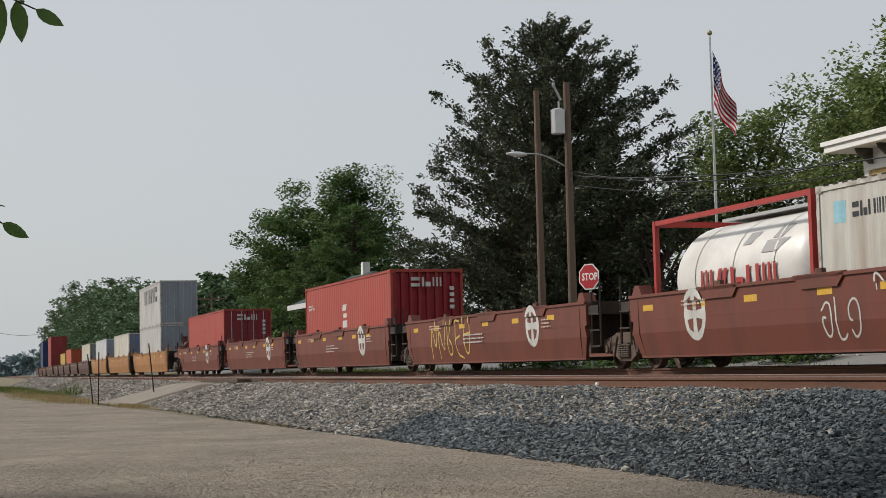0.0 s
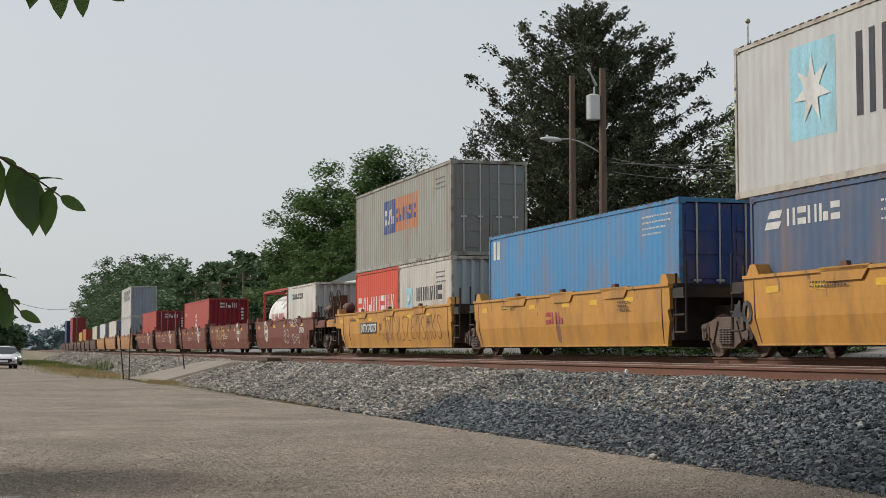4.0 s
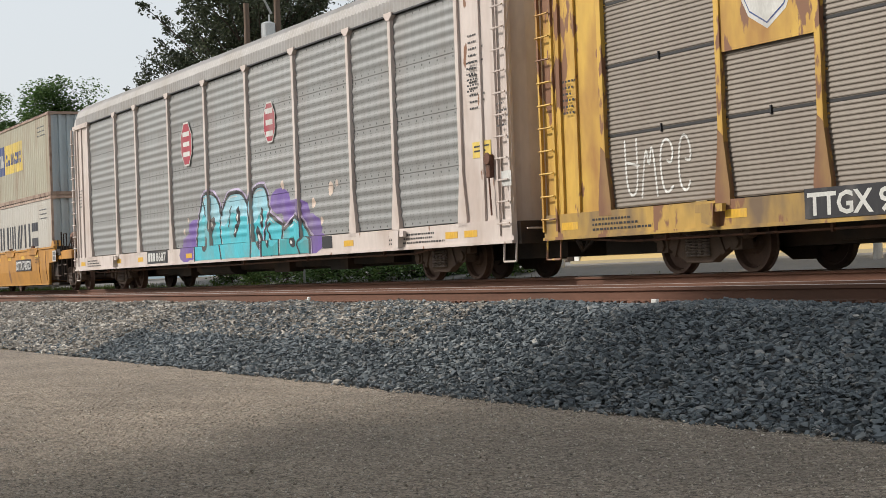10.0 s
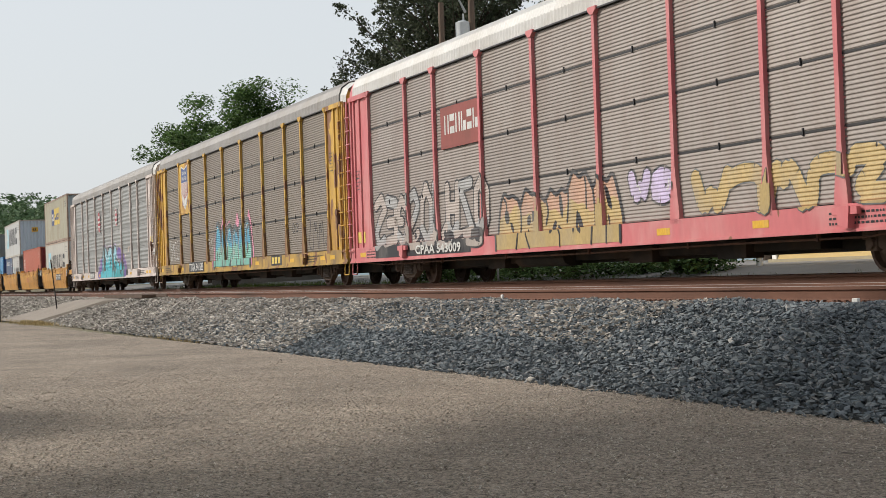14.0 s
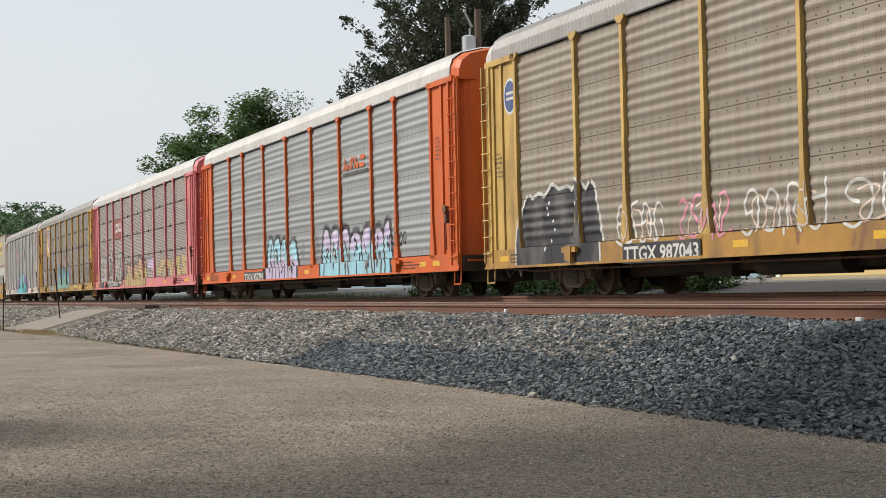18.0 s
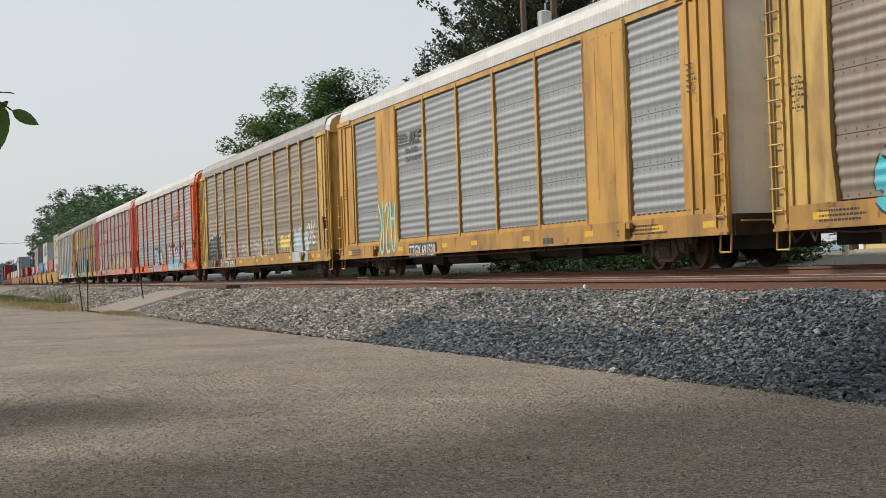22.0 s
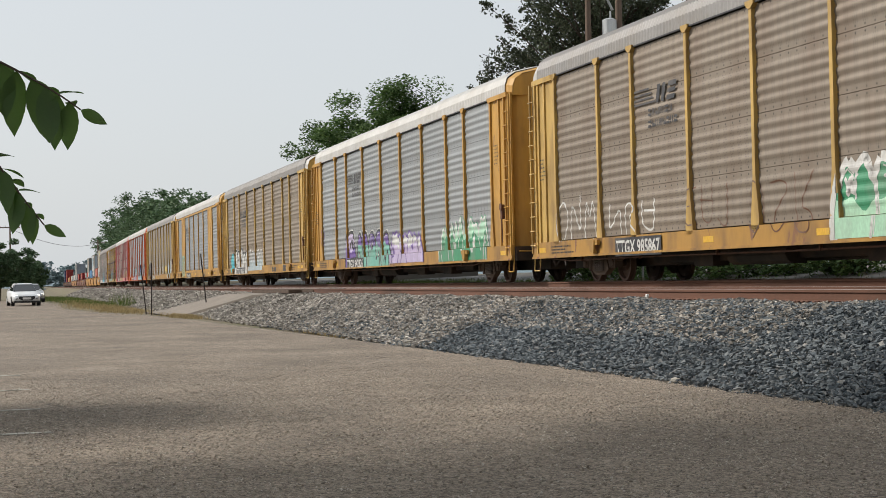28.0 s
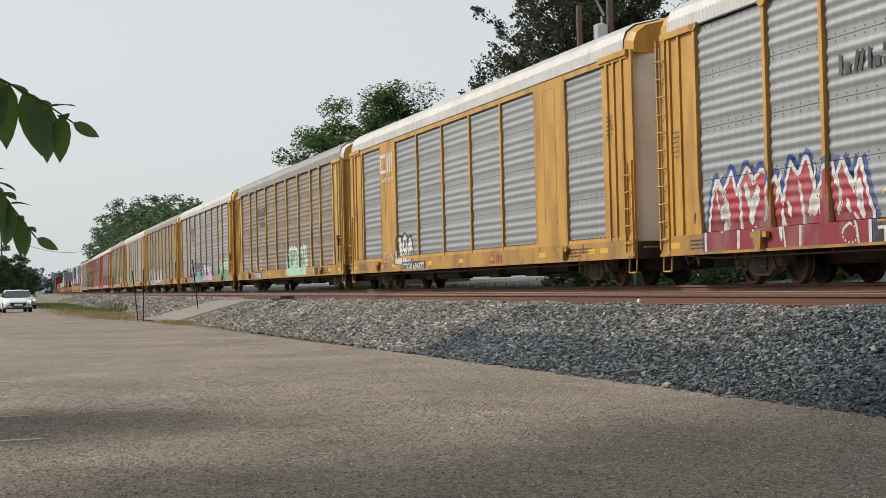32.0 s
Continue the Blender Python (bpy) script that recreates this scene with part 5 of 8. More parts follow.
# white marker tags on the rail and a pale stone at the toe of the ballast
for x, kind_ in ((-22.85, 0), (-13.75, 1), (-10.1, 1)):
    bm = bmesh.new()
    if kind_ == 0:
        box(bm, -0.035, 0.035, -0.02, 0.02, 0.0, 0.055)
        box(bm, -0.03, 0.03, -0.02, 0.02, 0.075, 0.125)
        box(bm, -0.012, 0.012, -0.012, 0.012, -0.05, 0.13)
    else:
        box(bm, -0.05, 0.05, -0.02, 0.02, 0.0, 0.075)
    bmesh.ops.bevel(bm, geom=bm.edges[:], offset=0.006, segments=1, affect="EDGES")
    solid("rail_tag", bm, M["white"], "small white marker tag fixed at the foot of the rail", "marker", at=pose(x, NEAR_Y - 1.02, NEAR_RAIL - 0.2))
bm = bmesh.new()
bmesh.ops.create_icosphere(bm, subdivisions=1, radius=0.06)
for v in bm.verts:
    v.co *= 1 + 0.25 * noise.noise(v.co * 9)
    v.co.z *= 0.6
solid("pale_stone", bm, PALE_STONE, "single white stone at the foot of the ballast", "stone", at=pose(-15.85, 7.33, 0.03))


# ---- trees ----
BARK = mat("dark_bark", (0.07, 0.05, 0.038), 0.95, var=0.3, scale=3, bump=0.5, stretch=(4, 4, 0.6))


def limb(bm, p, q, r0, r1, rnd, seg=4, n=6):
    p, q = Vector(p), Vector(q)
    rings, mid = [], (q - p).length * 0.06
    off = Vector((rnd.uniform(-mid, mid), rnd.uniform(-mid, mid), rnd.uniform(0, mid)))
    d = (q - p).normalized()
    u = d.orthogonal().normalized()
    v = d.cross(u)
    for k in range(seg + 1):
        f = k / seg
        c = p.lerp(q, f) + off * math.sin(math.pi * f)
        r = r0 + (r1 - r0) * f
        rings.append([c + u * (r * math.cos(6.2832 * i / n)) + v * (r * math.sin(6.2832 * i / n)) for i in range(n)])
    loft(bm, rings)


def leaf_cloud(rg, centres, radii, per, size, flat=0.6, tilt=0.8):
    """Leaves scattered round clump centres, as (n, 4, 3) quads."""
    n = len(centres) * per
    c = np.repeat(centres, per, 0)
    r = np.repeat(radii, per)[:, None]
    d = rg.normal(0, 1, (n, 3))
    d /= np.linalg.norm(d, axis=1)[:, None]
    p = c + d * r * rg.random((n, 1)) ** 0.5 * np.array([1, 1, flat])
    a = rg.uniform(0, 6.283, n)
    u = np.stack([np.cos(a), np.sin(a), rg.normal(-0.2, 0.4, n)], 1)
    w = np.stack([-np.sin(a), np.cos(a), rg.normal(0, tilt, n)], 1)
    u /= np.linalg.norm(u, axis=1)[:, None]
    w /= np.linalg.norm(w, axis=1)[:, None]
    s = size * rg.uniform(0.6, 1.3, (n, 1))
    return np.stack([p - u * s * 0.5, p + w * s * 0.3, p + u * s * 0.5, p - w * s * 0.3], 1)


def broadleaf(x, y, z, h, rad, leafm, label, seed, clumps=70, per=110, size=0.32, base=0.28, lean=0.0, group="", squash=1.0, spread=0.17):
    """A broad-leaved tree: forked trunk, limbs, and a ragged crown of leaf clumps."""
    rg, rnd = np.random.default_rng(seed), random.Random(seed)
    tree = thing("tree", label, "tree", group, at=pose(x, y, z))
    cz, hz = h * (base + 1) / 2, h * (1 - base) / 2
    d = rg.normal(0, 1, (clumps, 3))
    d /= np.linalg.norm(d, axis=1)[:, None]
    r = rg.uniform(0.35, 0.92, (clumps, 1)) * (1 + 0.22 * np.sin(3 * np.arctan2(d[:, 1:2], d[:, :1]) + seed) * np.cos(2 * d[:, 2:3] + seed))
    c = d * r * np.array([rad, rad * squash, hz * 0.92]) + np.array([lean, 0, cz])
    radii = rg.uniform(0.7, 1.25, clumps) * (rad + max(rad, hz)) / 2 * spread * 1.3
    part("crown", quads_mesh("crown", leaf_cloud(rg, c, radii, per, size), leafm), None, tree)
    bm = bmesh.new()
    limb(bm, (0, 0, -0.3), (lean * 0.4, 0, h * 0.45), h * 0.022 + 0.06, h * 0.012, rnd, 5, 9)
    part("trunk", bm, BARK, tree)
    bm = bmesh.new()
    for i in np.argsort(rg.random(clumps))[:16]:
        limb(bm, (lean * 0.3, 0, h * rnd.uniform(0.22, 0.45)), c[i], h * 0.009, 0.02, rnd, 4, 5)
    part("branchwork", bm, BARK, tree, "bare forking limbs")
    return tree


def layered_tree(x, y, z, h, prof, leafm, label, seed, branches=120, size=0.34, rise=(0.35, 0.75), droop=0.0, gaps=0.0, thick=4.2):
    """A tree with long upswept branches that carry feathery twigs. prof: (height share, reach in metres)."""
    rg, rnd = np.random.default_rng(seed), random.Random(seed)
    tree = thing("tree", label, "tree", at=pose(x, y, z))
    bm, tr = bmesh.new(), bmesh.new()
    limb(tr, (0, 0, -0.3), (0, 0, h * 0.55), 0.42, 0.2, rnd, 5, 10)
    limb(tr, (0, 0, h * 0.55), (0.1, 0, h * 0.95), 0.2, 0.03, rnd, 5, 8)
    part("trunk", tr, BARK, tree)
    base_, dirs, lens = [], [], []
    hs, reach = [p[0] for p in prof], [p[1] for p in prof]
    for k in range(branches):
        f = 0.08 + 0.92 * ((k + rnd.random()) / branches) ** 0.85
        az = k * 2.39996 + rnd.uniform(-0.3, 0.3)
        lump = 1 + 0.16 * math.sin(3 * az + 9 * f + seed) + 0.1 * math.sin(7 * az - 23 * f)
        R = float(np.interp(f, hs, reach)) * rnd.uniform(0.7, 1.08) * lump
        if rnd.random() < gaps:
            R *= 0.55
        up = R * rnd.uniform(*rise) * (0.4 + f)
        p0 = Vector((0, 0, max(0.8, f * h - up)))
        p1 = Vector((math.cos(az) * R, math.sin(az) * R, min(f * h, h)))
        limb(bm, p0, p1, 0.05 + 0.05 * (1 - f), 0.012, rnd, 3, 4)
        along = (p1 - p0).normalized()
        side = Vector((-math.sin(az), math.cos(az), 0))
        for i in range(max(6, int(R * thick))):
            g = 0.16 + 0.84 * rnd.random() ** 0.75
            q = p0.lerp(p1, g) + Vector((0, 0, 0.25 * math.sin(3.1 * g) - droop * g * g * R))
            turn = rnd.uniform(-1.1, 1.1)
            d = (along * (0.6 * math.cos(turn)) + side * (0.9 * math.sin(turn)) + Vector((rnd.uniform(-.5, .5), rnd.uniform(-.5, .5), rnd.uniform(-0.5, 0.45) - droop))).normalized()
            base_.append(q), dirs.append(d), lens.append(rnd.uniform(0.35, 0.85) * (0.5 + 0.08 * R))
    part("branchwork", bm, BARK, tree, "long upswept limbs")
    per = 26
    n = len(base_) * per
    c, d, ln = np.repeat(np.array(base_), per, 0), np.repeat(np.array(dirs), per, 0), np.repeat(np.array(lens), per)[:, None]
    t = rg.random((n, 1))
    a = rg.normal(0, 1, (n, 3))
    p = c + d * ln * t + a * 0.17 * (1.2 - t) * np.array([1, 1, 0.7])
    u = d + rg.normal(0, 0.55, (n, 3))
    u /= np.linalg.norm(u, axis=1)[:, None]
    w = np.cross(u, rg.normal(0, 1, (n, 3)))
    w /= np.linalg.norm(w, axis=1)[:, None] + 1e-6
    s = size * rg.uniform(0.6, 1.3, (n, 1))
    part("crown", quads_mesh("crown", np.stack([p - u * s * 0.5, p + w * s * 0.24, p + u * s * 0.5, p - w * s * 0.24], 1), leafm), None, tree)
    return tree


LEAF_DARK = island_mat("dark_foliage", [(0, (0.034, 0.042, 0.026)), (0.5, (0.054, 0.066, 0.038)), (0.9, (0.085, 0.1, 0.056)), (1, (0.14, 0.15, 0.085))], 0.6, 0.25, translucent=0.2)
LEAF_MID = island_mat("green_foliage", [(0, (0.05, 0.095, 0.03)), (0.5, (0.085, 0.145, 0.045)), (1, (0.14, 0.215, 0.07))], 0.7, 0.3, translucent=0.25)
LEAF_OLIVE = island_mat("olive_foliage", [(0, (0.10, 0.135, 0.045)), (0.5, (0.15, 0.195, 0.065)), (1, (0.22, 0.265, 0.095))], 0.7, 0.25, translucent=0.35)
# green of the farther trees, its tint taking the place of haze
LEAF_FAR = island_mat("haze_tinted_foliage", [(0, (0.055, 0.10, 0.05)), (0.5, (0.085, 0.14, 0.068)), (1, (0.13, 0.19, 0.10))], 0.8, 0.3, translucent=0.2)
layered_tree(-68.4, 28.5, 1.3, 15.9, [(0, 5.0), (0.15, 6.4), (0.4, 6.7), (0.55, 6.4), (0.65, 6.1), (0.75, 5.3), (0.84, 4.4), (0.91, 3.3), (0.97, 2.1), (1, 1.0)], LEAF_DARK, "tall dense dark tree with upswept feathery branches", 4, branches=340, size=0.175, rise=(0.45, 0.85), gaps=0.32, thick=5.0)
broadleaf(-74.5, 30.5, 1.3, 10.8, 5.0, LEAF_DARK, "dark bushy tree beside the tall one", 5, 110, 210, 0.24, 0.05)
broadleaf(-62.0, 30.5, 1.3, 9.6, 3.6, LEAF_DARK, "lower dark tree behind the poles", 6, 60, 150, 0.22, 0.05)
broadleaf(-101.0, 24.3, 1.3, 12.8, 4.6, LEAF_MID, "leafy green tree behind the railway", 7, 120, 260, 0.23, 0.12, spread=0.16)
broadleaf(-97.3, 26.4, 1.3, 13.8, 2.8, LEAF_MID, "slender green tree with a narrow top", 8, 90, 260, 0.22, 0.2, spread=0.22)
layered_tree(-93.6, 25.6, 1.3, 9.6, [(0, 3.6), (0.3, 5.0), (0.55, 4.9), (0.75, 4.0), (0.9, 2.6), (1, 0.9)], LEAF_MID, "low spreading green tree with layered drooping boughs", 9, branches=150, size=0.2, rise=(0.05, 0.3), droop=0.12)
broadleaf(-114.0, 26.0, 1.3, 7.8, 5.2, LEAF_MID, "rounded green tree behind the railway", 10, 100, 220, 0.24, 0.05)
broadleaf(-126.0, 30.5, 1.3, 7.4, 4.0, LEAF_MID, "rounded green tree behind the railway", 11, 60, 170, 0.28, 0.05)
for k, (x, y, h, r) in enumerate(((-78, 44, 13.5, 4.6), (-71, 47, 14.0, 4.8), (-66, 46, 14.8, 4.5), (-60, 48, 15.8, 5.0), (-54, 47, 14.6, 5.2), (-48, 46, 14.0, 5.0))):
    broadleaf(x, y, 1.4, h + 3, r, LEAF_OLIVE, "leafy olive-green tree with bare twigs showing", 20 + k, 140, 170, 0.27, 0.04, group="trees behind the street", spread=0.17)
for k, (x, y, h, r) in enumerate(((-148, 2.2, 6.2, 2.6), (-154, 4.2, 5.6, 2.0), (-162, 5.6, 4.7, 1.6), (-174, 6.5, 4.3, 1.5), (-140, -2.5, 7.2, 3.4), (-130, -8, 8.2, 4.0))):
    broadleaf(x, y, 0.0, h, r, LEAF_FAR, "bushy green tree beside the street", 40 + k, 60, 150, 0.26, 0.02, group="trees along the street")


def woods(name, label, rows, leafm, seed, per=70, size=0.8):
    """A far wooded slope as one mass of leaf clumps. rows: (x, y, base, height, radius)."""
    rg = np.random.default_rng(seed)
    cs, rs = [], []
    for x, y, z, h, r in rows:
        n = 34
        d = rg.normal(0, 1, (n, 3))
        d /= np.linalg.norm(d, axis=1)[:, None]
        cs.append(d * rg.uniform(0.5, 1.0, (n, 1)) * np.array([r, r, h * 0.48]) + np.array([x, y, z + h * 0.5]))
        rs.append(rg.uniform(0.7, 1.3, n) * r * 0.24)
    me = quads_mesh(name, leaf_cloud(rg, np.concatenate(cs), np.concatenate(rs), per, size), leafm)
    return tagged(new(name, me), label, "woods", kind="stuff")


rs_ = random.Random(17)
for k in range(11):
    x = -53 + 1.95 * k + rs_.uniform(-0.5, 0.5)
    broadleaf(x, 20.1 + rs_.uniform(-0.2, 0.6), 0.95, rs_.uniform(0.7, 1.15), rs_.uniform(0.8, 1.3), LEAF_MID, "low leafy green shrub at the street edge", 300 + k, 26, 60, 0.13, 0.02, group="shrubs behind the railway", spread=0.3)


rw = random.Random(3)
far_rows = []
for k in range(34):
    f = k / 33
    x = -225 - 420 * f
    far_rows.append((x + rw.uniform(-4, 4), 27.5 + bend(x) + 3 * f + rw.uniform(-1, 5), 1.4, (12 + 14 * math.sin(min(1, f * 1.7) * 1.57)) * rw.uniform(0.82, 1.06), rw.uniform(5.5, 8.5)))
for k in range(15):
    x = -124 - 7.4 * k
    far_rows.append((x, 27.5 + bend(x) + rw.uniform(-0.5, 3), 1.4, ((0.05 + 0.027 * (228 + x) / 104) * -x - 0.2) * rw.uniform(0.9, 1.04), rw.uniform(4.0, 5.2)))
woods("woods", "dense green woods along the far side of the railway", far_rows, LEAF_FAR, 12, 60, 0.75)
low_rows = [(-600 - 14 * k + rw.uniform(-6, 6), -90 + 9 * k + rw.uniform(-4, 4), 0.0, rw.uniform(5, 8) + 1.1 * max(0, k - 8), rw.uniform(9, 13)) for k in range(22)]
# distance haze is put into the leaf colour as a flat blue-grey
LEAF_HAZE = island_mat("haze_blue_foliage", [(0, (0.13, 0.185, 0.195)), (1, (0.18, 0.24, 0.25))], 1.0, 0.1)
woods("woods", "low woods tinted blue for haze where the track meets the horizon", low_rows, LEAF_HAZE, 13, 40, 1.6)

# hills on the horizon, with the haze painted into their blue-grey colour
bm = bmesh.new()
rows_ = []
for k in range(61):
    a = radians(-40 + 80 * k / 60)
    hh = 26 + 9 * math.sin(k * 0.9) + 6 * math.sin(k * 2.3 + 1)
    rows_.append([bm.verts.new((-1900 * math.cos(a), 1900 * math.sin(a), 0)), bm.verts.new((-2000 * math.cos(a), 2000 * math.sin(a), hh)), bm.verts.new((-2300 * math.cos(a), 2300 * math.sin(a), 0))])
for a, b in zip(rows_, rows_[1:]):
    for i in range(2):
        bm.faces.new((a[i], b[i], b[i + 1], a[i + 1]))
solid("backdrop", bm, mat("haze_tinted_hills", (0.19, 0.25, 0.285), 1.0, var=0.12, scale=0.01), "low wooded hills tinted blue-grey for haze", "hills", "structure", smooth=True)


# ---- poles, lamp, wires, flag, sign ----
def utility_pole(x, y, z, h, label, arm=0.0, r=0.15):
    p = thing("utility_pole", label, "utility pole", "utility poles", at=pose(x, y, z))
    bm = bmesh.new()
    tube(bm, (0, 0, -0.3), (0, 0, h), r, r * 0.66, n=12)
    part("shaft", bm, M["wood_pole"], p, "weathered round timber shaft")
    if arm:
        bm = bmesh.new()
        box(bm, -0.05, 0.05, -arm, arm, h - 0.55, h - 0.43)
        part("crossarm", bm, M["wood_pole"], p)
        for k in (-0.9, -0.45, 0.45, 0.9):
            bm = bmesh.new()
            tube(bm, (0, k * arm, h - 0.43), (0, k * arm, h - 0.25), 0.04, 0.025, n=8)
            part("insulator", bm, M["galv"], p)
    return p


left = utility_pole(-51.9, 21.0, 1.1, 9.8, "weathered brown timber pole beside the street")
right = utility_pole(-51.5, 22.0, 1.15, 10.0, "weathered timber pole with transformer and street lamp", r=0.17)
bm = bmesh.new()
tube(bm, (0, -0.36, 8.15), (0, -0.36, 9.0), 0.25, n=16)
tube(bm, (0, -0.36, 9.0), (0, -0.36, 9.06), 0.25, 0.12, n=16)
tube(bm, (0.1, -0.36, 9.06), (0.1, -0.36, 9.3), 0.04, 0.03, n=8)
part("transformer", bm, mat("pale_transformer_paint", (0.55, 0.56, 0.56), 0.45), right, "pale grey cylindrical transformer")
bm = bmesh.new()
tube(bm, (0.05, -0.25, 9.35), (0.12, -0.55, 9.85), 0.05, 0.035, n=8)
tube(bm, (0.12, -0.55, 9.85), (0.12, -0.55, 9.95), 0.06, n=8)
part("fuse_cutout", bm, M["galv"], right)
bm = bmesh.new()
pts = [Vector((0, -0.15 - 1.55 * f, 7.0 + 0.42 * math.sin(f * 2.0))) for f in [k / 8 for k in range(9)]]
loft(bm, [[p + Vector((0.028 * math.cos(1.047 * k), 0, 0.028 * math.sin(1.047 * k))) for k in range(6)] for p in pts])
part("lamp_arm", bm, M["galv"], right, "curved galvanised lamp arm")
bm = bmesh.new()
rings = []
for k in range(7):
    f = k / 6
    w, hh = 0.16 * math.sin(0.5 + 2.3 * f), 0.09 * math.sin(0.6 + 2.2 * f)
    c = pts[-1] + Vector((0, -0.75 * f + 0.1, 0.02 * f))
    rings.append([c + Vector((w * math.cos(6.283 * i / 10), 0, hh * math.sin(6.283 * i / 10))) for i in range(10)])
loft(bm, rings)
part("lamp_head", bm, mat("lamp_head_grey", (0.62, 0.63, 0.63), 0.4, 0.2), right, "pale cobra-head street lamp", smooth=True)


def wire(name, a, b, sag, r=0.012, label="thin sagging overhead cable"):
    a, b = Vector(a), Vector(b)
    bm = bmesh.new()
    pts = [a.lerp(b, k / 14) - Vector((0, 0, sag * 4 * (k / 14) * (1 - k / 14))) for k in range(15)]
    loft(bm, [[p + Vector((0, r * math.cos(1.5708 * k), r * math.sin(1.5708 * k))) for k in range(4)] for p in pts])
    solid(name, bm, M["black"], label, "cable", group="overhead cables")


wire("cable", (-51.5, 22, 8.0), (-37.0, 24.4, 6.6), 0.55, 0.018)
wire("cable", (-51.5, 22, 7.8), (-20.0, 24.4, 6.3), 0.8, 0.018)
wire("cable", (-51.5, 22, 7.5), (-37.0, 24.4, 6.2), 0.4, 0.014)
wire("guy_cable", (-51.9, 21, 9.2), (-55.0, 21.3, 1.2), 0.0, 0.012, "straight steel guy cable down from the pole")
wire("guy_cable", (-51.5, 22, 8.6), (-54.5, 22.3, 1.2), 0.1, 0.012, "steel guy cable down from the pole")
utility_pole(-148.3, 22.8 + 1.5, 1.2, 6.6, "far timber pole with a crossarm", 1.6, 0.13)
utility_pole(-137.9, 24.6, 1.2, 6.8, "far timber pole with a crossarm", 1.4, 0.13)
utility_pole(-168.4, 25.0, 1.2, 6.4, "far timber pole with a crossarm", 1.4, 0.13)
utility_pole(-299, 22.4, 1.2, 8.4, "distant timber pole with a crossarm", 1.4, 0.16)
utility_pole(-199.9, 4.5, 0.0, 9.0, "distant timber pole with a crossarm", 1.2, 0.14)
wire("cable", (-199.9, 4.5, 8.4), (-299, 22.4, 9.0), 1.2, 0.03)

fx, fy, fz = -52.8, 28.5, 1.3
flagpole = thing("flagpole", "tall slim pale metal flagpole with a ball on top", "flagpole", at=pose(fx, fy, fz))
bm = bmesh.new()
tube(bm, (0, 0, -0.2), (0, 0, 12.1), 0.075, 0.035, n=12)
part("shaft", bm, mat("pale_metal_pole", (0.6, 0.6, 0.6), 0.35, 0.5), flagpole)
bm = bmesh.new()
bmesh.ops.create_uvsphere(bm, u_segments=12, v_segments=8, radius=0.1)
bmesh.ops.translate(bm, verts=bm.verts[:], vec=(0, 0, 12.2))
part("ball", bm, mat("dull_gold_ball", (0.35, 0.3, 0.2), 0.4, 0.6), flagpole, smooth=True)
bm = bmesh.new()
tube(bm, (0.06, -0.06, 1.0), (0.06, -0.06, 12.0), 0.012, n=5)
part("halyard", bm, M["galv"], flagpole)

flag = thing("flag", "red, white and blue striped flag hanging limp in folds", "flag", at=pose(fx, fy, fz + 11.75, 0, 0, 55) @ Matrix.Scale(1.5, 4))
cloth = {"red": mat("flag_red", (0.58, 0.02, 0.05), 0.8, var=0.08), "white": mat("flag_white", (0.82, 0.80, 0.80), 0.8, var=0.06), "blue": mat("flag_blue", (0.02, 0.03, 0.12), 0.8, var=0.08)}


def drape(u, v):
    """Point of the limp flag: u from hoist to fly, v from top to bottom edge."""
    x = 0.06 + 0.42 * u * 1.1 + 0.10 * math.sin(7 * u + 2 * v) * u
    z = -0.18 - 1.35 * v - 1.35 * u * (1 - 0.12 * v) + 0.32 * v * u
    y = 0.16 * math.sin(9 * u + 3 * v) * (0.25 + u) - 0.05
    return Vector((x * (1 - 0.18 * v * (1 - u)), y, z))


def cloth_piece(name, u0, u1, v0, v1, m):
    bm = bmesh.new()
    n = max(2, int((u1 - u0) * 16))
    a, b = [[bm.verts.new(drape(u0 + (u1 - u0) * k / n, v)) for k in range(n + 1)] for v in (v0, v1)]
    for k in range(n):
        bm.faces.new((a[k], a[k + 1], b[k + 1], b[k]))
    bmesh.ops.solidify(bm, geom=bm.faces[:], thickness=0.004)
    part(name, bm, m, flag, smooth=True)


for k in range(13):
    cloth_piece("stripe", 0.4 if k < 7 else 0.0, 1.0, k / 13, (k + 1) / 13, cloth["red"] if k % 2 == 0 else cloth["white"])
cloth_piece("canton", 0.0, 0.4, 0.0, 7 / 13, cloth["blue"])
for i in range(5):
    for j in range(4):
        c = drape(0.04 + 0.08 * i, (0.8 + 1.6 * j) / 13)
        bm = bmesh.new()
        bm.faces.new([bm.verts.new((c.x + (0.045 if k % 2 == 0 else 0.02) * math.sin(k * 0.628), c.y - 0.02, c.z + (0.045 if k % 2 == 0 else 0.02) * math.cos(k * 0.628))) for k in range(10)])
        part("star", bm, cloth["white"], flag)

sign = thing("stop_sign", "red octagonal stop sign with white border on a post", "road sign", at=pose(-44.0, 19.35, 0.85, 0, 0, -64 + 90))
bm = bmesh.new()
tube(bm, (0, 0.05, 0), (0, 0.05, 3.3), 0.035, n=8)
part("post", bm, M["galv"], sign)
octagon = lambda r: [(r * math.cos(radians(22.5 + 45 * k)), 2.92 + r * math.sin(radians(22.5 + 45 * k))) for k in range(8)]
bm = bmesh.new()
prism(bm, octagon(0.42), -0.01, 0.01)
part("border", bm, M["white"], sign)
bm = bmesh.new()
prism(bm, octagon(0.38), -0.016, -0.011)
part("face", bm, mat("sign_red", (0.42, 0.02, 0.03), 0.4), sign)
text(sign, "STOP", -0.27, 2.82, 0.22, M["white"], -0.019, squeeze=0.85)


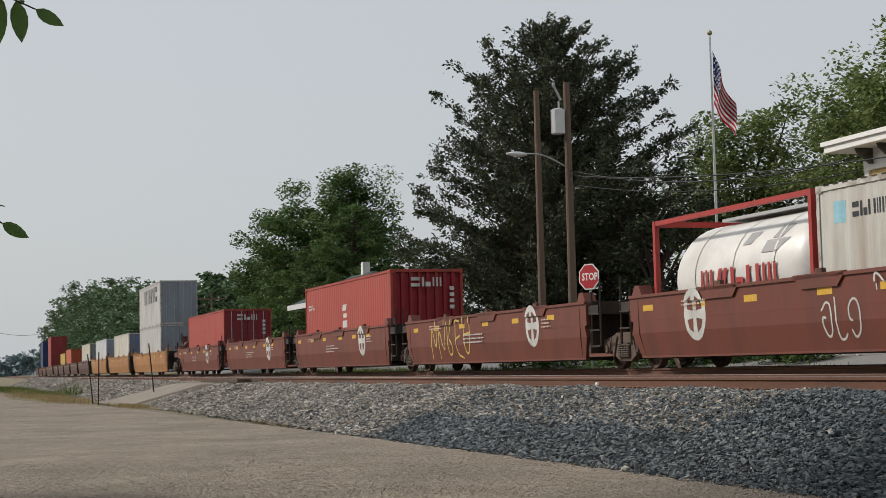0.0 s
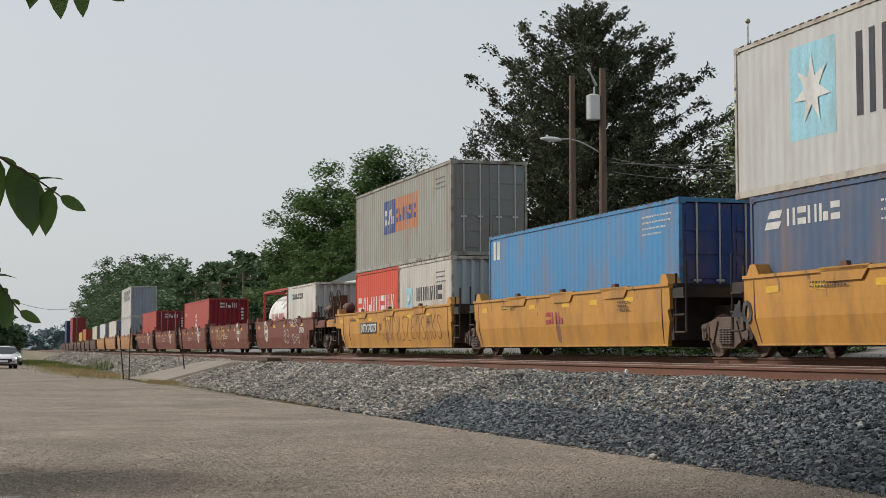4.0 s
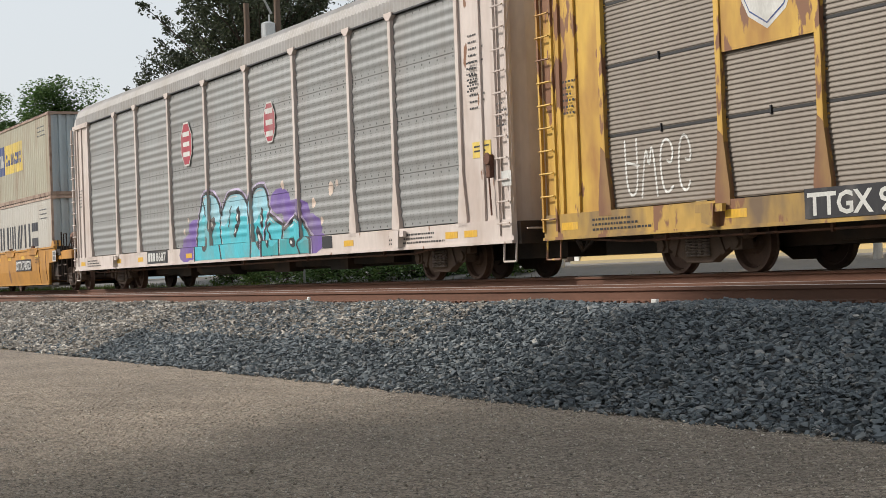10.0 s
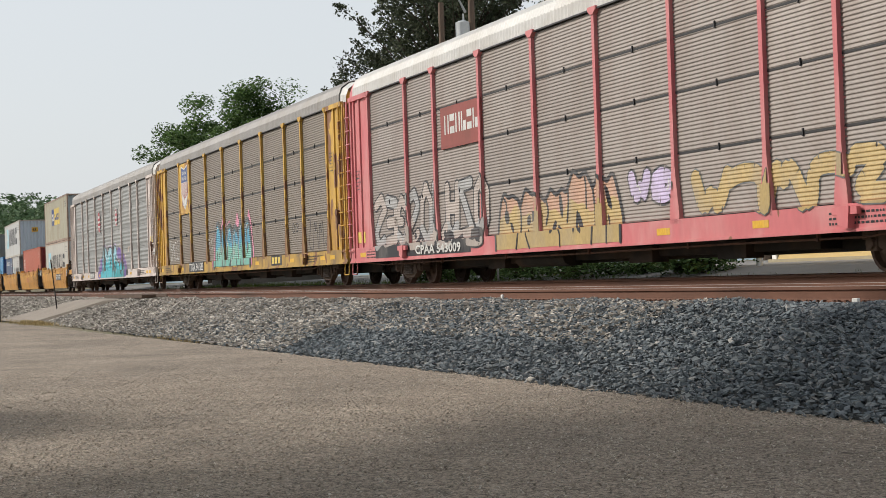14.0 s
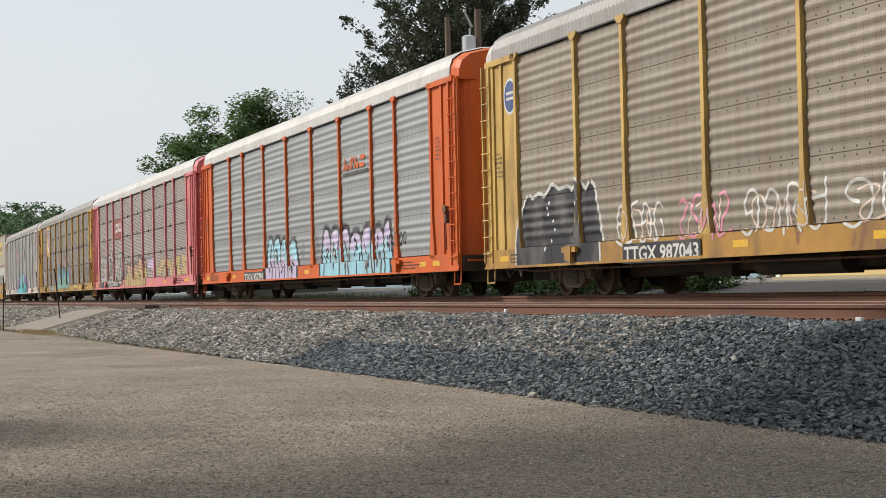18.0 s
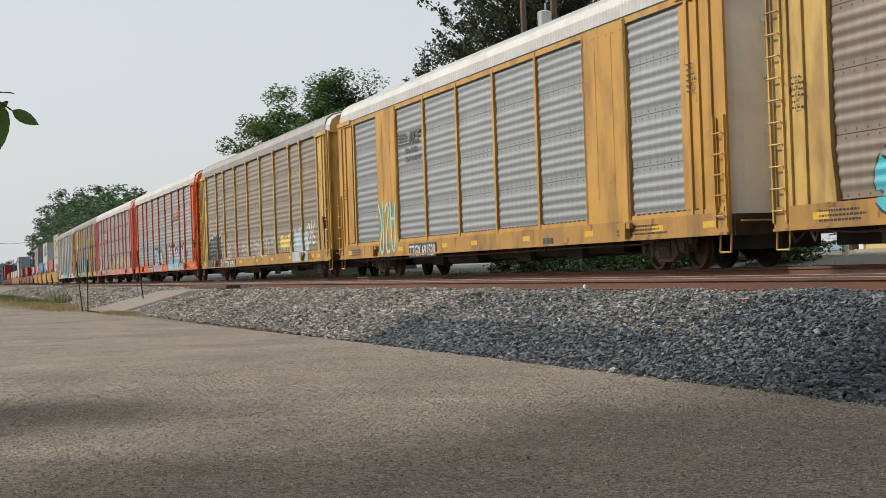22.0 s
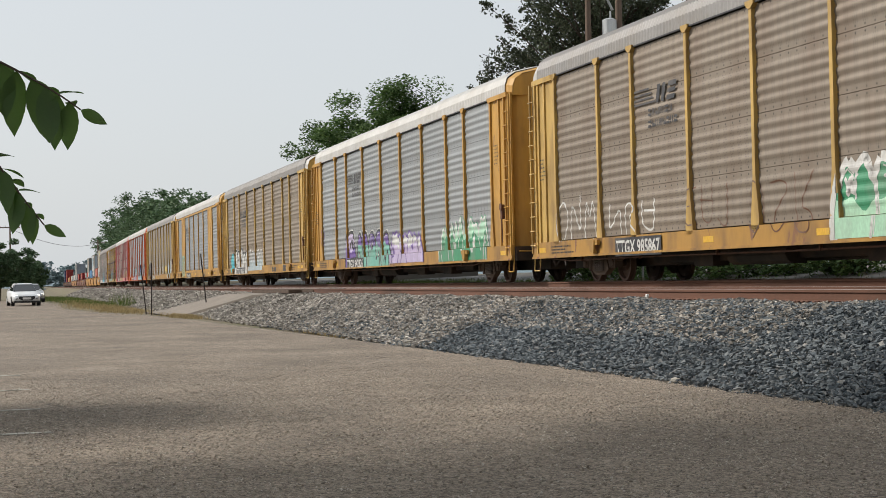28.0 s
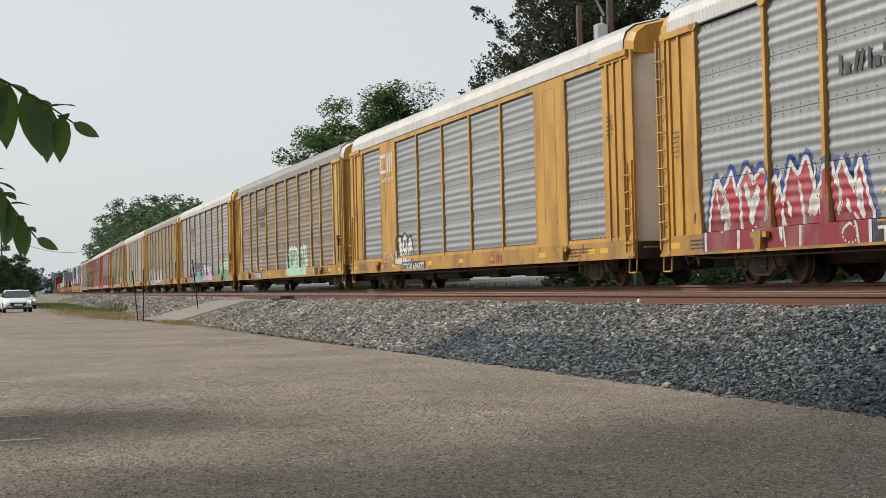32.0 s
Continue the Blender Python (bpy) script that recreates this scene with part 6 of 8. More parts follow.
# ---- buildings behind the street ----
SIDING = mat("cream_yellow_siding", (0.52, 0.38, 0.16), 0.7, var=0.06, scale=1.0, rnd=0.03)
TRIM = mat("white_trim", (0.74, 0.73, 0.70), 0.6, var=0.05)
ROOFING = mat("dark_green_shingle", (0.05, 0.07, 0.06), 0.85, var=0.25, scale=5, bump=0.3)
bx0, bx1, by0, by1, bz0, bz1 = -37.2, 4.0, 24.7, 33.0, 1.0, 7.0
shop = thing("building", "cream-yellow clapboard building with white bracketed cornice", "building", at=pose(0, 0, 0))
bm = bmesh.new()
box(bm, bx0 + 0.1, bx1, by0 + 0.06, by1, bz0, bz1)
part("wall", bm, SIDING, shop)
board = None
for k in range(34):
    z = bz0 + 0.35 + k * 0.152
    if board is None:
        bm = bmesh.new()
        loft(bm, [[(x, by0 + 0.0, 0), (x, by0 + 0.05, 0), (x, by0 + 0.05, 0.158), (x, by0 + 0.035, 0.158)] for x in (bx0 + 0.22, bx1)])
        board = data("clapboard", bm, SIDING)
    part("clapboard", board, None, shop, at=pose(0, 0, z))
bm = bmesh.new()
box(bm, bx0, bx0 + 0.22, by0 - 0.03, by0 + 0.2, bz0, bz1 - 0.2)
part("corner_board", bm, TRIM, shop, "white corner board")
bm = bmesh.new()
box(bm, bx0 - 0.02, bx1, by0 - 0.04, by0 + 0.05, bz1 - 0.78, bz1 - 0.2)
part("frieze", bm, TRIM, shop, "white frieze board")
bm = bmesh.new()
box(bm, bx0 - 0.75, bx1, by0 - 0.8, by1 + 0.5, bz1 - 0.2, bz1 - 0.0)
box(bm, bx0 - 0.82, bx1, by0 - 0.87, by1 + 0.5, bz1 - 0.02, bz1 + 0.1)
part("cornice", bm, TRIM, shop, "white overhanging cornice")
for k in range(40):
    x = bx0 + 0.35 + k * 1.02
    bm = bmesh.new()
    loft(bm, [[(xx, by0 - 0.05, bz1 - 0.2), (xx, by0 - 0.55, bz1 - 0.2), (xx, by0 - 0.5, bz1 - 0.32), (xx, by0 - 0.12, bz1 - 0.62), (xx, by0 - 0.05, bz1 - 0.62)] for xx in (x, x + 0.12)])
    part("bracket", bm, mat("dark_bracket", (0.06, 0.06, 0.05), 0.7) if k == 0 else bpy.data.materials["dark_bracket"], shop, "dark carved bracket")
bm = bmesh.new()
loft(bm, [[(bx0 - 0.8, by0 - 0.85, bz1 + 0.1), (bx1, by0 - 0.85, bz1 + 0.1), (bx1, by1, bz1 + 0.1), (bx0 - 0.8, by1, bz1 + 0.1)], [(bx0 + 2.4, by0 + 3.0, bz1 + 0.95), (bx1, by0 + 3.0, bz1 + 0.95), (bx1, by1 - 3, bz1 + 0.95), (bx0 + 2.4, by1 - 3, bz1 + 0.95)]])
part("roof", bm, ROOFING, shop, "low dark shingled roof")
bm = bmesh.new()
box(bm, bx0 - 0.1, bx1, by0 - 0.1, by0 + 0.1, bz0 - 0.3, bz0 + 0.36)
part("foundation", bm, mat("pale_foundation", (0.36, 0.31, 0.21), 0.9, var=0.1), shop, "pale foundation course")
for x in (-33.5, -29.2, -24.5, -19.5):
    bm = bmesh.new()
    box(bm, x - 0.62, x + 0.62, by0 - 0.05, by0 + 0.06, 2.6, 5.1)
    w_ = part("window", bm, TRIM, shop, "white-framed sash window")
    for z0, z1 in ((2.7, 3.82), (3.88, 5.0)):
        bm = bmesh.new()
        box(bm, x - 0.5, x + 0.5, by0 - 0.062, by0 - 0.052, z0, z1)
        part("pane", bm, mat("dark_window_glass", (0.03, 0.035, 0.04), 0.08, spec=0.6) if "dark_window_glass" not in bpy.data.materials else bpy.data.materials["dark_window_glass"], w_)

house = thing("house", "low pale house with a dark hipped roof and wide eaves", "house", at=pose(-83.5, 23.4, 0.65))
bm = bmesh.new()
box(bm, -5.0, 4.0, -2.2, 2.2, -0.2, 4.0)
part("wall", bm, mat("pale_plaster", (0.22, 0.2, 0.175), 0.9, var=0.08), house)
bm = bmesh.new()
loft(bm, [[(-5.9, -3.0, 3.95), (4.9, -3.0, 3.95), (4.9, 3.0, 3.95), (-5.9, 3.0, 3.95)], [(-5.9, -3.0, 4.15), (4.9, -3.0, 4.15), (4.9, 3.0, 4.15), (-5.9, 3.0, 4.15)], [(-2.9, -0.05, 5.7), (1.9, -0.05, 5.7), (1.9, 0.05, 5.7), (-2.9, 0.05, 5.7)]])
part("roof", bm, mat("dark_slate_roof", (0.03, 0.045, 0.045), 0.8, var=0.2, scale=4), house, "dark hipped roof")
bm = bmesh.new()
box(bm, -5.95, 4.95, -3.06, -2.98, 3.9, 4.18), box(bm, 4.86, 4.96, -3.06, 3.06, 3.9, 4.18)
part("fascia", bm, mat("pale_fascia", (0.55, 0.56, 0.55), 0.7), house, "pale fascia board")
for y in (-1.4, 0.0, 1.4):
    bm = bmesh.new()
    box(bm, 3.98, 4.05, y - 0.42, y + 0.42, 1.0, 3.0)
    w_ = part("window", bm, TRIM, house)
    bm = bmesh.new()
    box(bm, 4.04, 4.06, y - 0.34, y + 0.34, 1.08, 2.92)
    part("pane", bm, bpy.data.materials["dark_window_glass"], w_)
bm = bmesh.new()
box(bm, -0.2, 0.2, -0.2, 0.2, 5.4, 6.3)
part("vent", bm, TRIM, house, "small pale roof vent")

# white bollard and box at the street corner
for x, y, s in ((-33.6, 21.9, 0), (-21.5, 20.9, 1)):
    bm = bmesh.new()
    tube(bm, (0, 0, 0), (0, 0, 0.55), 0.09, 0.08, n=12)
    tube(bm, (0, 0, 0.55), (0, 0, 0.6), 0.08, 0.03, n=12)
    solid("bollard", bm, M["white"], "short white painted bollard at the street edge", "bollard", at=pose(x, y, 0.98 + 0.06))


# ---- parked cars ----
def sedan(x, y, z, turn, paint_m, label):
    """A saloon car facing +x before its turn: lofted body, glass, lamps, grille and wheels."""
    car = thing("car", label, "car", "parked cars", at=pose(x, y, z, 0, 0, turn))
    sec = [(-2.25, 0.62, 0.45, 0.80), (-2.1, 0.82, 0.30, 0.98), (-1.5, 0.90, 0.22, 1.02), (-0.5, 0.91, 0.20, 0.98), (0.6, 0.91, 0.20, 0.97), (1.3, 0.90, 0.22, 0.92), (1.9, 0.86, 0.24, 0.80), (2.2, 0.74, 0.30, 0.68), (2.28, 0.6, 0.42, 0.58)]
    ring = lambda X, w, a, b: [(X, -w, a + 0.1), (X, -w * 0.9, a), (X, w * 0.9, a), (X, w, a + 0.1), (X, w, b - 0.16), (X, w * 0.93, b - 0.03), (X, w * 0.6, b), (X, -w * 0.6, b), (X, -w * 0.93, b - 0.03), (X, -w, b - 0.16)]
    bm = bmesh.new()
    loft(bm, [ring(*s) for s in sec])
    part("body", bm, paint_m, car, smooth=True)
    bm = bmesh.new()
    loft(bm, [[(-1.75, -0.72, 1.0), (-1.75, 0.72, 1.0), (-1.75, 0.70, 1.02), (-1.75, -0.70, 1.02)], [(-1.0, -0.70, 1.0), (-1.0, 0.70, 1.0), (-1.0, 0.58, 1.38), (-1.0, -0.58, 1.38)], [(-0.3, -0.72, 1.0), (-0.3, 0.72, 1.0), (-0.3, 0.58, 1.45), (-0.3, -0.58, 1.45)], [(0.35, -0.73, 0.98), (0.35, 0.73, 0.98), (0.35, 0.56, 1.40), (0.35, -0.56, 1.40)]])
    part("roof", bm, paint_m, car, smooth=False)
    glass = mat("car_glass", (0.03, 0.035, 0.04), 0.05, spec=0.7)
    bm = bmesh.new()
    loft(bm, [[(0.36, -0.56, 1.38), (0.36, 0.56, 1.38), (0.34, 0.56, 1.36), (0.34, -0.56, 1.36)], [(1.12, -0.70, 0.95), (1.12, 0.70, 0.95), (1.08, 0.70, 0.93), (1.08, -0.70, 0.93)]])
    part("windscreen", bm, glass, car, "dark sloping windscreen")
    for s in (-1, 1):
        bm = bmesh.new()
        loft(bm, [[(-1.3, s * 0.735, 1.0), (1.0, s * 0.735, 0.97), (1.0, s * 0.72, 0.97), (-1.3, s * 0.72, 1.0)], [(-0.9, s * 0.60, 1.34), (0.34, s * 0.60, 1.36), (0.34, s * 0.58, 1.36), (-0.9, s * 0.58, 1.34)]])
        part("side_window", bm, glass, car)
        bm = bmesh.new()
        loft(bm, [[(2.08, s * 0.52, 0.58), (2.02, s * 0.80, 0.62), (2.02, s * 0.80, 0.74), (2.10, s * 0.52, 0.68)], [(2.2, s * 0.50, 0.58), (2.1, s * 0.80, 0.62), (2.08, s * 0.80, 0.73), (2.18, s * 0.50, 0.68)]])
        hm = bpy.data.materials.new("headlight_glow")
        hm.use_nodes = True
        hm.node_tree.nodes["Principled BSDF"].inputs["Emission Color"].default_value = (1, 0.95, 0.85, 1)
        hm.node_tree.nodes["Principled BSDF"].inputs["Emission Strength"].default_value = 1.2
        part("headlight", bm, hm, car, "lit headlight")
        bm = bmesh.new()
        box(bm, 0.85, 1.0, min(s * 0.9, s * 1.08), max(s * 0.9, s * 1.08), 0.95, 1.08)
        bmesh.ops.bevel(bm, geom=bm.edges[:], offset=0.03, segments=2, affect="EDGES")
        part("mirror", bm, paint_m, car)
        for X in (-1.35, 1.4):
            bm = bmesh.new()
            tube(bm, (0, s * 0.70, 0), (0, s * 0.91, 0), 0.32, n=20)
            w_ = part("wheel", bm, mat("tyre", (0.02, 0.02, 0.02), 0.9) if "tyre" not in bpy.data.materials else bpy.data.materials["tyre"], car, at=pose(X, 0, 0.32))
            bm = bmesh.new()
            tube(bm, (0, s * 0.90, 0), (0, s * 0.92, 0), 0.2, n=14)
            part("rim", bm, M["galv"], w_)
    bm = bmesh.new()
    prism(bm, [(-0.48, 0.44), (-0.3, 0.34), (0.3, 0.34), (0.48, 0.44), (0.52, 0.6), (-0.52, 0.6)], -0.02, 0.02)
    part("grille", bm, M["black"], car, "dark hexagonal grille", at=pose(2.27, 0, 0.02, 0, 0, 90))
    bm = bmesh.new()
    box(bm, 2.28, 2.31, -0.26, 0.26, 0.42, 0.55)
    part("plate", bm, M["white"], car, "pale plate with plain bars")
    bm = bmesh.new()
    box(bm, 2.0, 2.26, -0.8, 0.8, 0.22, 0.32)
    part("bumper_slot", bm, M["black"], car)
    return car


sedan(-106.2, 3.15, 0.0, 4, mat("white_car_paint", (0.72, 0.73, 0.74), 0.25, spec=0.6), "white saloon car with lit headlights on the street")
sedan(-127.0, 4.3, 0.0, 4, mat("silver_car_paint", (0.5, 0.52, 0.54), 0.3, 0.3), "pale car behind the white one on the street")


# ---- leafy branches that hang beside the camera, and their tree ----
LEAFLET = mat("glossy_leaflet", (0.06, 0.11, 0.03), 0.5, var=0.2, scale=20, spec=0.4)
nodes_ = LEAFLET.node_tree
tr_, mx_ = nodes_.nodes.new("ShaderNodeBsdfTranslucent"), nodes_.nodes.new("ShaderNodeMixShader")
tr_.inputs[0].default_value = (0.13, 0.24, 0.05, 1)
mx_.inputs[0].default_value = 0.45
nodes_.links.new(nodes_.nodes["Principled BSDF"].outputs[0], mx_.inputs[1])
nodes_.links.new(tr_.outputs[0], mx_.inputs[2])
nodes_.links.new(mx_.outputs[0], nodes_.nodes["Material Output"].inputs[0])


def leaflet_mesh():
    """A pointed blade along -z, folded on its midrib."""
    bm = bmesh.new()
    prof = [(0.0, 0.0), (0.06, 0.12), (0.2, 0.34), (0.4, 0.42), (0.6, 0.38), (0.8, 0.24), (0.93, 0.08), (1.0, 0.0)]
    mid = [bm.verts.new((0, 0.05 * math.sin(3 * f), -f)) for f, w in prof]
    for s in (-1, 1):
        edge_ = [bm.verts.new((s * w * 0.5, 0.05 * math.sin(3 * f) + 0.10 * w, -f)) for f, w in prof]
        for i in range(len(prof) - 1):
            bm.faces.new((mid[i], mid[i + 1], edge_[i + 1], edge_[i]))
    bmesh.ops.remove_doubles(bm, verts=bm.verts[:], dist=0.001)
    return data("leaflet", bm, LEAFLET, smooth=True)


BLADE = leaflet_mesh()


def spray(pts, n, size, seed, label):
    """A compound leaf: a thin bent stalk with hanging leaflets on both sides. pts: start, middle, end."""
    rnd = random.Random(seed)
    a, b, c = [Vector(p) - Vector((0, 0.014, 0)) for p in pts]
    br = thing("leafy_branch", label, "branch", "hanging branches")
    curve_ = lambda f: a * (1 - f) ** 2 + (2 * b - (a + c) / 2) * (2 * f * (1 - f)) + c * f ** 2
    bm = bmesh.new()
    for k in range(12):
        tube(bm, curve_(k / 12), curve_((k + 1) / 12), 0.0022 - 0.0012 * k / 12, n=5)
    knee = Vector((a.x - 0.15, a.y - 0.5, a.z + 0.75))
    tube(bm, a, knee, 0.003, 0.006, n=5), tube(bm, knee, (-3.2, -2.6, 6.6), 0.006, 0.02, n=6)
    part("stalk", bm, BARK, br)
    for k in range(n):
        f = 0.1 + 0.9 * k / (n - 1)
        p = curve_(f)
        s = size * (1.0 - 0.45 * f ** 3) * rnd.uniform(0.85, 1.1)
        if k == n - 1:
            m = Matrix.Translation(p) @ Euler((radians(8), radians(-60), radians(80))).to_matrix().to_4x4() @ Matrix.Scale(s * 0.8, 4)
            part("leaflet", BLADE, None, br, at=m)
            continue
        m = Matrix.Translation(p) @ Euler((radians(rnd.uniform(-12, 12)), radians(rnd.uniform(-14, 4)), radians(90 + rnd.uniform(-25, 25)))).to_matrix().to_4x4() @ Matrix.Scale(s, 4)
        part("leaflet", BLADE, None, br, at=m)
        m = Matrix.Translation(p) @ Euler((radians(rnd.uniform(60, 95)), radians(rnd.uniform(-20, 20)), radians(60 + rnd.uniform(-30, 30)))).to_matrix().to_4x4() @ Matrix.Scale(s * 0.62, 4)
        part("leaflet", BLADE, None, br, at=m)
    return br


SPRAYS = []
SPRAYS.append(spray([(-2.177, -0.04, 1.535), (-2.181, 0.075, 1.482), (-2.182, 0.158, 1.43)], 10, 0.092, 3, "green compound leaf hanging close to the camera"))
SPRAYS.append(spray([(-2.187, -0.01, 1.455), (-2.193, 0.042, 1.368), (-2.196, 0.108, 1.275)], 12, 0.072, 5, "drooping green compound leaf below another"))
SPRAYS.append(spray([(-2.138, 0.0, 1.785), (-2.139, 0.11, 1.748), (-2.137, 0.2, 1.712)], 7, 0.09, 8, "green compound leaf hanging from above"))

# the broad tree whose branches hang there; it stands behind the lot and shades its near end
broadleaf(-11.4, -4.7, 0.0, 14.5, 12.0, LEAF_MID, "broad shady green tree beside the parking lot", 77, 230, 120, 0.5, 0.45, spread=0.11)
# a second tree, never in view, added to cast a shade patch on the lot
broadleaf(-23.5, -11.5, 0.0, 12.0, 3.6, LEAF_MID, "unseen smaller green tree that shades the parking lot", 78, 30, 70, 0.35, 0.4)


# ---- spray paint and markings that follow the relief of the sides ----
def cut(poly, axis, c):
    """Splits a convex polygon at c along one axis: the part below, the part above."""
    lo, hi = [], []
    n = len(poly)
    for i in range(n):
        a, b = poly[i], poly[(i + 1) % n]
        if a[axis] <= c:
            lo.append(a)
        if a[axis] >= c:
            hi.append(a)
        if (a[axis] - c) * (b[axis] - c) < 0:
            f = (c - a[axis]) / (b[axis] - a[axis])
            p = (a[0] + f * (b[0] - a[0]), a[1] + f * (b[1] - a[1]))
            lo.append(p), hi.append(p)
    return (lo if len(lo) > 2 else None), (hi if len(hi) > 2 else None)


def slices(poly, axis, marks):
    """Cuts a convex polygon at every mark that crosses it."""
    vals = [p[axis] for p in poly]
    a, b = min(vals), max(vals)
    out, rest = [], poly
    for m in marks:
        if rest and a + 1e-5 < m < b - 1e-5:
            lo, rest = cut(rest, axis, m)
            if lo:
                out.append(lo)
    if rest:
        out.append(rest)
    return out


def rib_profile(style):
    """Depth of an autorack's side over height, as (z, y)."""
    pr = []
    if style == "old":
        for z0, z1 in ((1.04, 2.13), (2.17, 3.19)):
            z = z0
            while z < z1 - 0.03:
                pr += [(z + 0.005, 0.0), (z + 0.017, -0.009), (z + 0.029, -0.009), (z + 0.063, 0.0)]
                z += 0.068
    else:
        pr = sheet_profile(SEAM0, 2)
    return [(z, y - 1.46) for z, y in pr]


class Face:
    """The near side of a wagon: where paint lies on it."""

    def __init__(self, profile, posts=(), sill=None):
        self.z, self.y = [p[0] for p in profile], [p[1] for p in profile]
        self.posts, self.sill = posts, sill

    def lay(self, bm, poly, depth):
        pieces = [(poly, None)]
        if self.sill:
            lo, hi = cut(poly, 1, self.sill[0])
            lo = cut(lo, 1, self.sill[2])[1] if lo else None
            pieces = ([(lo, self.sill[1])] if lo else []) + ([(hi, None)] if hi else [])
        if self.posts:
            nxt, split = [], []
            for p, y in pieces:
                if y is None:
                    split += [(q, None, wide) for q, wide in zip(cut(p, 1, 1.45), (0.08, 0.0)) if q]
                else:
                    split.append((p, y, 0.0))
            for p, y, wide in split:
                if y is not None:
                    nxt.append((p, y))
                    continue
                for px in self.posts:
                    px, half, py = px if isinstance(px, tuple) else (px, 0.06 + wide, -1.5455)
                    if p and min(v[0] for v in p) < px + half + 0.1 and max(v[0] for v in p) > px - half - 0.1:
                        left, p = cut(p, 0, px - half)
                        if left:
                            nxt.append((left, None))
                        if p:
                            mid, p = cut(p, 0, px + half)
                            if mid:
                                nxt.append((mid, py))
                if p:
                    nxt.append((p, None))
            pieces = nxt
        for p, y in pieces:
            if y is not None:
                bm.faces.new([bm.verts.new((u, y - depth, v)) for u, v in p])
            else:
                for s in slices(p, 1, self.z):
                    bm.faces.new([bm.verts.new((u, float(np.interp(v, self.z, self.y)) - depth, v)) for u, v in s])


FORMS = [
    [[(.12, 0), (.12, .75), (.5, 1), (.88, .75), (.88, 0)], [(.12, .4), (.88, .4)]],
    [[(.85, .8), (.5, 1), (.12, .75), (.12, .25), (.5, 0), (.88, .25), (.85, .5), (.55, .5)]],
    [[(.9, .85), (.4, 1), (.1, .75), (.5, .52), (.9, .28), (.6, 0), (.1, .12)]],
    [[(.1, 1), (.15, .1), (.6, 0), (.9, .2)]],
    [[(.9, .95), (.15, .9), (.15, .1), (.9, .02)], [(.15, .5), (.75, .52)]],
    [[(.12, 0), (.12, 1), (.75, .95), (.85, .7), (.2, .5), (.9, 0)]],
    [[(.05, 1), (.3, 0), (.5, .6), (.7, 0), (.95, 1)]],
    [[(.1, 1), (.9, .95), (.15, .08), (.92, .02)]],
    [[(.5, 1), (.12, .7), (.15, .2), (.5, 0), (.88, .25), (.85, .75), (.5, 1)]],
    [[(.1, 0), (.12, 1), (.88, .05), (.88, 1)]],
]


def soften(pts, times):
    for _ in range(times):
        out = [pts[0]]
        for a, b in zip(pts, pts[1:]):
            out += [(a[0] * .75 + b[0] * .25, a[1] * .75 + b[1] * .25), (a[0] * .25 + b[0] * .75, a[1] * .25 + b[1] * .75)]
        pts = out + [pts[-1]]
    return pts


def fat(pts, w, caps=9):
    """A thick stroke as convex pieces: a quad to each step, a round pad at each joint."""
    out = []
    for (ax, az), (bx, bz) in zip(pts, pts[1:]):
        d = math.hypot(bx - ax, bz - az) or 1e-6
        nx, nz = -(bz - az) / d * w / 2, (bx - ax) / d * w / 2
        out.append([(ax + nx, az + nz), (bx + nx, bz + nz), (bx - nx, bz - nz), (ax - nx, az - nz)])
    for x, z in (pts if len(pts) < 8 else [pts[0]] + pts[2:-1:2] + [pts[-1]]):
        out.append([(x + w / 2 * math.cos(6.2832 * k / caps), z + w / 2 * math.sin(6.2832 * k / caps)) for k in range(caps)])
    return out


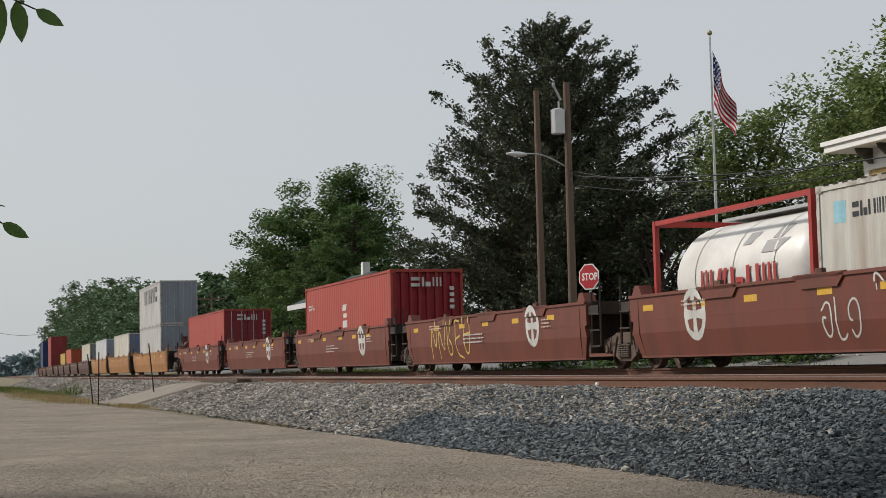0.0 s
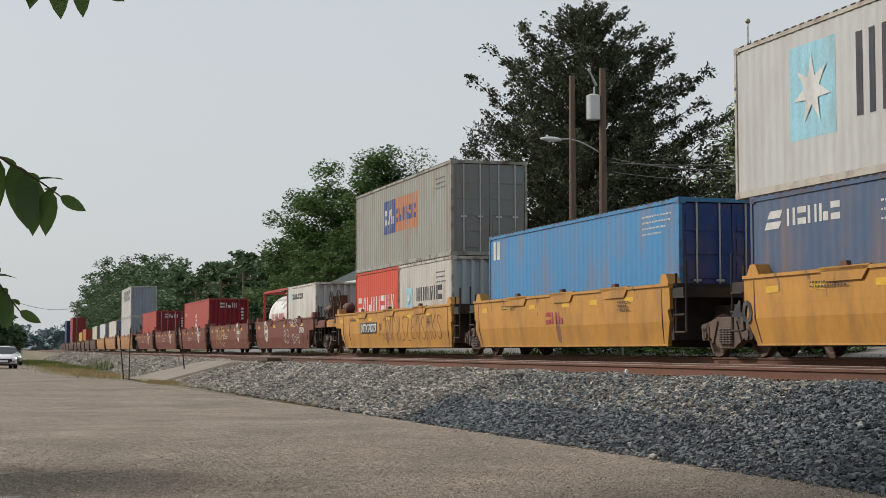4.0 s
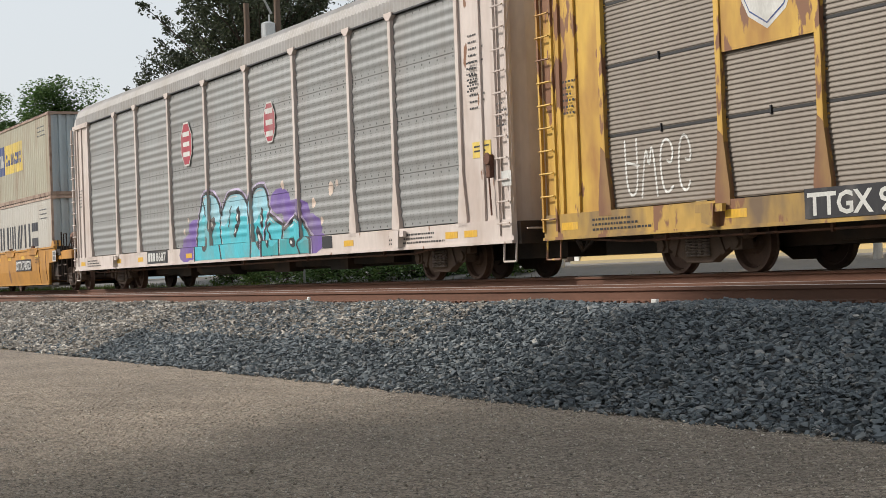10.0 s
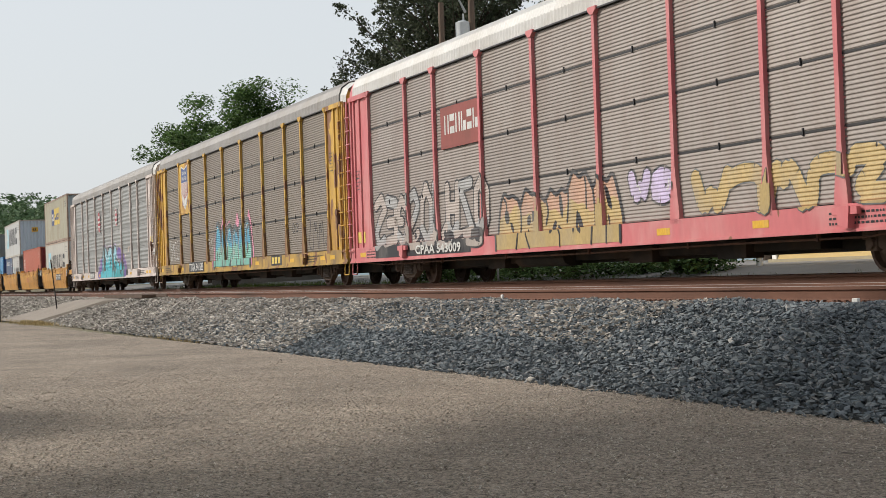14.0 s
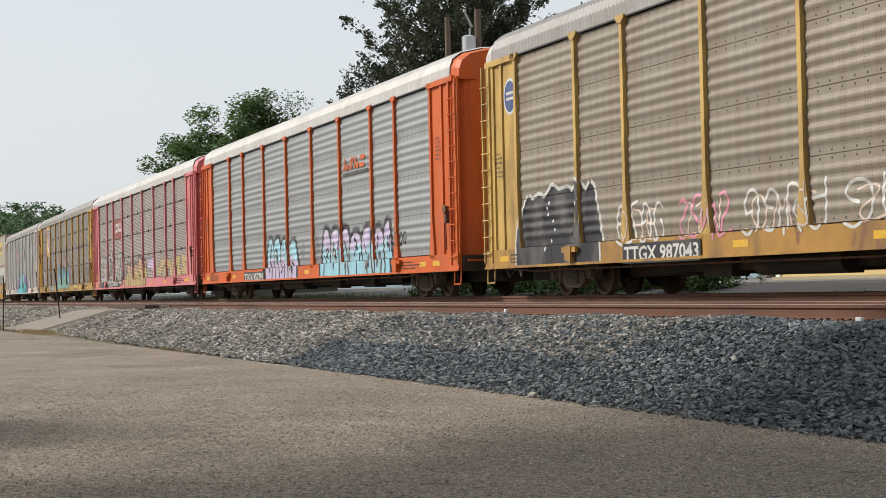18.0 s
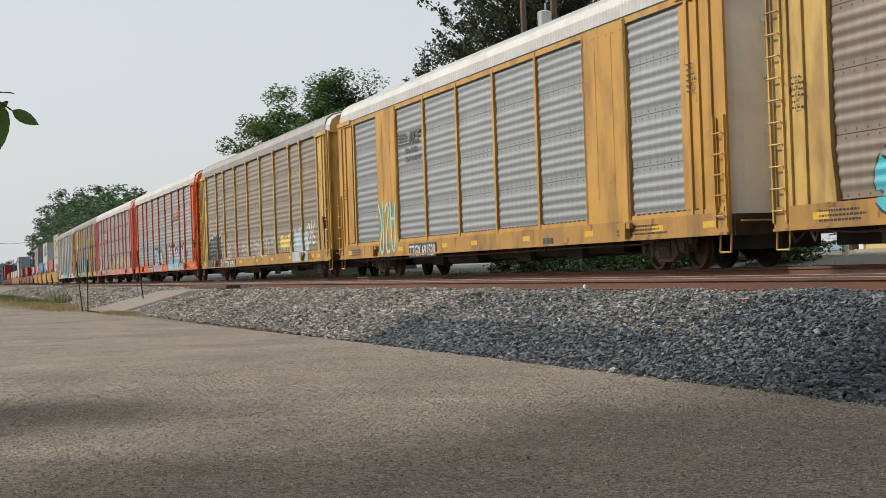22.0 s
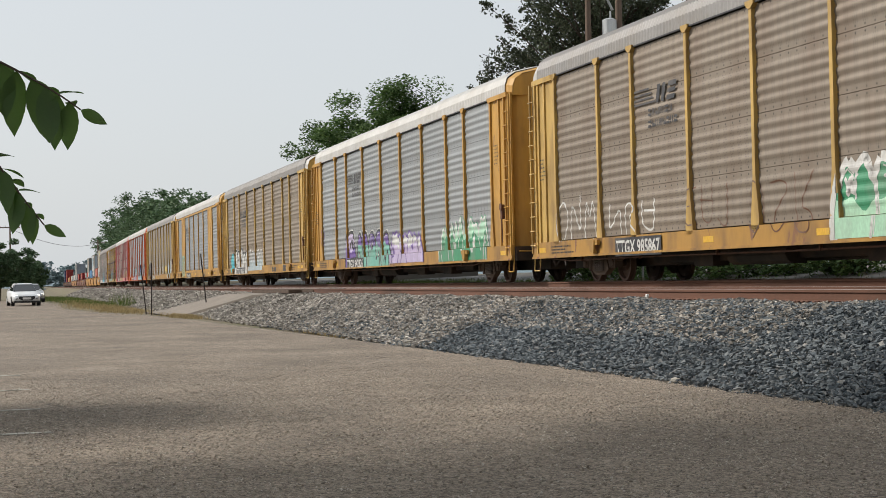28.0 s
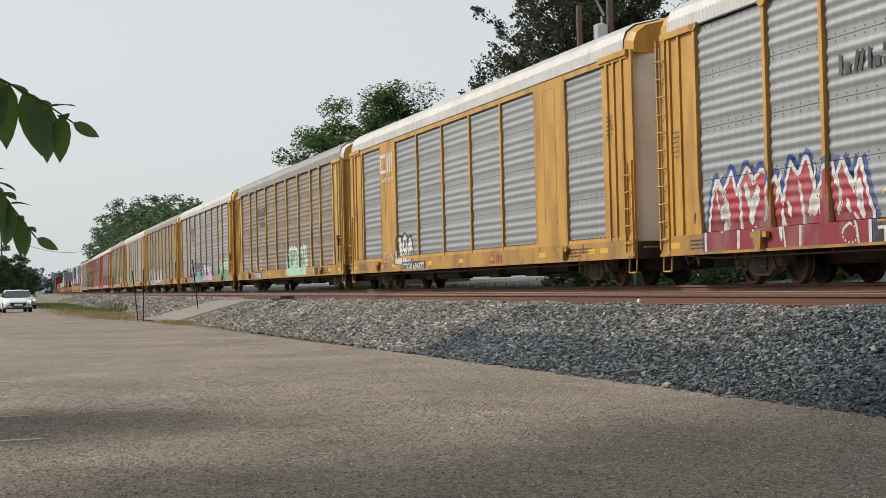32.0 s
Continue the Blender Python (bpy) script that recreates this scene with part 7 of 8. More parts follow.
def piece(car, face, x0, x1, z0, z1, n, fills, line="black", halo=None, seed=1, thick=0.36, rim=0.045, glow=0.12, soft=1, spots=None, shine=True, body=False):
    """A spray-painted piece of fat letter-like forms that spell nothing: halo, outline, two-tone fill, highlights."""
    rnd = random.Random(seed)
    w, hh = (x1 - x0) / n, z1 - z0
    beds = {}

    def bed(colour):
        return beds.setdefault(colour, bmesh.new())
    last = -1
    for k in range(n):
        f = rnd.choice([i for i in range(len(FORMS)) if i != last])
        last = f
        t = w * thick * rnd.uniform(1.2, 1.5)
        t = min(t, hh * 0.36)
        top, low = z1 - hh * rnd.uniform(0, 0.14), z0 + hh * rnd.uniform(0, 0.08)
        ox, ow = x0 + k * w + t * 0.4, w * rnd.uniform(1.05, 1.25) - t * 0.7
        lean = rnd.uniform(-0.1, 0.12) * w
        o = 0.0004 * (k % 6)
        if body:
            cx, cz = ox + ow / 2, (top + low) / 2
            for grow, col, d in ((rim + glow, halo, .002), (rim, line, .0035), (0, fills[(k + 1) % len(fills)], .0045)):
                if col:
                    sh = []
                    for i in range(14):
                        a = 6.2832 * i / 14
                        q = (abs(math.cos(a)) ** 3 + abs(math.sin(a)) ** 3) ** (-1 / 3)
                        sh.append((cx + q * math.cos(a) * (w * .56 + grow), cz + q * math.sin(a) * ((top - low) * .47 + grow)))
                    face.lay(bed(col), sh, d + o * .4)
        fu, fv = rnd.random() < .5, rnd.random() < .6
        for st in FORMS[f]:
            st = [(1 - u if fu else u, 1 - v if fv else v) for u, v in st]
            pts = [(ox + ow * (u + rnd.uniform(-.05, .05)) + lean * (v - .5), low + t * .5 + (top - low - t) * v) for u, v in st]
            pts = soften(pts, soft)
            if halo:
                for i, p in enumerate(fat(pts, t + 2 * rim + 2 * glow, 8)):
                    face.lay(bed(halo), p, 0.002 + o + 0.00012 * i)
            if line:
                for i, p in enumerate(fat(pts, t + 2 * rim, 8)):
                    face.lay(bed(line), p, 0.007 + o + 0.00012 * i)
            for i, p in enumerate(fat(pts, t, 8)):
                cz = sum(v for _, v in p) / len(p)
                low_half = cz < z0 + hh * (0.42 + 0.1 * math.sin(k * 2.1))
                face.lay(bed(fills[(k + low_half) % len(fills)] if len(fills) > 1 else fills[0]), p, 0.0115 + o + 0.00012 * i)
            if shine:
                a = pts[len(pts) // 3: len(pts) // 3 + 3]
                if len(a) > 1:
                    for p in fat([(u - t * .22, v + t * .18) for u, v in a], 0.04, 6):
                        face.lay(bed("white"), p, 0.0165 + o)
        for _ in range(2 if spots else 0):
            cx, cz, r = ox + ow * rnd.random(), low + hh * rnd.uniform(.15, .8), rnd.uniform(.05, .11)
            face.lay(bed(spots), [(cx + r * math.cos(i * .785), cz + r * math.sin(i * .785)) for i in range(8)], 0.016 + o)
    for colour, bm in beds.items():
        tagged(part("graffiti", bm, P[colour], car), colour + " spray paint of a graffiti piece", kind="stuff")


def throwup(car, face, x0, x1, z0, z1, n, top_col, low_col, line="black", halo=None, shape="round", seed=1, rim=0.05, glow=0.09, cut_=0.5, drops=1, shine="white", dip=0.3, lift=0.0):
    """A piece of swollen letter-like forms in one mass: wavy top, two-tone fill, outline, halo, dividing strokes; it spells nothing."""
    rnd = random.Random(seed)
    beds = {}

    def bed(colour):
        return beds.setdefault(colour, bmesh.new())
    def on(colour, poly, depth):
        face.lay(bed(colour), poly, depth + lift)
    hh, w = z1 - z0, (x1 - x0) / n
    tops = [z1 - hh * rnd.uniform(0, 0.16) for _ in range(n)]
    wide = [rnd.uniform(0.8, 1.2) for _ in range(n)]
    tot = sum(wide)
    edge_ = [x0 + (x1 - x0) * sum(wide[:k]) / tot for k in range(n + 1)]
    m = 12
    skyline = []
    for k in range(n):
        off = rnd.uniform(-0.25, 0.25)
        jag = [rnd.uniform(0.3, 1.0), rnd.uniform(0, 0.3), rnd.uniform(0.35, 0.9), rnd.uniform(0, 0.45), rnd.uniform(0.3, 1.0)]
        for i in range(m):
            f = i / m
            if shape == "round":
                d = dip * abs(2 * f - 1) ** 3
            elif shape == "arch":
                d = dip * 0.55 * (2 * f - 1) ** 2 + (0.06 if i == 0 else 0)
            elif shape == "wild":
                d = dip * float(np.interp(f, (0, 0.22 + off * 0.3, 0.5, 0.72 + off * 0.3, 1), jag))
            else:
                p = 0.5 + off
                d = dip * 1.1 * (abs(f - p) / max(p, 1 - p)) ** 0.8
            end = 1.0
            if k == 0:
                end = min(1.0, 0.35 + 1.3 * f ** 0.6)
            if k == n - 1:
                end = min(1.0, 0.35 + 1.3 * (1 - f) ** 0.6)
            skyline.append((edge_[k] + (edge_[k + 1] - edge_[k]) * f, z0 + (tops[k] - hh * d - z0) * end))
    skyline.append((x1, z0 + hh * 0.3))
    outline = [(x0, z0)] + skyline + [(x1, z0)]
    if halo:
        for i, p in enumerate(fat(outline, 2 * rim + 2 * glow, 7)):
            on(halo, p, 0.002 + 0.00004 * (i % 9))
    for i, p in enumerate(fat(outline, 2 * rim, 7)):
        on(line, p, 0.0115 + 0.00004 * (i % 9))
    for (xa, ta), (xb, tb) in zip(skyline, skyline[1:]):
        lev = lambda x: z0 + hh * (cut_ + 0.07 * math.sin(5.1 * x / w) + 0.04 * math.sin(11.3 * x / w))
        ma, mb = min(lev(xa), ta), min(lev(xb), tb)
        if xb - xa > 1e-4:
            on(low_col, [(xa, z0), (xb, z0), (xb, mb), (xa, ma)], 0.0055)
            if ta - ma > 1e-3 or tb - mb > 1e-3:
                on(top_col, [(xa, ma), (xb, mb), (xb, max(tb, mb + 2e-4)), (xa, max(ta, ma + 2e-4))], 0.0055)
    for k in range(n):
        a, b = edge_[k], edge_[k + 1]
        g = b - a
        if k:      # stroke between two forms
            lo = z0 + hh * rnd.choice((0.0, 0.0, 0.3))
            bow = rnd.uniform(-0.16, 0.16) * g
            hi = tops[k] - hh * dip * 0.6
            pts = soften([(a, hi), (a + bow, (hi + lo) / 2), (a + rnd.uniform(-.12, .12) * g, lo)], 2)
            for p in fat(pts, rim * 1.6, 6):
                on(line, p, 0.009)
            if shine:
                for p in fat([(x + rim * 1.3, z - rim) for x, z in pts[:-2]], rim * 0.55, 5):
                    on(shine, p, 0.0085)
        for _ in range(drops):
            cx, cz = a + g * rnd.uniform(0.3, 0.7), z0 + hh * rnd.uniform(0.22, 0.62)
            rx, rz, tw = g * rnd.uniform(0.05, 0.12), hh * rnd.uniform(0.07, 0.17), rnd.uniform(-0.6, 0.6)
            oval = lambda q: [(cx + q * rx * math.cos(.785 * i) + q * rz * tw * math.sin(.785 * i), cz + q * rz * math.sin(.785 * i)) for i in range(8)]
            on(line, oval(1.0), 0.009)
            if shine:
                on(shine, [(u - rx * .25, v) for u, v in oval(0.35)], 0.0135)
        x_, dz = a + g * rnd.uniform(0.25, 0.75), hh * rnd.uniform(0.15, 0.3)
        lo = z0 if rnd.random() < .6 else z0 + hh * .45
        for p in fat(soften([(x_, lo), (x_ + g * rnd.uniform(-.15, .15), lo + dz), (x_ + g * rnd.uniform(-.25, .25), lo + dz * 1.4)], 1), rim * 1.3, 6):
            on(line, p, 0.0095)
        if shine:      # gleam along the crown of the form
            t_ = skyline[k * m + 3: k * m + 8]
            for p in fat([(x, z - rim * 2.2) for x, z in t_], rim * .6, 5):
                on(shine, p, 0.0085)
    for colour, bm in beds.items():
        tagged(part("graffiti", bm, P[colour], car), colour + " spray paint of a graffiti piece", kind="stuff")


def tag_line(car, face, x0, x1, z0, z1, n, colour, seed=1, w=0.04):
    """A thin outline tag of letter-like strokes that spell nothing."""
    rnd = random.Random(seed)
    bm = bmesh.new()
    step = (x1 - x0) / n
    for k in range(n):
        fu, fv = rnd.random() < .5, rnd.random() < .6
        for st in rnd.choice(FORMS):
            st = [(1 - u if fu else u, 1 - v if fv else v) for u, v in st]
            pts = soften([(x0 + step * (k + .05 + .9 * u + rnd.uniform(-.07, .07)), z0 + (z1 - z0) * min(1, max(0, v + rnd.uniform(-.08, .08)))) for u, v in st], 2)
            for i, p in enumerate(fat(pts, w, 5)):
                face.lay(bm, p, 0.003 + 0.0003 * (k % 5) + 0.00008 * i)
    tagged(part("graffiti", bm, P[colour], car), "thin " + colour + " spray-painted tag", kind="stuff")


def plate(car, x0, x1, z0, z1, s, y=-1.566, back="black", ink="white"):
    """A painted plate with its reporting mark."""
    if back:
        bm = bmesh.new()
        box(bm, x0 - 0.06, x1 + 0.06, y, y + 0.008, z0 - 0.05, z1 + 0.05)
        pl = part("mark_panel", bm, P[back], car, "black painted panel behind the reporting mark")
    ob = text(car, s, x0, z0, z1 - z0, P[ink], y - 0.003)
    wid = max(v.co.x for v in ob.data.vertices)
    ob.data.transform(Matrix.Diagonal(((x1 - x0) / wid, 1, 1, 1)))
    return ob


def blocks(seed, x0, x1, z0, z1, n, gap=0.25):
    """A row of plain upright bars that stand for lettering."""
    rnd = random.Random(seed)
    w = (x1 - x0) / n
    return [(x0 + k * w, x0 + (k + 1 - gap) * w * 1.0 + 0 * rnd.random(), z0, z1) for k in range(n)]


def glyphs(seed, x0, x1, z0, z1, n, slant=0.0):
    """Plain upright, slanted and stacked bars with the weight of lettering; they spell nothing."""
    rnd = random.Random(seed)
    w, h = (x1 - x0) / n, z1 - z0
    out, last = [], -1
    for k in range(n):
        a, b = x0 + k * w, x0 + (k + 0.8) * w
        g, t = b - a, (b - a) * 0.27
        kind_ = rnd.choice([i for i in range(5) if i != last])
        last = kind_
        if kind_ == 0:
            some = [(a, a + t, z0, z1), (b - t, b, z0, z1)]
        elif kind_ == 1:
            some = [(a, b, z0, z0 + h * 0.36), (a, b, z1 - h * 0.36, z1)]
        elif kind_ == 2:
            some = [(a, a + t, z0, z1, g * 0.3), (b - t - g * 0.3, b - g * 0.3, z0, z1, g * 0.3)]
        elif kind_ == 3:
            some = [(a, a + t, z0, z1), (a + t * 1.6, b, z0, z0 + h * 0.5)]
        else:
            some = [(a, a + t * 0.7, z0, z1), (a + g / 2 - t * 0.35, a + g / 2 + t * 0.35, z0, z1), (b - t * 0.7, b, z0, z1)]
        out += [(r[0] + slant * (r[2] - z0), r[1] + slant * (r[2] - z0), r[2], r[3], (r[4] if len(r) > 4 else 0) + slant * (r[3] - r[2])) for r in some]
    return out


STYLES = [s[6] for s in SPEC]
FACES = {s: Face(rib_profile(s), [e - LEN / 2 for e in POSTS] if s != "wide" else [(-7.75, 1.05, -1.536), (8.45, 1.1, -1.536)], (1.03, -1.5425, 0.62)) for s in ("modern", "old", "wide")}
def NS(car, x, z):
    """Black logo shapes: slanted speed lines, a heavy pair of shapes, two rows of lettering bars."""
    bars(car, [(x, x + 1.1 - .1 * k, z + .52 + .1 * k, z + .56 + .1 * k, .03) for k in range(4)] + [(x + 1.15, x + 1.3, z + .5, z + .88, .12), (x + 1.42, x + 1.57, z + .5, z + .88, .12), (x + 1.7, x + 2.1, z + .5, z + .6, .03), (x + 1.75, x + 2.15, z + .65, z + .73, .03), (x + 1.8, x + 2.2, z + .78, z + .88, .03)], P["slate"], -1.497, "mark_bar")
    bars(car, glyphs(3, x + .75, x + 2.0, z + .25, z + .4, 7) + glyphs(4, x + .75, x + 2.25, z, z + .15, 8), P["slate"], -1.497, "mark_bar")


A = lambda i: (RACKS[i - 1], FACES[STYLES[i - 1]])

# grey car
c, f = A(1)
bm = bmesh.new()
for cx, cz, rx, rz in ((-2.7, 1.05, .75, .36), (-2.4, 1.5, .5, .25), (-3.0, .85, .5, .2), (3.3, 1.9, .6, .3), (4.2, 1.6, .8, .3), (4.9, 1.2, .7, .35), (5.2, .9, .6, .25)):
    f.lay(bm, [(cx + rx * math.cos(.628 * k), cz + rz * math.sin(.628 * k)) for k in range(10)], .001 + .0001 * cx)
tagged(part("graffiti", bm, P["purple"], c), "soft purple cloud behind a graffiti piece", kind="stuff")
bm = bmesh.new()
for cx, cz, rz in ((3.5, 2.25, .11), (5.2, 1.75, .12), (6.1, 2.0, .16), (6.4, 2.1, .08), (5.6, 1.35, .09), (-2.9, 1.75, .07), (-3.2, 1.45, .09)):
    f.lay(bm, [(cx + rz * .8 * math.cos(.785 * k), cz + rz * math.sin(.785 * k)) for k in range(8)], .006)
tagged(part("graffiti", bm, P["cream"], c), "cream bubbles of a graffiti piece", kind="stuff")
throwup(c, f, -2.3, 2.9, .68, 2.42, 3, "sky", "cyan", "black", "lilac", "round", 3, .045, .05, .55, 2)
throwup(c, f, 2.3, 5.1, .68, 1.72, 2, "cyan", "teal", "black", "lilac", "spike", 8, .045, .05, .3, 1, lift=.013)
for x0, x1 in ((-3.2, -2.36), (2.57, 3.26)):
    cx, cz, r = (x0 + x1) / 2, 3.72, (x1 - x0) / 2
    bars(c, [], P["red"], -1.5)
    for rr, col, y in ((r * 1.08, "white", -1.500), (r, "red", -1.503)):
        bm = bmesh.new()
        bm.faces.new([bm.verts.new((cx + rr * math.cos(radians(22.5 + 45 * k)), y, cz + 1.35 * rr * math.sin(radians(22.5 + 45 * k)))) for k in range(8)])
        part("emblem", bm, P[col], c, "red eight-sided emblem" if col == "red" else "white emblem edge")
    bars(c, [(cx - r * .6, cx + r * .6, cz + d, cz + d + .12) for d in (-.32, -.06, .2)], P["white"], -1.506, "emblem_bar")
bars(c, [(-6.2, -4.45, .68, 1.02)], P["black"], -1.548, "mark_panel", "black painted panel behind the reporting mark")
bars(c, blocks(1, -6.11, -5.45, .74, .97, 3), P["white"], -1.552, "mark_bar")
plate(c, -5.38, -4.53, .74, .97, "8687", back=None)
bars(c, [(5.73, 6.24, .75, 1.01)], P["black"], -1.548, "data_panel")
bars(c, [(12.24, 12.88, 2.14, 2.42)], P["yellow"], -1.50, "label_plate", "yellow warning label")
bars(c, [(12.3, 12.82, 2.32, 2.35), (12.3, 12.7, 2.24, 2.27)], P["black"], -1.503, "label_bar")
bars(c, [(13.33, 13.65, 1.58, 1.84)], P["white"], -1.575, "label_plate", "white no-smoking label")
bars(c, [(13.37, 13.42, 1.6, 1.66, .2), (13.42, 13.56, 1.69, 1.73)], P["red"], -1.547, "label_bar")
bars(c, small_print(70, 12.2, 12.75, 3.0, 4.4, 12), P["black"], -1.5, "small_print")
bars(c, small_print(71, 13.25, 13.6, 2.6, 3.1, 4), P["black"], -1.575, "small_print")

# weathered yellow car
c, f = A(2)
throwup(c, f, -3.2, 2.85, .8, 2.75, 6, "pink", "pink", "pink", None, "spike", 15, .03, .05, .5, 0, None, .35)
throwup(c, f, -2.9, 2.6, .8, 2.42, 6, "blue", "teal_mint", "smoke", "smoke", "arch", 14, .07, .06, .45, 1, "white", .5, .013)
tag_line(c, f, 7.74, 8.51, 1.68, 1.99, 2, "black", 5)
tag_line(c, f, 9.42, 11.83, 1.09, 2.09, 4, "black", 6)
tag_line(c, f, -11.41, -9.69, 1.17, 2.05, 4, "white", 7)
tag_line(c, f, -4.2, -3.3, 1.5, 1.9, 2, "white", 8, .03)
plate(c, -7.26, -4.71, .72, 1.01, "TTGX 941535", back="black")
bars(c, [(5.4, 6.7, .70, 1.02)], P["black"], -1.547, "data_panel")
bars(c, blocks(1, 5.5, 6.6, .76, .97, 3), P["yellow"], -1.550, "mark_bar")
bm = bmesh.new()
box(bm, -8.94, -6.98, -1.515, -1.49, 3.05, 5.12)
part("emblem_plate", bm, Y_UP, c, "yellow plate that carries a striped shield")
shield = lambda k: [(-7.96 + k * u, 4.15 + k * v) for u, v in ((-.55, .82), (0, .7), (.55, .82), (.6, -.2), (.35, -.65), (0, -.85), (-.35, -.65), (-.6, -.2))]
for k, col, y in ((1.08, "white", -1.518), (1.0, "navy", -1.521)):
    bm = bmesh.new()
    bm.faces.new([bm.verts.new((u, y, v)) for u, v in shield(k)])
    part("emblem", bm, P[col], c, "shield emblem")
bm = bmesh.new()
lower = cut(shield(.97), 1, 4.35)[0]
bm.faces.new([bm.verts.new((u, -1.524, v)) for u, v in lower])
part("emblem", bm, P["white"], c)
bars(c, [(-8.46 + .2 * k, -8.36 + .2 * k, 3.62 + .16 * abs(k - 2.3) * .6, 4.33) for k in range(6)], P["red"], -1.527, "emblem_bar")
bars(c, glyphs(4, -8.34, -7.56, 4.66, 4.8, 5) + glyphs(5, -8.4, -7.5, 4.44, 4.58, 7), P["white"], -1.524, "emblem_bar")
tag_line(c, f, -13.0, -12.3, 1.3, 1.9, 2, "black", 9)

# faded red car
c, f = A(3)
piece(c, f, -11.73, -3.97, .85, 2.5, 9, ["dust", "silver"], "black", None, 21, .22, .05, .05, 0, shine=False)
piece(c, f, -9.9, -4.2, .8, 1.3, 6, ["dust", "black"], "black", None, 22, .4, .04, shine=False)
throwup(c, f, -3.4, 2.4, .7, 2.25, 5, "peach", "ochre", "black", None, "wild", 23, .045, .05, .5, 2, None, .35)
piece(c, f, 2.62, 4.19, 1.27, 2.0, 2, ["lilac"], "black", None, 24)
piece(c, f, 4.84, 11.46, .95, 1.95, 6, ["ochre"], "smoke", None, 25, .2, .025, soft=2, shine=False)
bm = bmesh.new()
box(bm, -6.55, -4.09, -1.51, -1.48, 3.17, 4.15)
part("emblem_plate", bm, paint("red_brown_plate", (0.25, 0.06, 0.05), 0.2), c, "red-brown painted plate with pale bars")
bars(c, glyphs(2, -6.3, -4.2, 3.5, 3.95, 6), P["white"], -1.514, "mark_bar")
bars(c, [(-11.46, -4.84, .70, 1.02)], P["black"], -1.5475, "mark_panel")
plate(c, -8.4, -5.4, .74, .96, "CPAA 543009", y=-1.5665, back=None)
tag_line(c, f, -13.1, -12.2, 1.6, 2.9, 3, "white", 26)
bars(c, [(-13.1, -12.4, 1.15, 1.45)], P["yellow"], -1.5, "label_plate", "yellow warning label")

# orange car
c, f = A(4)
throwup(c, f, -3.95, -.1, .62, 2.05, 4, "sky", "lilac", "black", "smoke", "round", 31, .055, .05, .45, 3, "white", .22)
throwup(c, f, 2.4, 8.8, .62, 2.1, 7, "lilac", "sky", "black", "smoke", "round", 32, .06, .06, .55, 3, "white", .22)
tag_line(c, f, 9.0, 9.9, 1.35, 1.7, 3, "black", 33, .05)
tag_line(c, f, 1.75, 2.15, 1.1, 2.0, 2, "black", 34, .03)
tag_line(c, f, .15, .6, 1.2, 1.7, 1, "black", 35, .03)
bars(c, glyphs(9, 4.75, 6.7, 3.62, 3.95, 4, .35), ORANGE, -1.5, "emblem_bar", "slanted orange lettering bars")
bars(c, [(4.69, 6.97, 3.47, 3.55)], P["slate"], -1.499, "emblem", "dark line under the lettering bars")
plate(c, -6.74, -4.15, .65, .89, "TTGX 952798")

# tan car with pale tags
c, f = A(5)
throwup(c, f, -11.85, -8.1, .62, 2.3, 3, "black", "black", "black", "white", "wild", 41, .03, .08, .5, 0, None, .2)
tag_line(c, f, -11.3, -8.5, .95, 1.95, 4, "white", 40, .08)
for k, (a, b) in enumerate(((-7.48, -5.6), (-5.2, -3.4), (-3.1, -.7), (-.4, 2.94))):
    tag_line(c, f, a, b, .92, 1.72, 4, "white" if k != 1 else "pink", 42 + k, .055)
    tag_line(c, f, a + .2, b - .3, 1.0, 1.6, 3, "cream", 52 + k, .04)
tag_line(c, f, 3.09, 4.62, 1.34, 2.04, 1, "mint", 46, .07)
piece(c, f, 5.08, 7.18, 1.13, 1.77, 3, ["yellow"], "yellow", None, 47, .6, .03, shine=False)
throwup(c, f, 7.5, 10.1, .63, 1.94, 3, "pale", "pale", "pale", None, "arch", 48, .03, .03, .5, 0, None, .2)
tag_line(c, f, 9.7, 11.2, 1.25, 2.1, 2, "white", 49, .09)
plate(c, -7, -4.33, .63, .90, "TTGX 987043")
for r, col, y in ((.40, "white", -1.496), (.34, "navy", -1.499)):
    bm = bmesh.new()
    bm.faces.new([bm.verts.new((-12.18 + r * .82 * math.cos(.2618 * k), y, 4.32 + r * math.sin(.2618 * k))) for k in range(24)])
    part("emblem", bm, P[col], c, "round blue and white emblem")
bars(c, [(-12.36, -12.0, 4.36, 4.42), (-12.36, -12.0, 4.24, 4.30)], P["white"], -1.502, "emblem_bar")

# silver car with broad yellow panels
c, f = A(6)
tag_line(c, f, -8.77, -6.9, .7, 2.3, 3, "mint", 61, .11)
tag_line(c, f, -8.7, -7.0, .8, 2.2, 3, "teal", 62, .06)
NS(c, -6.6, 3.35)
plate(c, -5.52, -3.12, .59, .89, "TTGX 691520", back="black")
bars(c, blocks(6, 4.83, 5.49, .6, .8, 3), P["black"], -1.548, "mark_bar")

# tan car with black and white piece
c, f = A(7)
piece(c, f, -10.85, -9.2, .6, 2.0, 1, ["cyan"], "black", None, 70, .4, .05, shine=False)
throwup(c, f, -9.5, -4.1, .62, 2.1, 5, "white", "white", "black", "white", "round", 71, .06, .03, .5, 2, None, .2)
throwup(c, f, -3.7, 1.0, .8, 1.95, 5, "silver", "pale", "white", None, "round", 72, .03, .03, .45, 1, None, .25)
tag_line(c, f, .7, 1.6, 1.2, 1.8, 2, "black", 73, .03)
NS(c, -6.9, 3.3)
plate(c, -7.76, -5.04, .66, .95, "TTGX 985652")
bars(c, blocks(6, 4.2, 5.4, .68, .9, 3), P["black"], -1.548, "mark_bar")
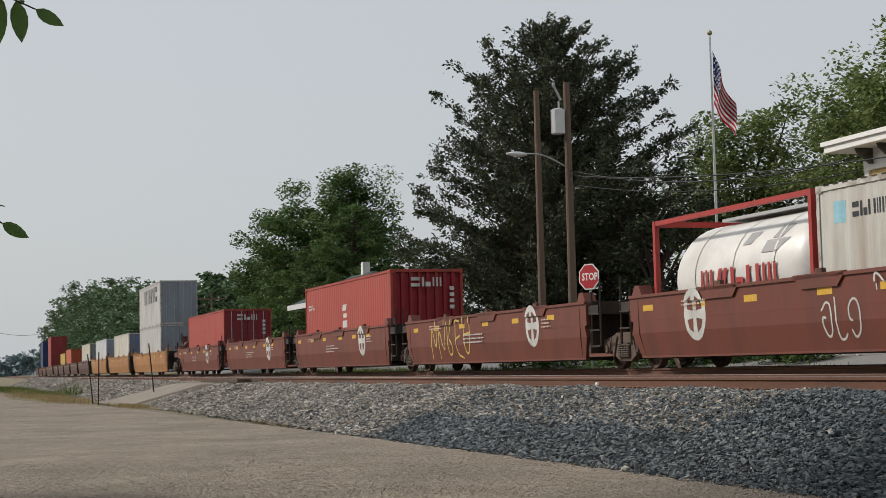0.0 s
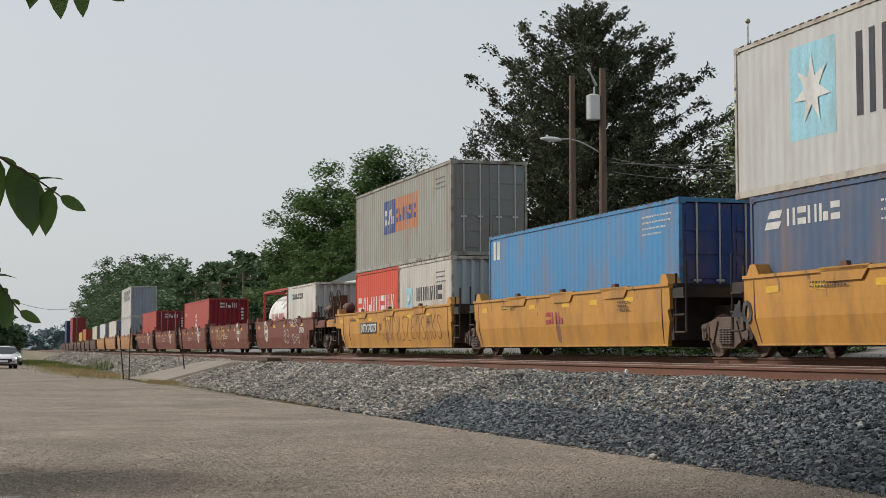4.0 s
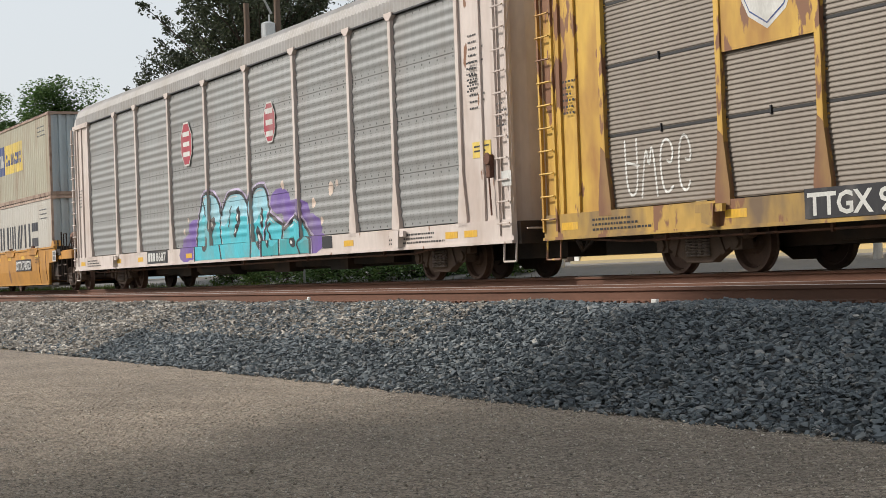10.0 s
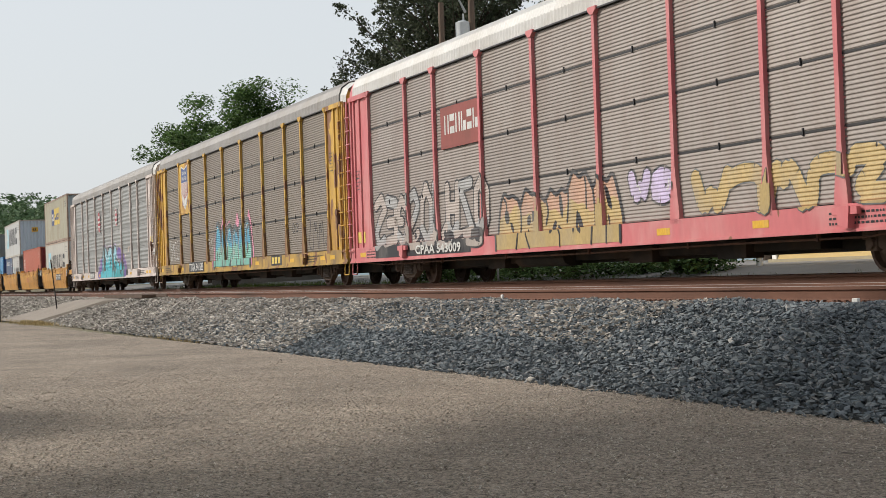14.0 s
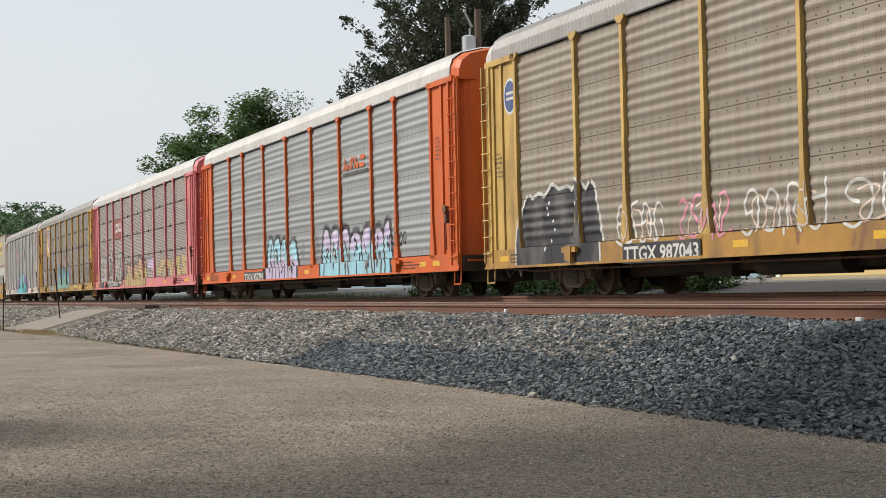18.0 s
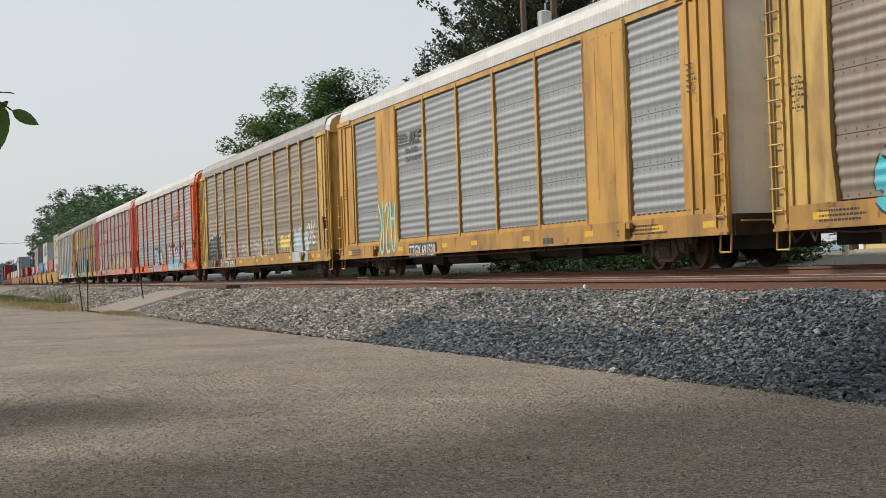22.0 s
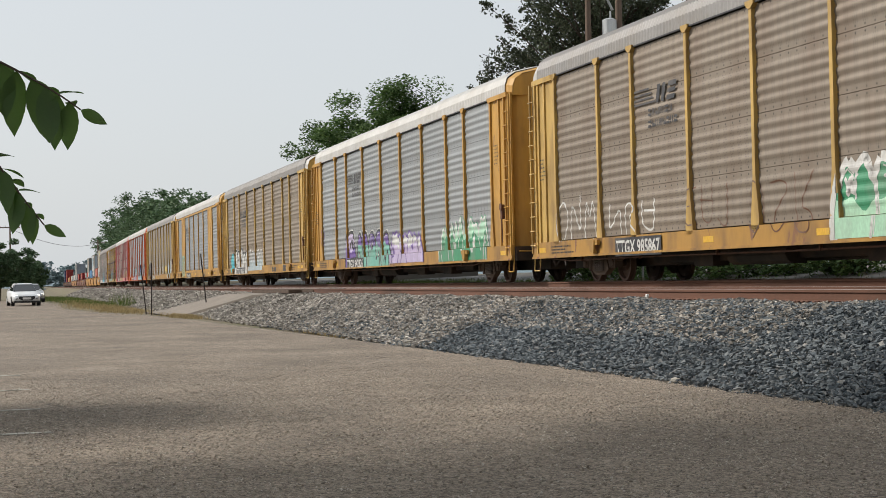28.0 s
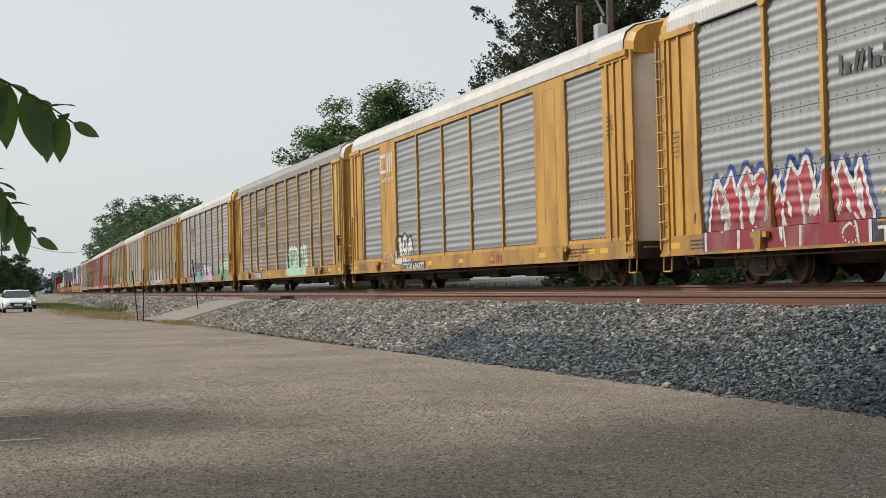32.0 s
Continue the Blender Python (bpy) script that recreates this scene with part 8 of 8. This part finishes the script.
bars(c, [(7.3, 7.7, .65, .98), (7.75, 8.1, .65, .98)], P["black"], -1.548, "data_panel")
tag_line(c, f, 11.95, 12.6, 1.6, 2.3, 3, "purple", 74)

# silver car with purple and green pieces
c, f = A(8)
throwup(c, f, -7.2, -5.6, .66, 2.1, 1, "lilac", "purple", "black", "white", "round", 80, .06, .05, .5, 2, None)
throwup(c, f, -5.4, -.1, .66, 2.05, 5, "purple", "teal_mint", "black", "white", "round", 81, .055, .04, .55, 2, "white", .4)
throwup(c, f, -.1, 4.5, .72, 1.95, 4, "white", "lilac", "purple", None, "wild", 82, .045, .05, .5, 1, None, .4)
throwup(c, f, 6.4, 11.3, .68, 2.1, 5, "mint", "green", "white", "green", "wild", 83, .04, .04, .5, 2, None, .5)
NS(c, -6.8, 3.4)
plate(c, -6.81, -4.11, .66, .96, "TTGX 942326")
tag_line(c, f, 12.2, 13.0, 1.2, 2.2, 2, "white", 85)
tag_line(c, f, -12.3, -11.6, 1.6, 2.3, 3, "purple", 86)

# brown car with green piece
c, f = A(9)
throwup(c, f, 1.5, 6.0, .68, 2.15, 4, "green", "mint", "white", "white", "wild", 91, .05, .08, .4, 3, "white", .45)
for k, (a, b, z0, z1, n, col) in enumerate(((-11.99, -9.26, 1.02, 2.08, 3, "white"), (-8.65, -5.81, 1.07, 1.77, 3, "white"), (-4.5, -2.4, 1.05, 1.9, 3, "brown"), (-1.8, .9, .8, 1.9, 3, "brown"))):
    tag_line(c, f, a, b, z0, z1, n, col, 92 + k, .05 if k < 2 else .03)
NS(c, -6.9, 3.3)
plate(c, -7.93, -5.54, .62, .93, "TTGX 985867")
bars(c, [(7.9, 8.3, .65, .98), (8.35, 8.7, .65, .98)], P["black"], -1.548, "data_panel")

# clean silver and yellow car
c, f = A(10)
throwup(c, f, -6.95, -4.75, .86, 1.92, 3, "white", "white", "black", None, "round", 101, .05, .03, .5, 2, None, .3)
tag_line(c, f, -8.6, -7.2, .95, 1.3, 3, "white", 102, .03)
bars(c, [(-8.75, -7.95, 4.05, 4.17), (-8.75, -7.95, 4.6, 4.72), (-8.75, -8.6, 4.22, 4.55), (-7.8, -7.65, 4.05, 4.72), (-7.5, -7.35, 4.05, 4.72), (-7.2, -7.05, 4.05, 4.72)] + glyphs(11, -8.8, -6.95, 3.75, 3.88, 9), P["white"], -1.54, "mark_bar", "white painted bars")
plate(c, -5.79, -3.2, .64, .86, "TTGX 694377")
bars(c, glyphs(6, 3.44, 4.6, .68, .92, 3), P["red"], -1.548, "mark_bar")

# silver car with red piece
c, f = A(11)
throwup(c, f, -11.5, -5.6, .62, 2.5, 5, "red", "wine", "white", "navy", "wild", 111, .045, .12, .35, 3, "white", .5)
tag_line(c, f, -8.6, -5.9, .66, 1.0, 4, "white", 112, .05)
tag_line(c, f, -12.8, -11.9, 1.1, 1.9, 3, "black", 113, .04)
tag_line(c, f, -5.4, -4.3, .9, 1.5, 3, "yellow", 114, .04)
bars(c, [(-5.5, -.5, .62, .98)], P["black"], -1.5465, "mark_panel")
plate(c, -5.35, -2.7, .65, .92, "TTGX 9", y=-1.5665, back=None)
bars(c, glyphs(12, -6.5, -2.5, 3.46, 3.8, 9), P["slate"], -1.497, "mark_bar")


# ---- container markings that follow the corrugation ----
def on_box(key, length, rects, col, name="mark_bar", label=""):
    """Painted bars on a corrugated container side."""
    w = length - 0.16
    n = round(w / 0.278)
    per = w / n
    deep, y = DEEP[BOXES[key].name], -1.203 if name == "emblem" else -1.207
    marks, depth = [], []
    for k in range(n):
        x = -w / 2 + k * per
        marks += [x, x + per * .25, x + per * .5, x + per * .75]
        depth += [0.0, 0.0, deep, deep]
    marks.append(w / 2), depth.append(0.0)
    ob = None
    for some in ([rects] if name == "small_print" else [[r] for r in rects]):
        bm = bmesh.new()
        for r in some:
            k = r[4] if len(r) > 4 else 0
            poly = [(r[0], r[2]), (r[1], r[2]), (r[1] + k, r[3]), (r[0] + k, r[3])]
            for s in slices(poly, 0, marks):
                bm.faces.new([bm.verts.new((u, y + float(np.interp(u, marks, depth)), v)) for u, v in s])
        ob = part(name, bm, col if not isinstance(col, str) else P[col], BOXES[key], label)
        if name == "small_print":
            tagged(ob, "rows of small print", kind="stuff")
    return ob


def star_square(key, length, x0, x1, z0, z1):
    on_box(key, length, [(x0, x1, z0, z1)], "sky", "emblem", "pale blue square emblem")
    cx, cz, r = (x0 + x1) / 2, (z0 + z1) / 2, (z1 - z0) * .38
    tip = lambda k, q: (cx + q * math.cos(math.pi / 2 + 6.2832 * k / 7), cz + q * math.sin(math.pi / 2 + 6.2832 * k / 7))
    bm = bmesh.new()
    for k in range(7):
        bm.faces.new([bm.verts.new((u, -1.212, v)) for u, v in ((cx, cz), tip(k - .5, r * .4), tip(k, r), tip(k + .5, r * .4))])
    part("emblem", bm, P["white"], BOXES[key], "white seven-pointed star")


INK = mat("dark_blue_lettering", (0.018, 0.02, 0.03), 0.5, var=0.1, dirt=(0.2, 0.19, 0.18), amount=0.1)
SLATE = mat("slate_lettering", (0.06, 0.07, 0.09), 0.5, var=0.1, dirt=(0.3, 0.26, 0.22), amount=0.15)
for key, L_, sq, bl in (("m45", F45, (-4.8, -3.27, 3.83, 5.5), (-2.61, 4.48, 4.0, 5.4)), ("m20b", F20, (-2.46, -1.82, 1.58, 2.16), (-1.39, 2.13, 1.55, 2.05)), ("m20a", F20, (-2.22, -1.41, 1.47, 2.18), (-.89, 2.06, 1.71, 2.15)), ("m40", F40, (-4.63, -3.11, 1.63, 2.65), (-2.55, 4.32, 1.6, 2.45))):
    star_square(key, L_, *sq)
    on_box(key, L_, glyphs(6, *bl, 6), INK)
on_box("cron", F20, glyphs(2, -1.7, .15, 2.35, 2.66, 5), "white")
on_box("cron", F20, [(-2.53, -2.0, 2.33, 2.46, .1), (-2.4, -1.95, 2.52, 2.66, .1)], "white")
for key, col, x0, xm, x1, z0, z1 in (("po1", "rust", -2.0, -.53, 2.34, 4.15, 5.3), ("po2", "yellow", -2.11, -.77, 2.07, 4.45, 5.55)):
    on_box(key, F40, [(x0, xm, z0, z1)], "navy", "emblem", "faded blue block")
    on_box(key, F40, [(xm + .01, x1, z0, z1)], col, "emblem", "faded " + ("orange" if col == "rust" else "yellow") + " block")
    on_box(key, F40, glyphs(3, x0 + .12, xm - .05, z0 + .32, z1 - .32, 3), "white")
    on_box(key, F40, glyphs(4, xm + .2, x1 - .12, z0 + .32, z1 - .36, 8), "navy")
on_box("st2", F40, glyphs(6, -3.0, 4.6, 4.9, 5.9, 6), INK)
on_box("sud", F20, glyphs(3, -2.65, 2.58, 1.5, 2.05, 8), "white")
on_box("crcc", F40, [(-5.43, -4.9, 1.53 + .28 * k, 1.73 + .28 * k) for k in range(4)], "white")
on_box("mline", F20, glyphs(4, -2.0, .3, 2.38, 2.62, 10), INK)
on_box("mline", F20, [(-2.55, -2.2, 2.32, 2.68)], "sky", "emblem", "small blue square")
on_box("blue", F40, blocks(5, -5.79, -5.17, 2.61, 3.11, 2), "white")
on_box("zim", F40, [(-.3, .35, 1.6, 1.85), (-.2, .3, 1.95, 2.1), (-.35, .2, 2.2, 2.42, .1)], "white")
on_box("zim", F40, glyphs(3, -5.6, -4.6, 2.4, 2.6, 3), "white")
on_box("blue", F40, small_print(6, 4.2, 5.7, 2.6, 3.1, 4), "white", "small_print")
for key, L_ in (("m45", F45), ("m40", F40), ("po1", F40), ("po2", F40), ("crcc", F40), ("m20a", F20), ("m20b", F20), ("cron", F20)):
    zt = TOPS[BOXES[key].name]
    on_box(key, L_, small_print(9, L_ / 2 - 1.7, L_ / 2 - .4, zt - .75, zt - .3, 3), SLATE if key[0] in "mp" else P["white"], "small_print")


def on_end(key, length, rects, col, name="mark_bar", label="", proud=0.045):
    """Painted bars (y0, y1, z0, z1) on the right-hand end of a container."""
    x = length / 2 + proud
    for y0, y1, z0, z1 in rects:
        bm = bmesh.new()
        bm.faces.new([bm.verts.new((x, *p)) for p in ((y0, z0), (y1, z0), (y1, z1), (y0, z1))])
        part(name, bm, col if not isinstance(col, str) else P[col], BOXES[key], label)


for key in ("zim", "zim2"):
    on_end(key, F40, [r[:4] for r in glyphs(8, -.55, .55, 2.72, 3.02, 3)] + [(.75, .9, 2.0 + .2 * k, 2.12 + .2 * k) for k in range(4)], "white")
for cy, cz, r in ((-.55, 2.35, .32), (.45, 2.35, .3)):
    bm = bmesh.new()
    bm.faces.new([bm.verts.new((F20 / 2 + .045, cy + r * math.cos(1.5708 * k), cz + r * math.sin(1.5708 * k))) for k in range(4)])
    part("hazard_label", bm, P["white"], BOXES["m20b"], "white diamond hazard label")
on_end("m45", F45, [(-.25, .25, 4.9, 5.26)], "reflector", "size_plate", "yellow size plate with the length in feet")
num = text(BOXES["m45"], "45", 0, 0, .24, P["black"], 0)
num.matrix_basis = pose(F45 / 2 + .05, -.2, 4.96, 90, 0, 90)
for sx in (-1, 1):
    for k in range(5):
        x = sx * (F45 / 2 - .04) - .035
        bars(BOXES["m45"], [(x, x + .07, 5.2 - .12 * k, 5.26 - .12 * k, 0)], P["yellow" if k % 2 == 0 else "black"], -1.224, "warning_stripe")

# ---- markings of the wells ----
WFACE = Face([(.26, -1.402), (.72, -1.482), (1.27, -1.50), (1.29, -1.536), (1.56, -1.536)])
U, B = (lambda k: WELLS[0, k - 1]), (lambda k: WELLS[1, k - 1])
plate(U(1), -3.54, -1.33, .78, 1.06, "DTTX 742773", y=-1.503)
plate(U(5), 1.24, 3.43, .79, 1.10, "DTTX 742773", y=-1.503)
tag_line(U(1), WFACE, -1.06, 6.59, .45, 1.25, 13, "brown", 121, .03)
bars(U(5), [(-7.9, -6.7, 1.1, 1.53)], P["black"], -1.54, "data_panel")
plate(U(5), -7.80, -6.78, 1.18, 1.45, "125-T", y=-1.545, back=None)
bars(U(5), [(6.61, 7.06, .99, 1.03), (6.61, 7.06, 1.31, 1.35), (6.61, 6.65, 1.03, 1.31), (7.02, 7.06, 1.03, 1.31), (6.82, 6.85, 1.05, 1.3), (6.66, 7.01, 1.16, 1.19)], P["white"], -1.533, "data_panel")
bars(U(5), [(6.65, 7.02, 1.03, 1.31)], P["smoke"], -1.53, "data_panel", "dark panel in a white frame")
for k, x0, x1 in ((3, -.93, .02), (2, -.75, .48), (4, -.72, .26)):
    bars(U(k), glyphs(1, x0, x1, .78, 1.06, 3), P["red"], -1.4985, "mark_bar")
tag_line(U(4), WFACE, 2.02, 5.92, .4, 1.2, 6, "brown", 122, .032)
plate(U(4), -6.20, -5.58, .62, 1.02, "40", y=-1.495, back=None, ink="black")
plate(U(3), -6.68, -5.91, .64, 1.06, "40", y=-1.495, back=None, ink="black")


def disc_emblem(u, x, z, r):
    bm = bmesh.new()
    WFACE.lay(bm, [(x + r * .88 * math.cos(.2618 * k), z + r * math.sin(.2618 * k)) for k in range(24)], 0.002)
    part("emblem", bm, P["white"], u, "round white emblem")
    for k in range(4):      # brown fields between the arms of a cross
        a = math.pi / 4 + k * math.pi / 2
        bm = bmesh.new()
        WFACE.lay(bm, [(x + r * q * .88 * math.cos(a + d), z + r * q * math.sin(a + d)) for q, d in ((.2, 0), (.72, -.5), (.76, 0), (.72, .5))], .005)
        part("emblem_field", bm, W_BRN, u)


disc_emblem(B(5), -4.04, 1.02, .5)
for k, x in ((4, 3.6), (3, 3.45), (2, 3.5), (1, 3.6)):
    disc_emblem(B(k), x, 1.06, .5)
plate(B(5), 3.98, 5.0, .88, 1.11, "270426", y=-1.499, back=None)
for x0, x1, z0, z1, s in ((.34, 1.55, .42, 1.10, 1), (2.21, 3.94, .40, .83, 2), (1.90, 3.72, 1.15, 1.5, 3)):
    tag_line(B(5), WFACE, x0, x1, z0, z1, 3, "white", 130 + s, .04)
tag_line(B(4), WFACE, -4.54, -.93, .36, 1.45, 5, "yellow", 135, .05)
for k in (1, 2, 3, 4):
    bars(B(k), small_print(140 + k, -1.5, .4, .75, 1.05, 3), P["white"], -1.52, "small_print")

# ---- tank container ----
tank = thing("tank_container", "white tank in a red steel frame between two containers", "tank container", "containers on the train")
T_RED = paint("frame_red_paint", (0.36, 0.03, 0.025), 0.15)
T_WHT = mat("white_tank_paint", (0.66, 0.65, 0.62), 0.4, var=0.06, dirt=(0.3, 0.27, 0.23), amount=0.2)
zb, zt = BOT - RAIL, BOT - RAIL + 2.591
for sx in (-1, 1):
    for sy in (-1, 1):
        bm = bmesh.new()
        box(bm, sx * 2.99 - .06, sx * 2.99 + .04, sy * 1.17 - .05, sy * 1.17 + .05, zb, zt)
        part("corner_post", bm, T_RED, tank)
    for z in (zb, zt - .12):
        bm = bmesh.new()
        box(bm, sx * 2.99 - .05, sx * 2.99 + .03, -1.12, 1.12, z + .003, z + .117)
        part("end_rail", bm, T_RED, tank)
for sy in (-1, 1):
    for z in (zb, zt - .1):
        bm = bmesh.new()
        box(bm, -2.93, 2.93, sy * 1.17 - .045, sy * 1.17 + .045, z + .004, z + .1)
        part("side_rail", bm, T_RED, tank)
bm = bmesh.new()
R_, cz_ = 1.1, (zb + zt) / 2 + .02
prof_ = [(-2.85, .1), (-2.8, .55), (-2.65, .85), (-2.4, 1.03), (-2.2, R_), (2.2, R_), (2.4, 1.03), (2.65, .85), (2.8, .55), (2.85, .1)]
loft(bm, [[(x, r * math.cos(.1963 * k), cz_ + r * math.sin(.1963 * k)) for k in range(32)] for x, r in prof_])
barrel = part("tank", bm, T_WHT, tank, "white cylindrical tank", smooth=True)
for x in (-1.5, 0, 1.5):
    bm = bmesh.new()
    loft(bm, [[(x + d, (R_ + .012) * math.cos(.1963 * k), cz_ + (R_ + .012) * math.sin(.1963 * k)) for k in range(32)] for d in (-.03, .03)], caps=False)
    part("band", bm, T_WHT, barrel)
bars(tank, glyphs(5, -1.2, 1.75, 1.45, 1.86, 5), T_RED, -1.125, "mark_bar", "red lettering bars")
for k, (x, z, w) in enumerate(((.2, 2.25, .5), (1.25, 2.3, .55), (1.0, 2.05, .9))):
    bm = bmesh.new()
    dz = math.sqrt(R_ * R_ - (z - cz_) ** 2)
    loft(bm, [[(x, -dz - .012, z), (x + w * .6, -dz - .012, z), (x + w * .6, -dz - .008, z), (x, -dz - .008, z)], [(x + .1, -math.sqrt(R_ * R_ - (z + .22 - cz_) ** 2) - .012, z + .22), (x + w, -math.sqrt(R_ * R_ - (z + .22 - cz_) ** 2) - .012, z + .22), (x + w, -math.sqrt(R_ * R_ - (z + .22 - cz_) ** 2) - .008, z + .22), (x + .1, -math.sqrt(R_ * R_ - (z + .22 - cz_) ** 2) - .008, z + .22)]])
    part("scuff_label", bm, P["silver"], barrel, "faded grey marking")
bm = bmesh.new()
box(bm, -1.6, 1.6, -.4, .4, zt - .14, zt - .08)
part("walkway", bm, M["galv"], tank)
join_train(tank, -216.55)


# ---- what moves: the whole train, car by car, and the leaves that sway beside the camera ----
SWAY = ((0, -.035, -.026), (1, -.013, -.022), (2.5, -.007, -.021), (5, -.004, -.024), (6, -.010, -.020), (12, -.007, -.015), (19, -.004, -.008), (21, -.002, 0), (25, -.002, .004), (28, 0, .008), (30, .001, .006), (32, .001, -.001))


def motions():
    for ob, q in TRAIN:
        walk(ob, [(t, on_track(q, t)) for t in (0, 4, 8, 12, 16, 20, 24, 28, 32)])
    for ob in SPRAYS:
        walk(ob, [(t, pose(0, dy, dz)) for t, dy, dz in SWAY])


motions()
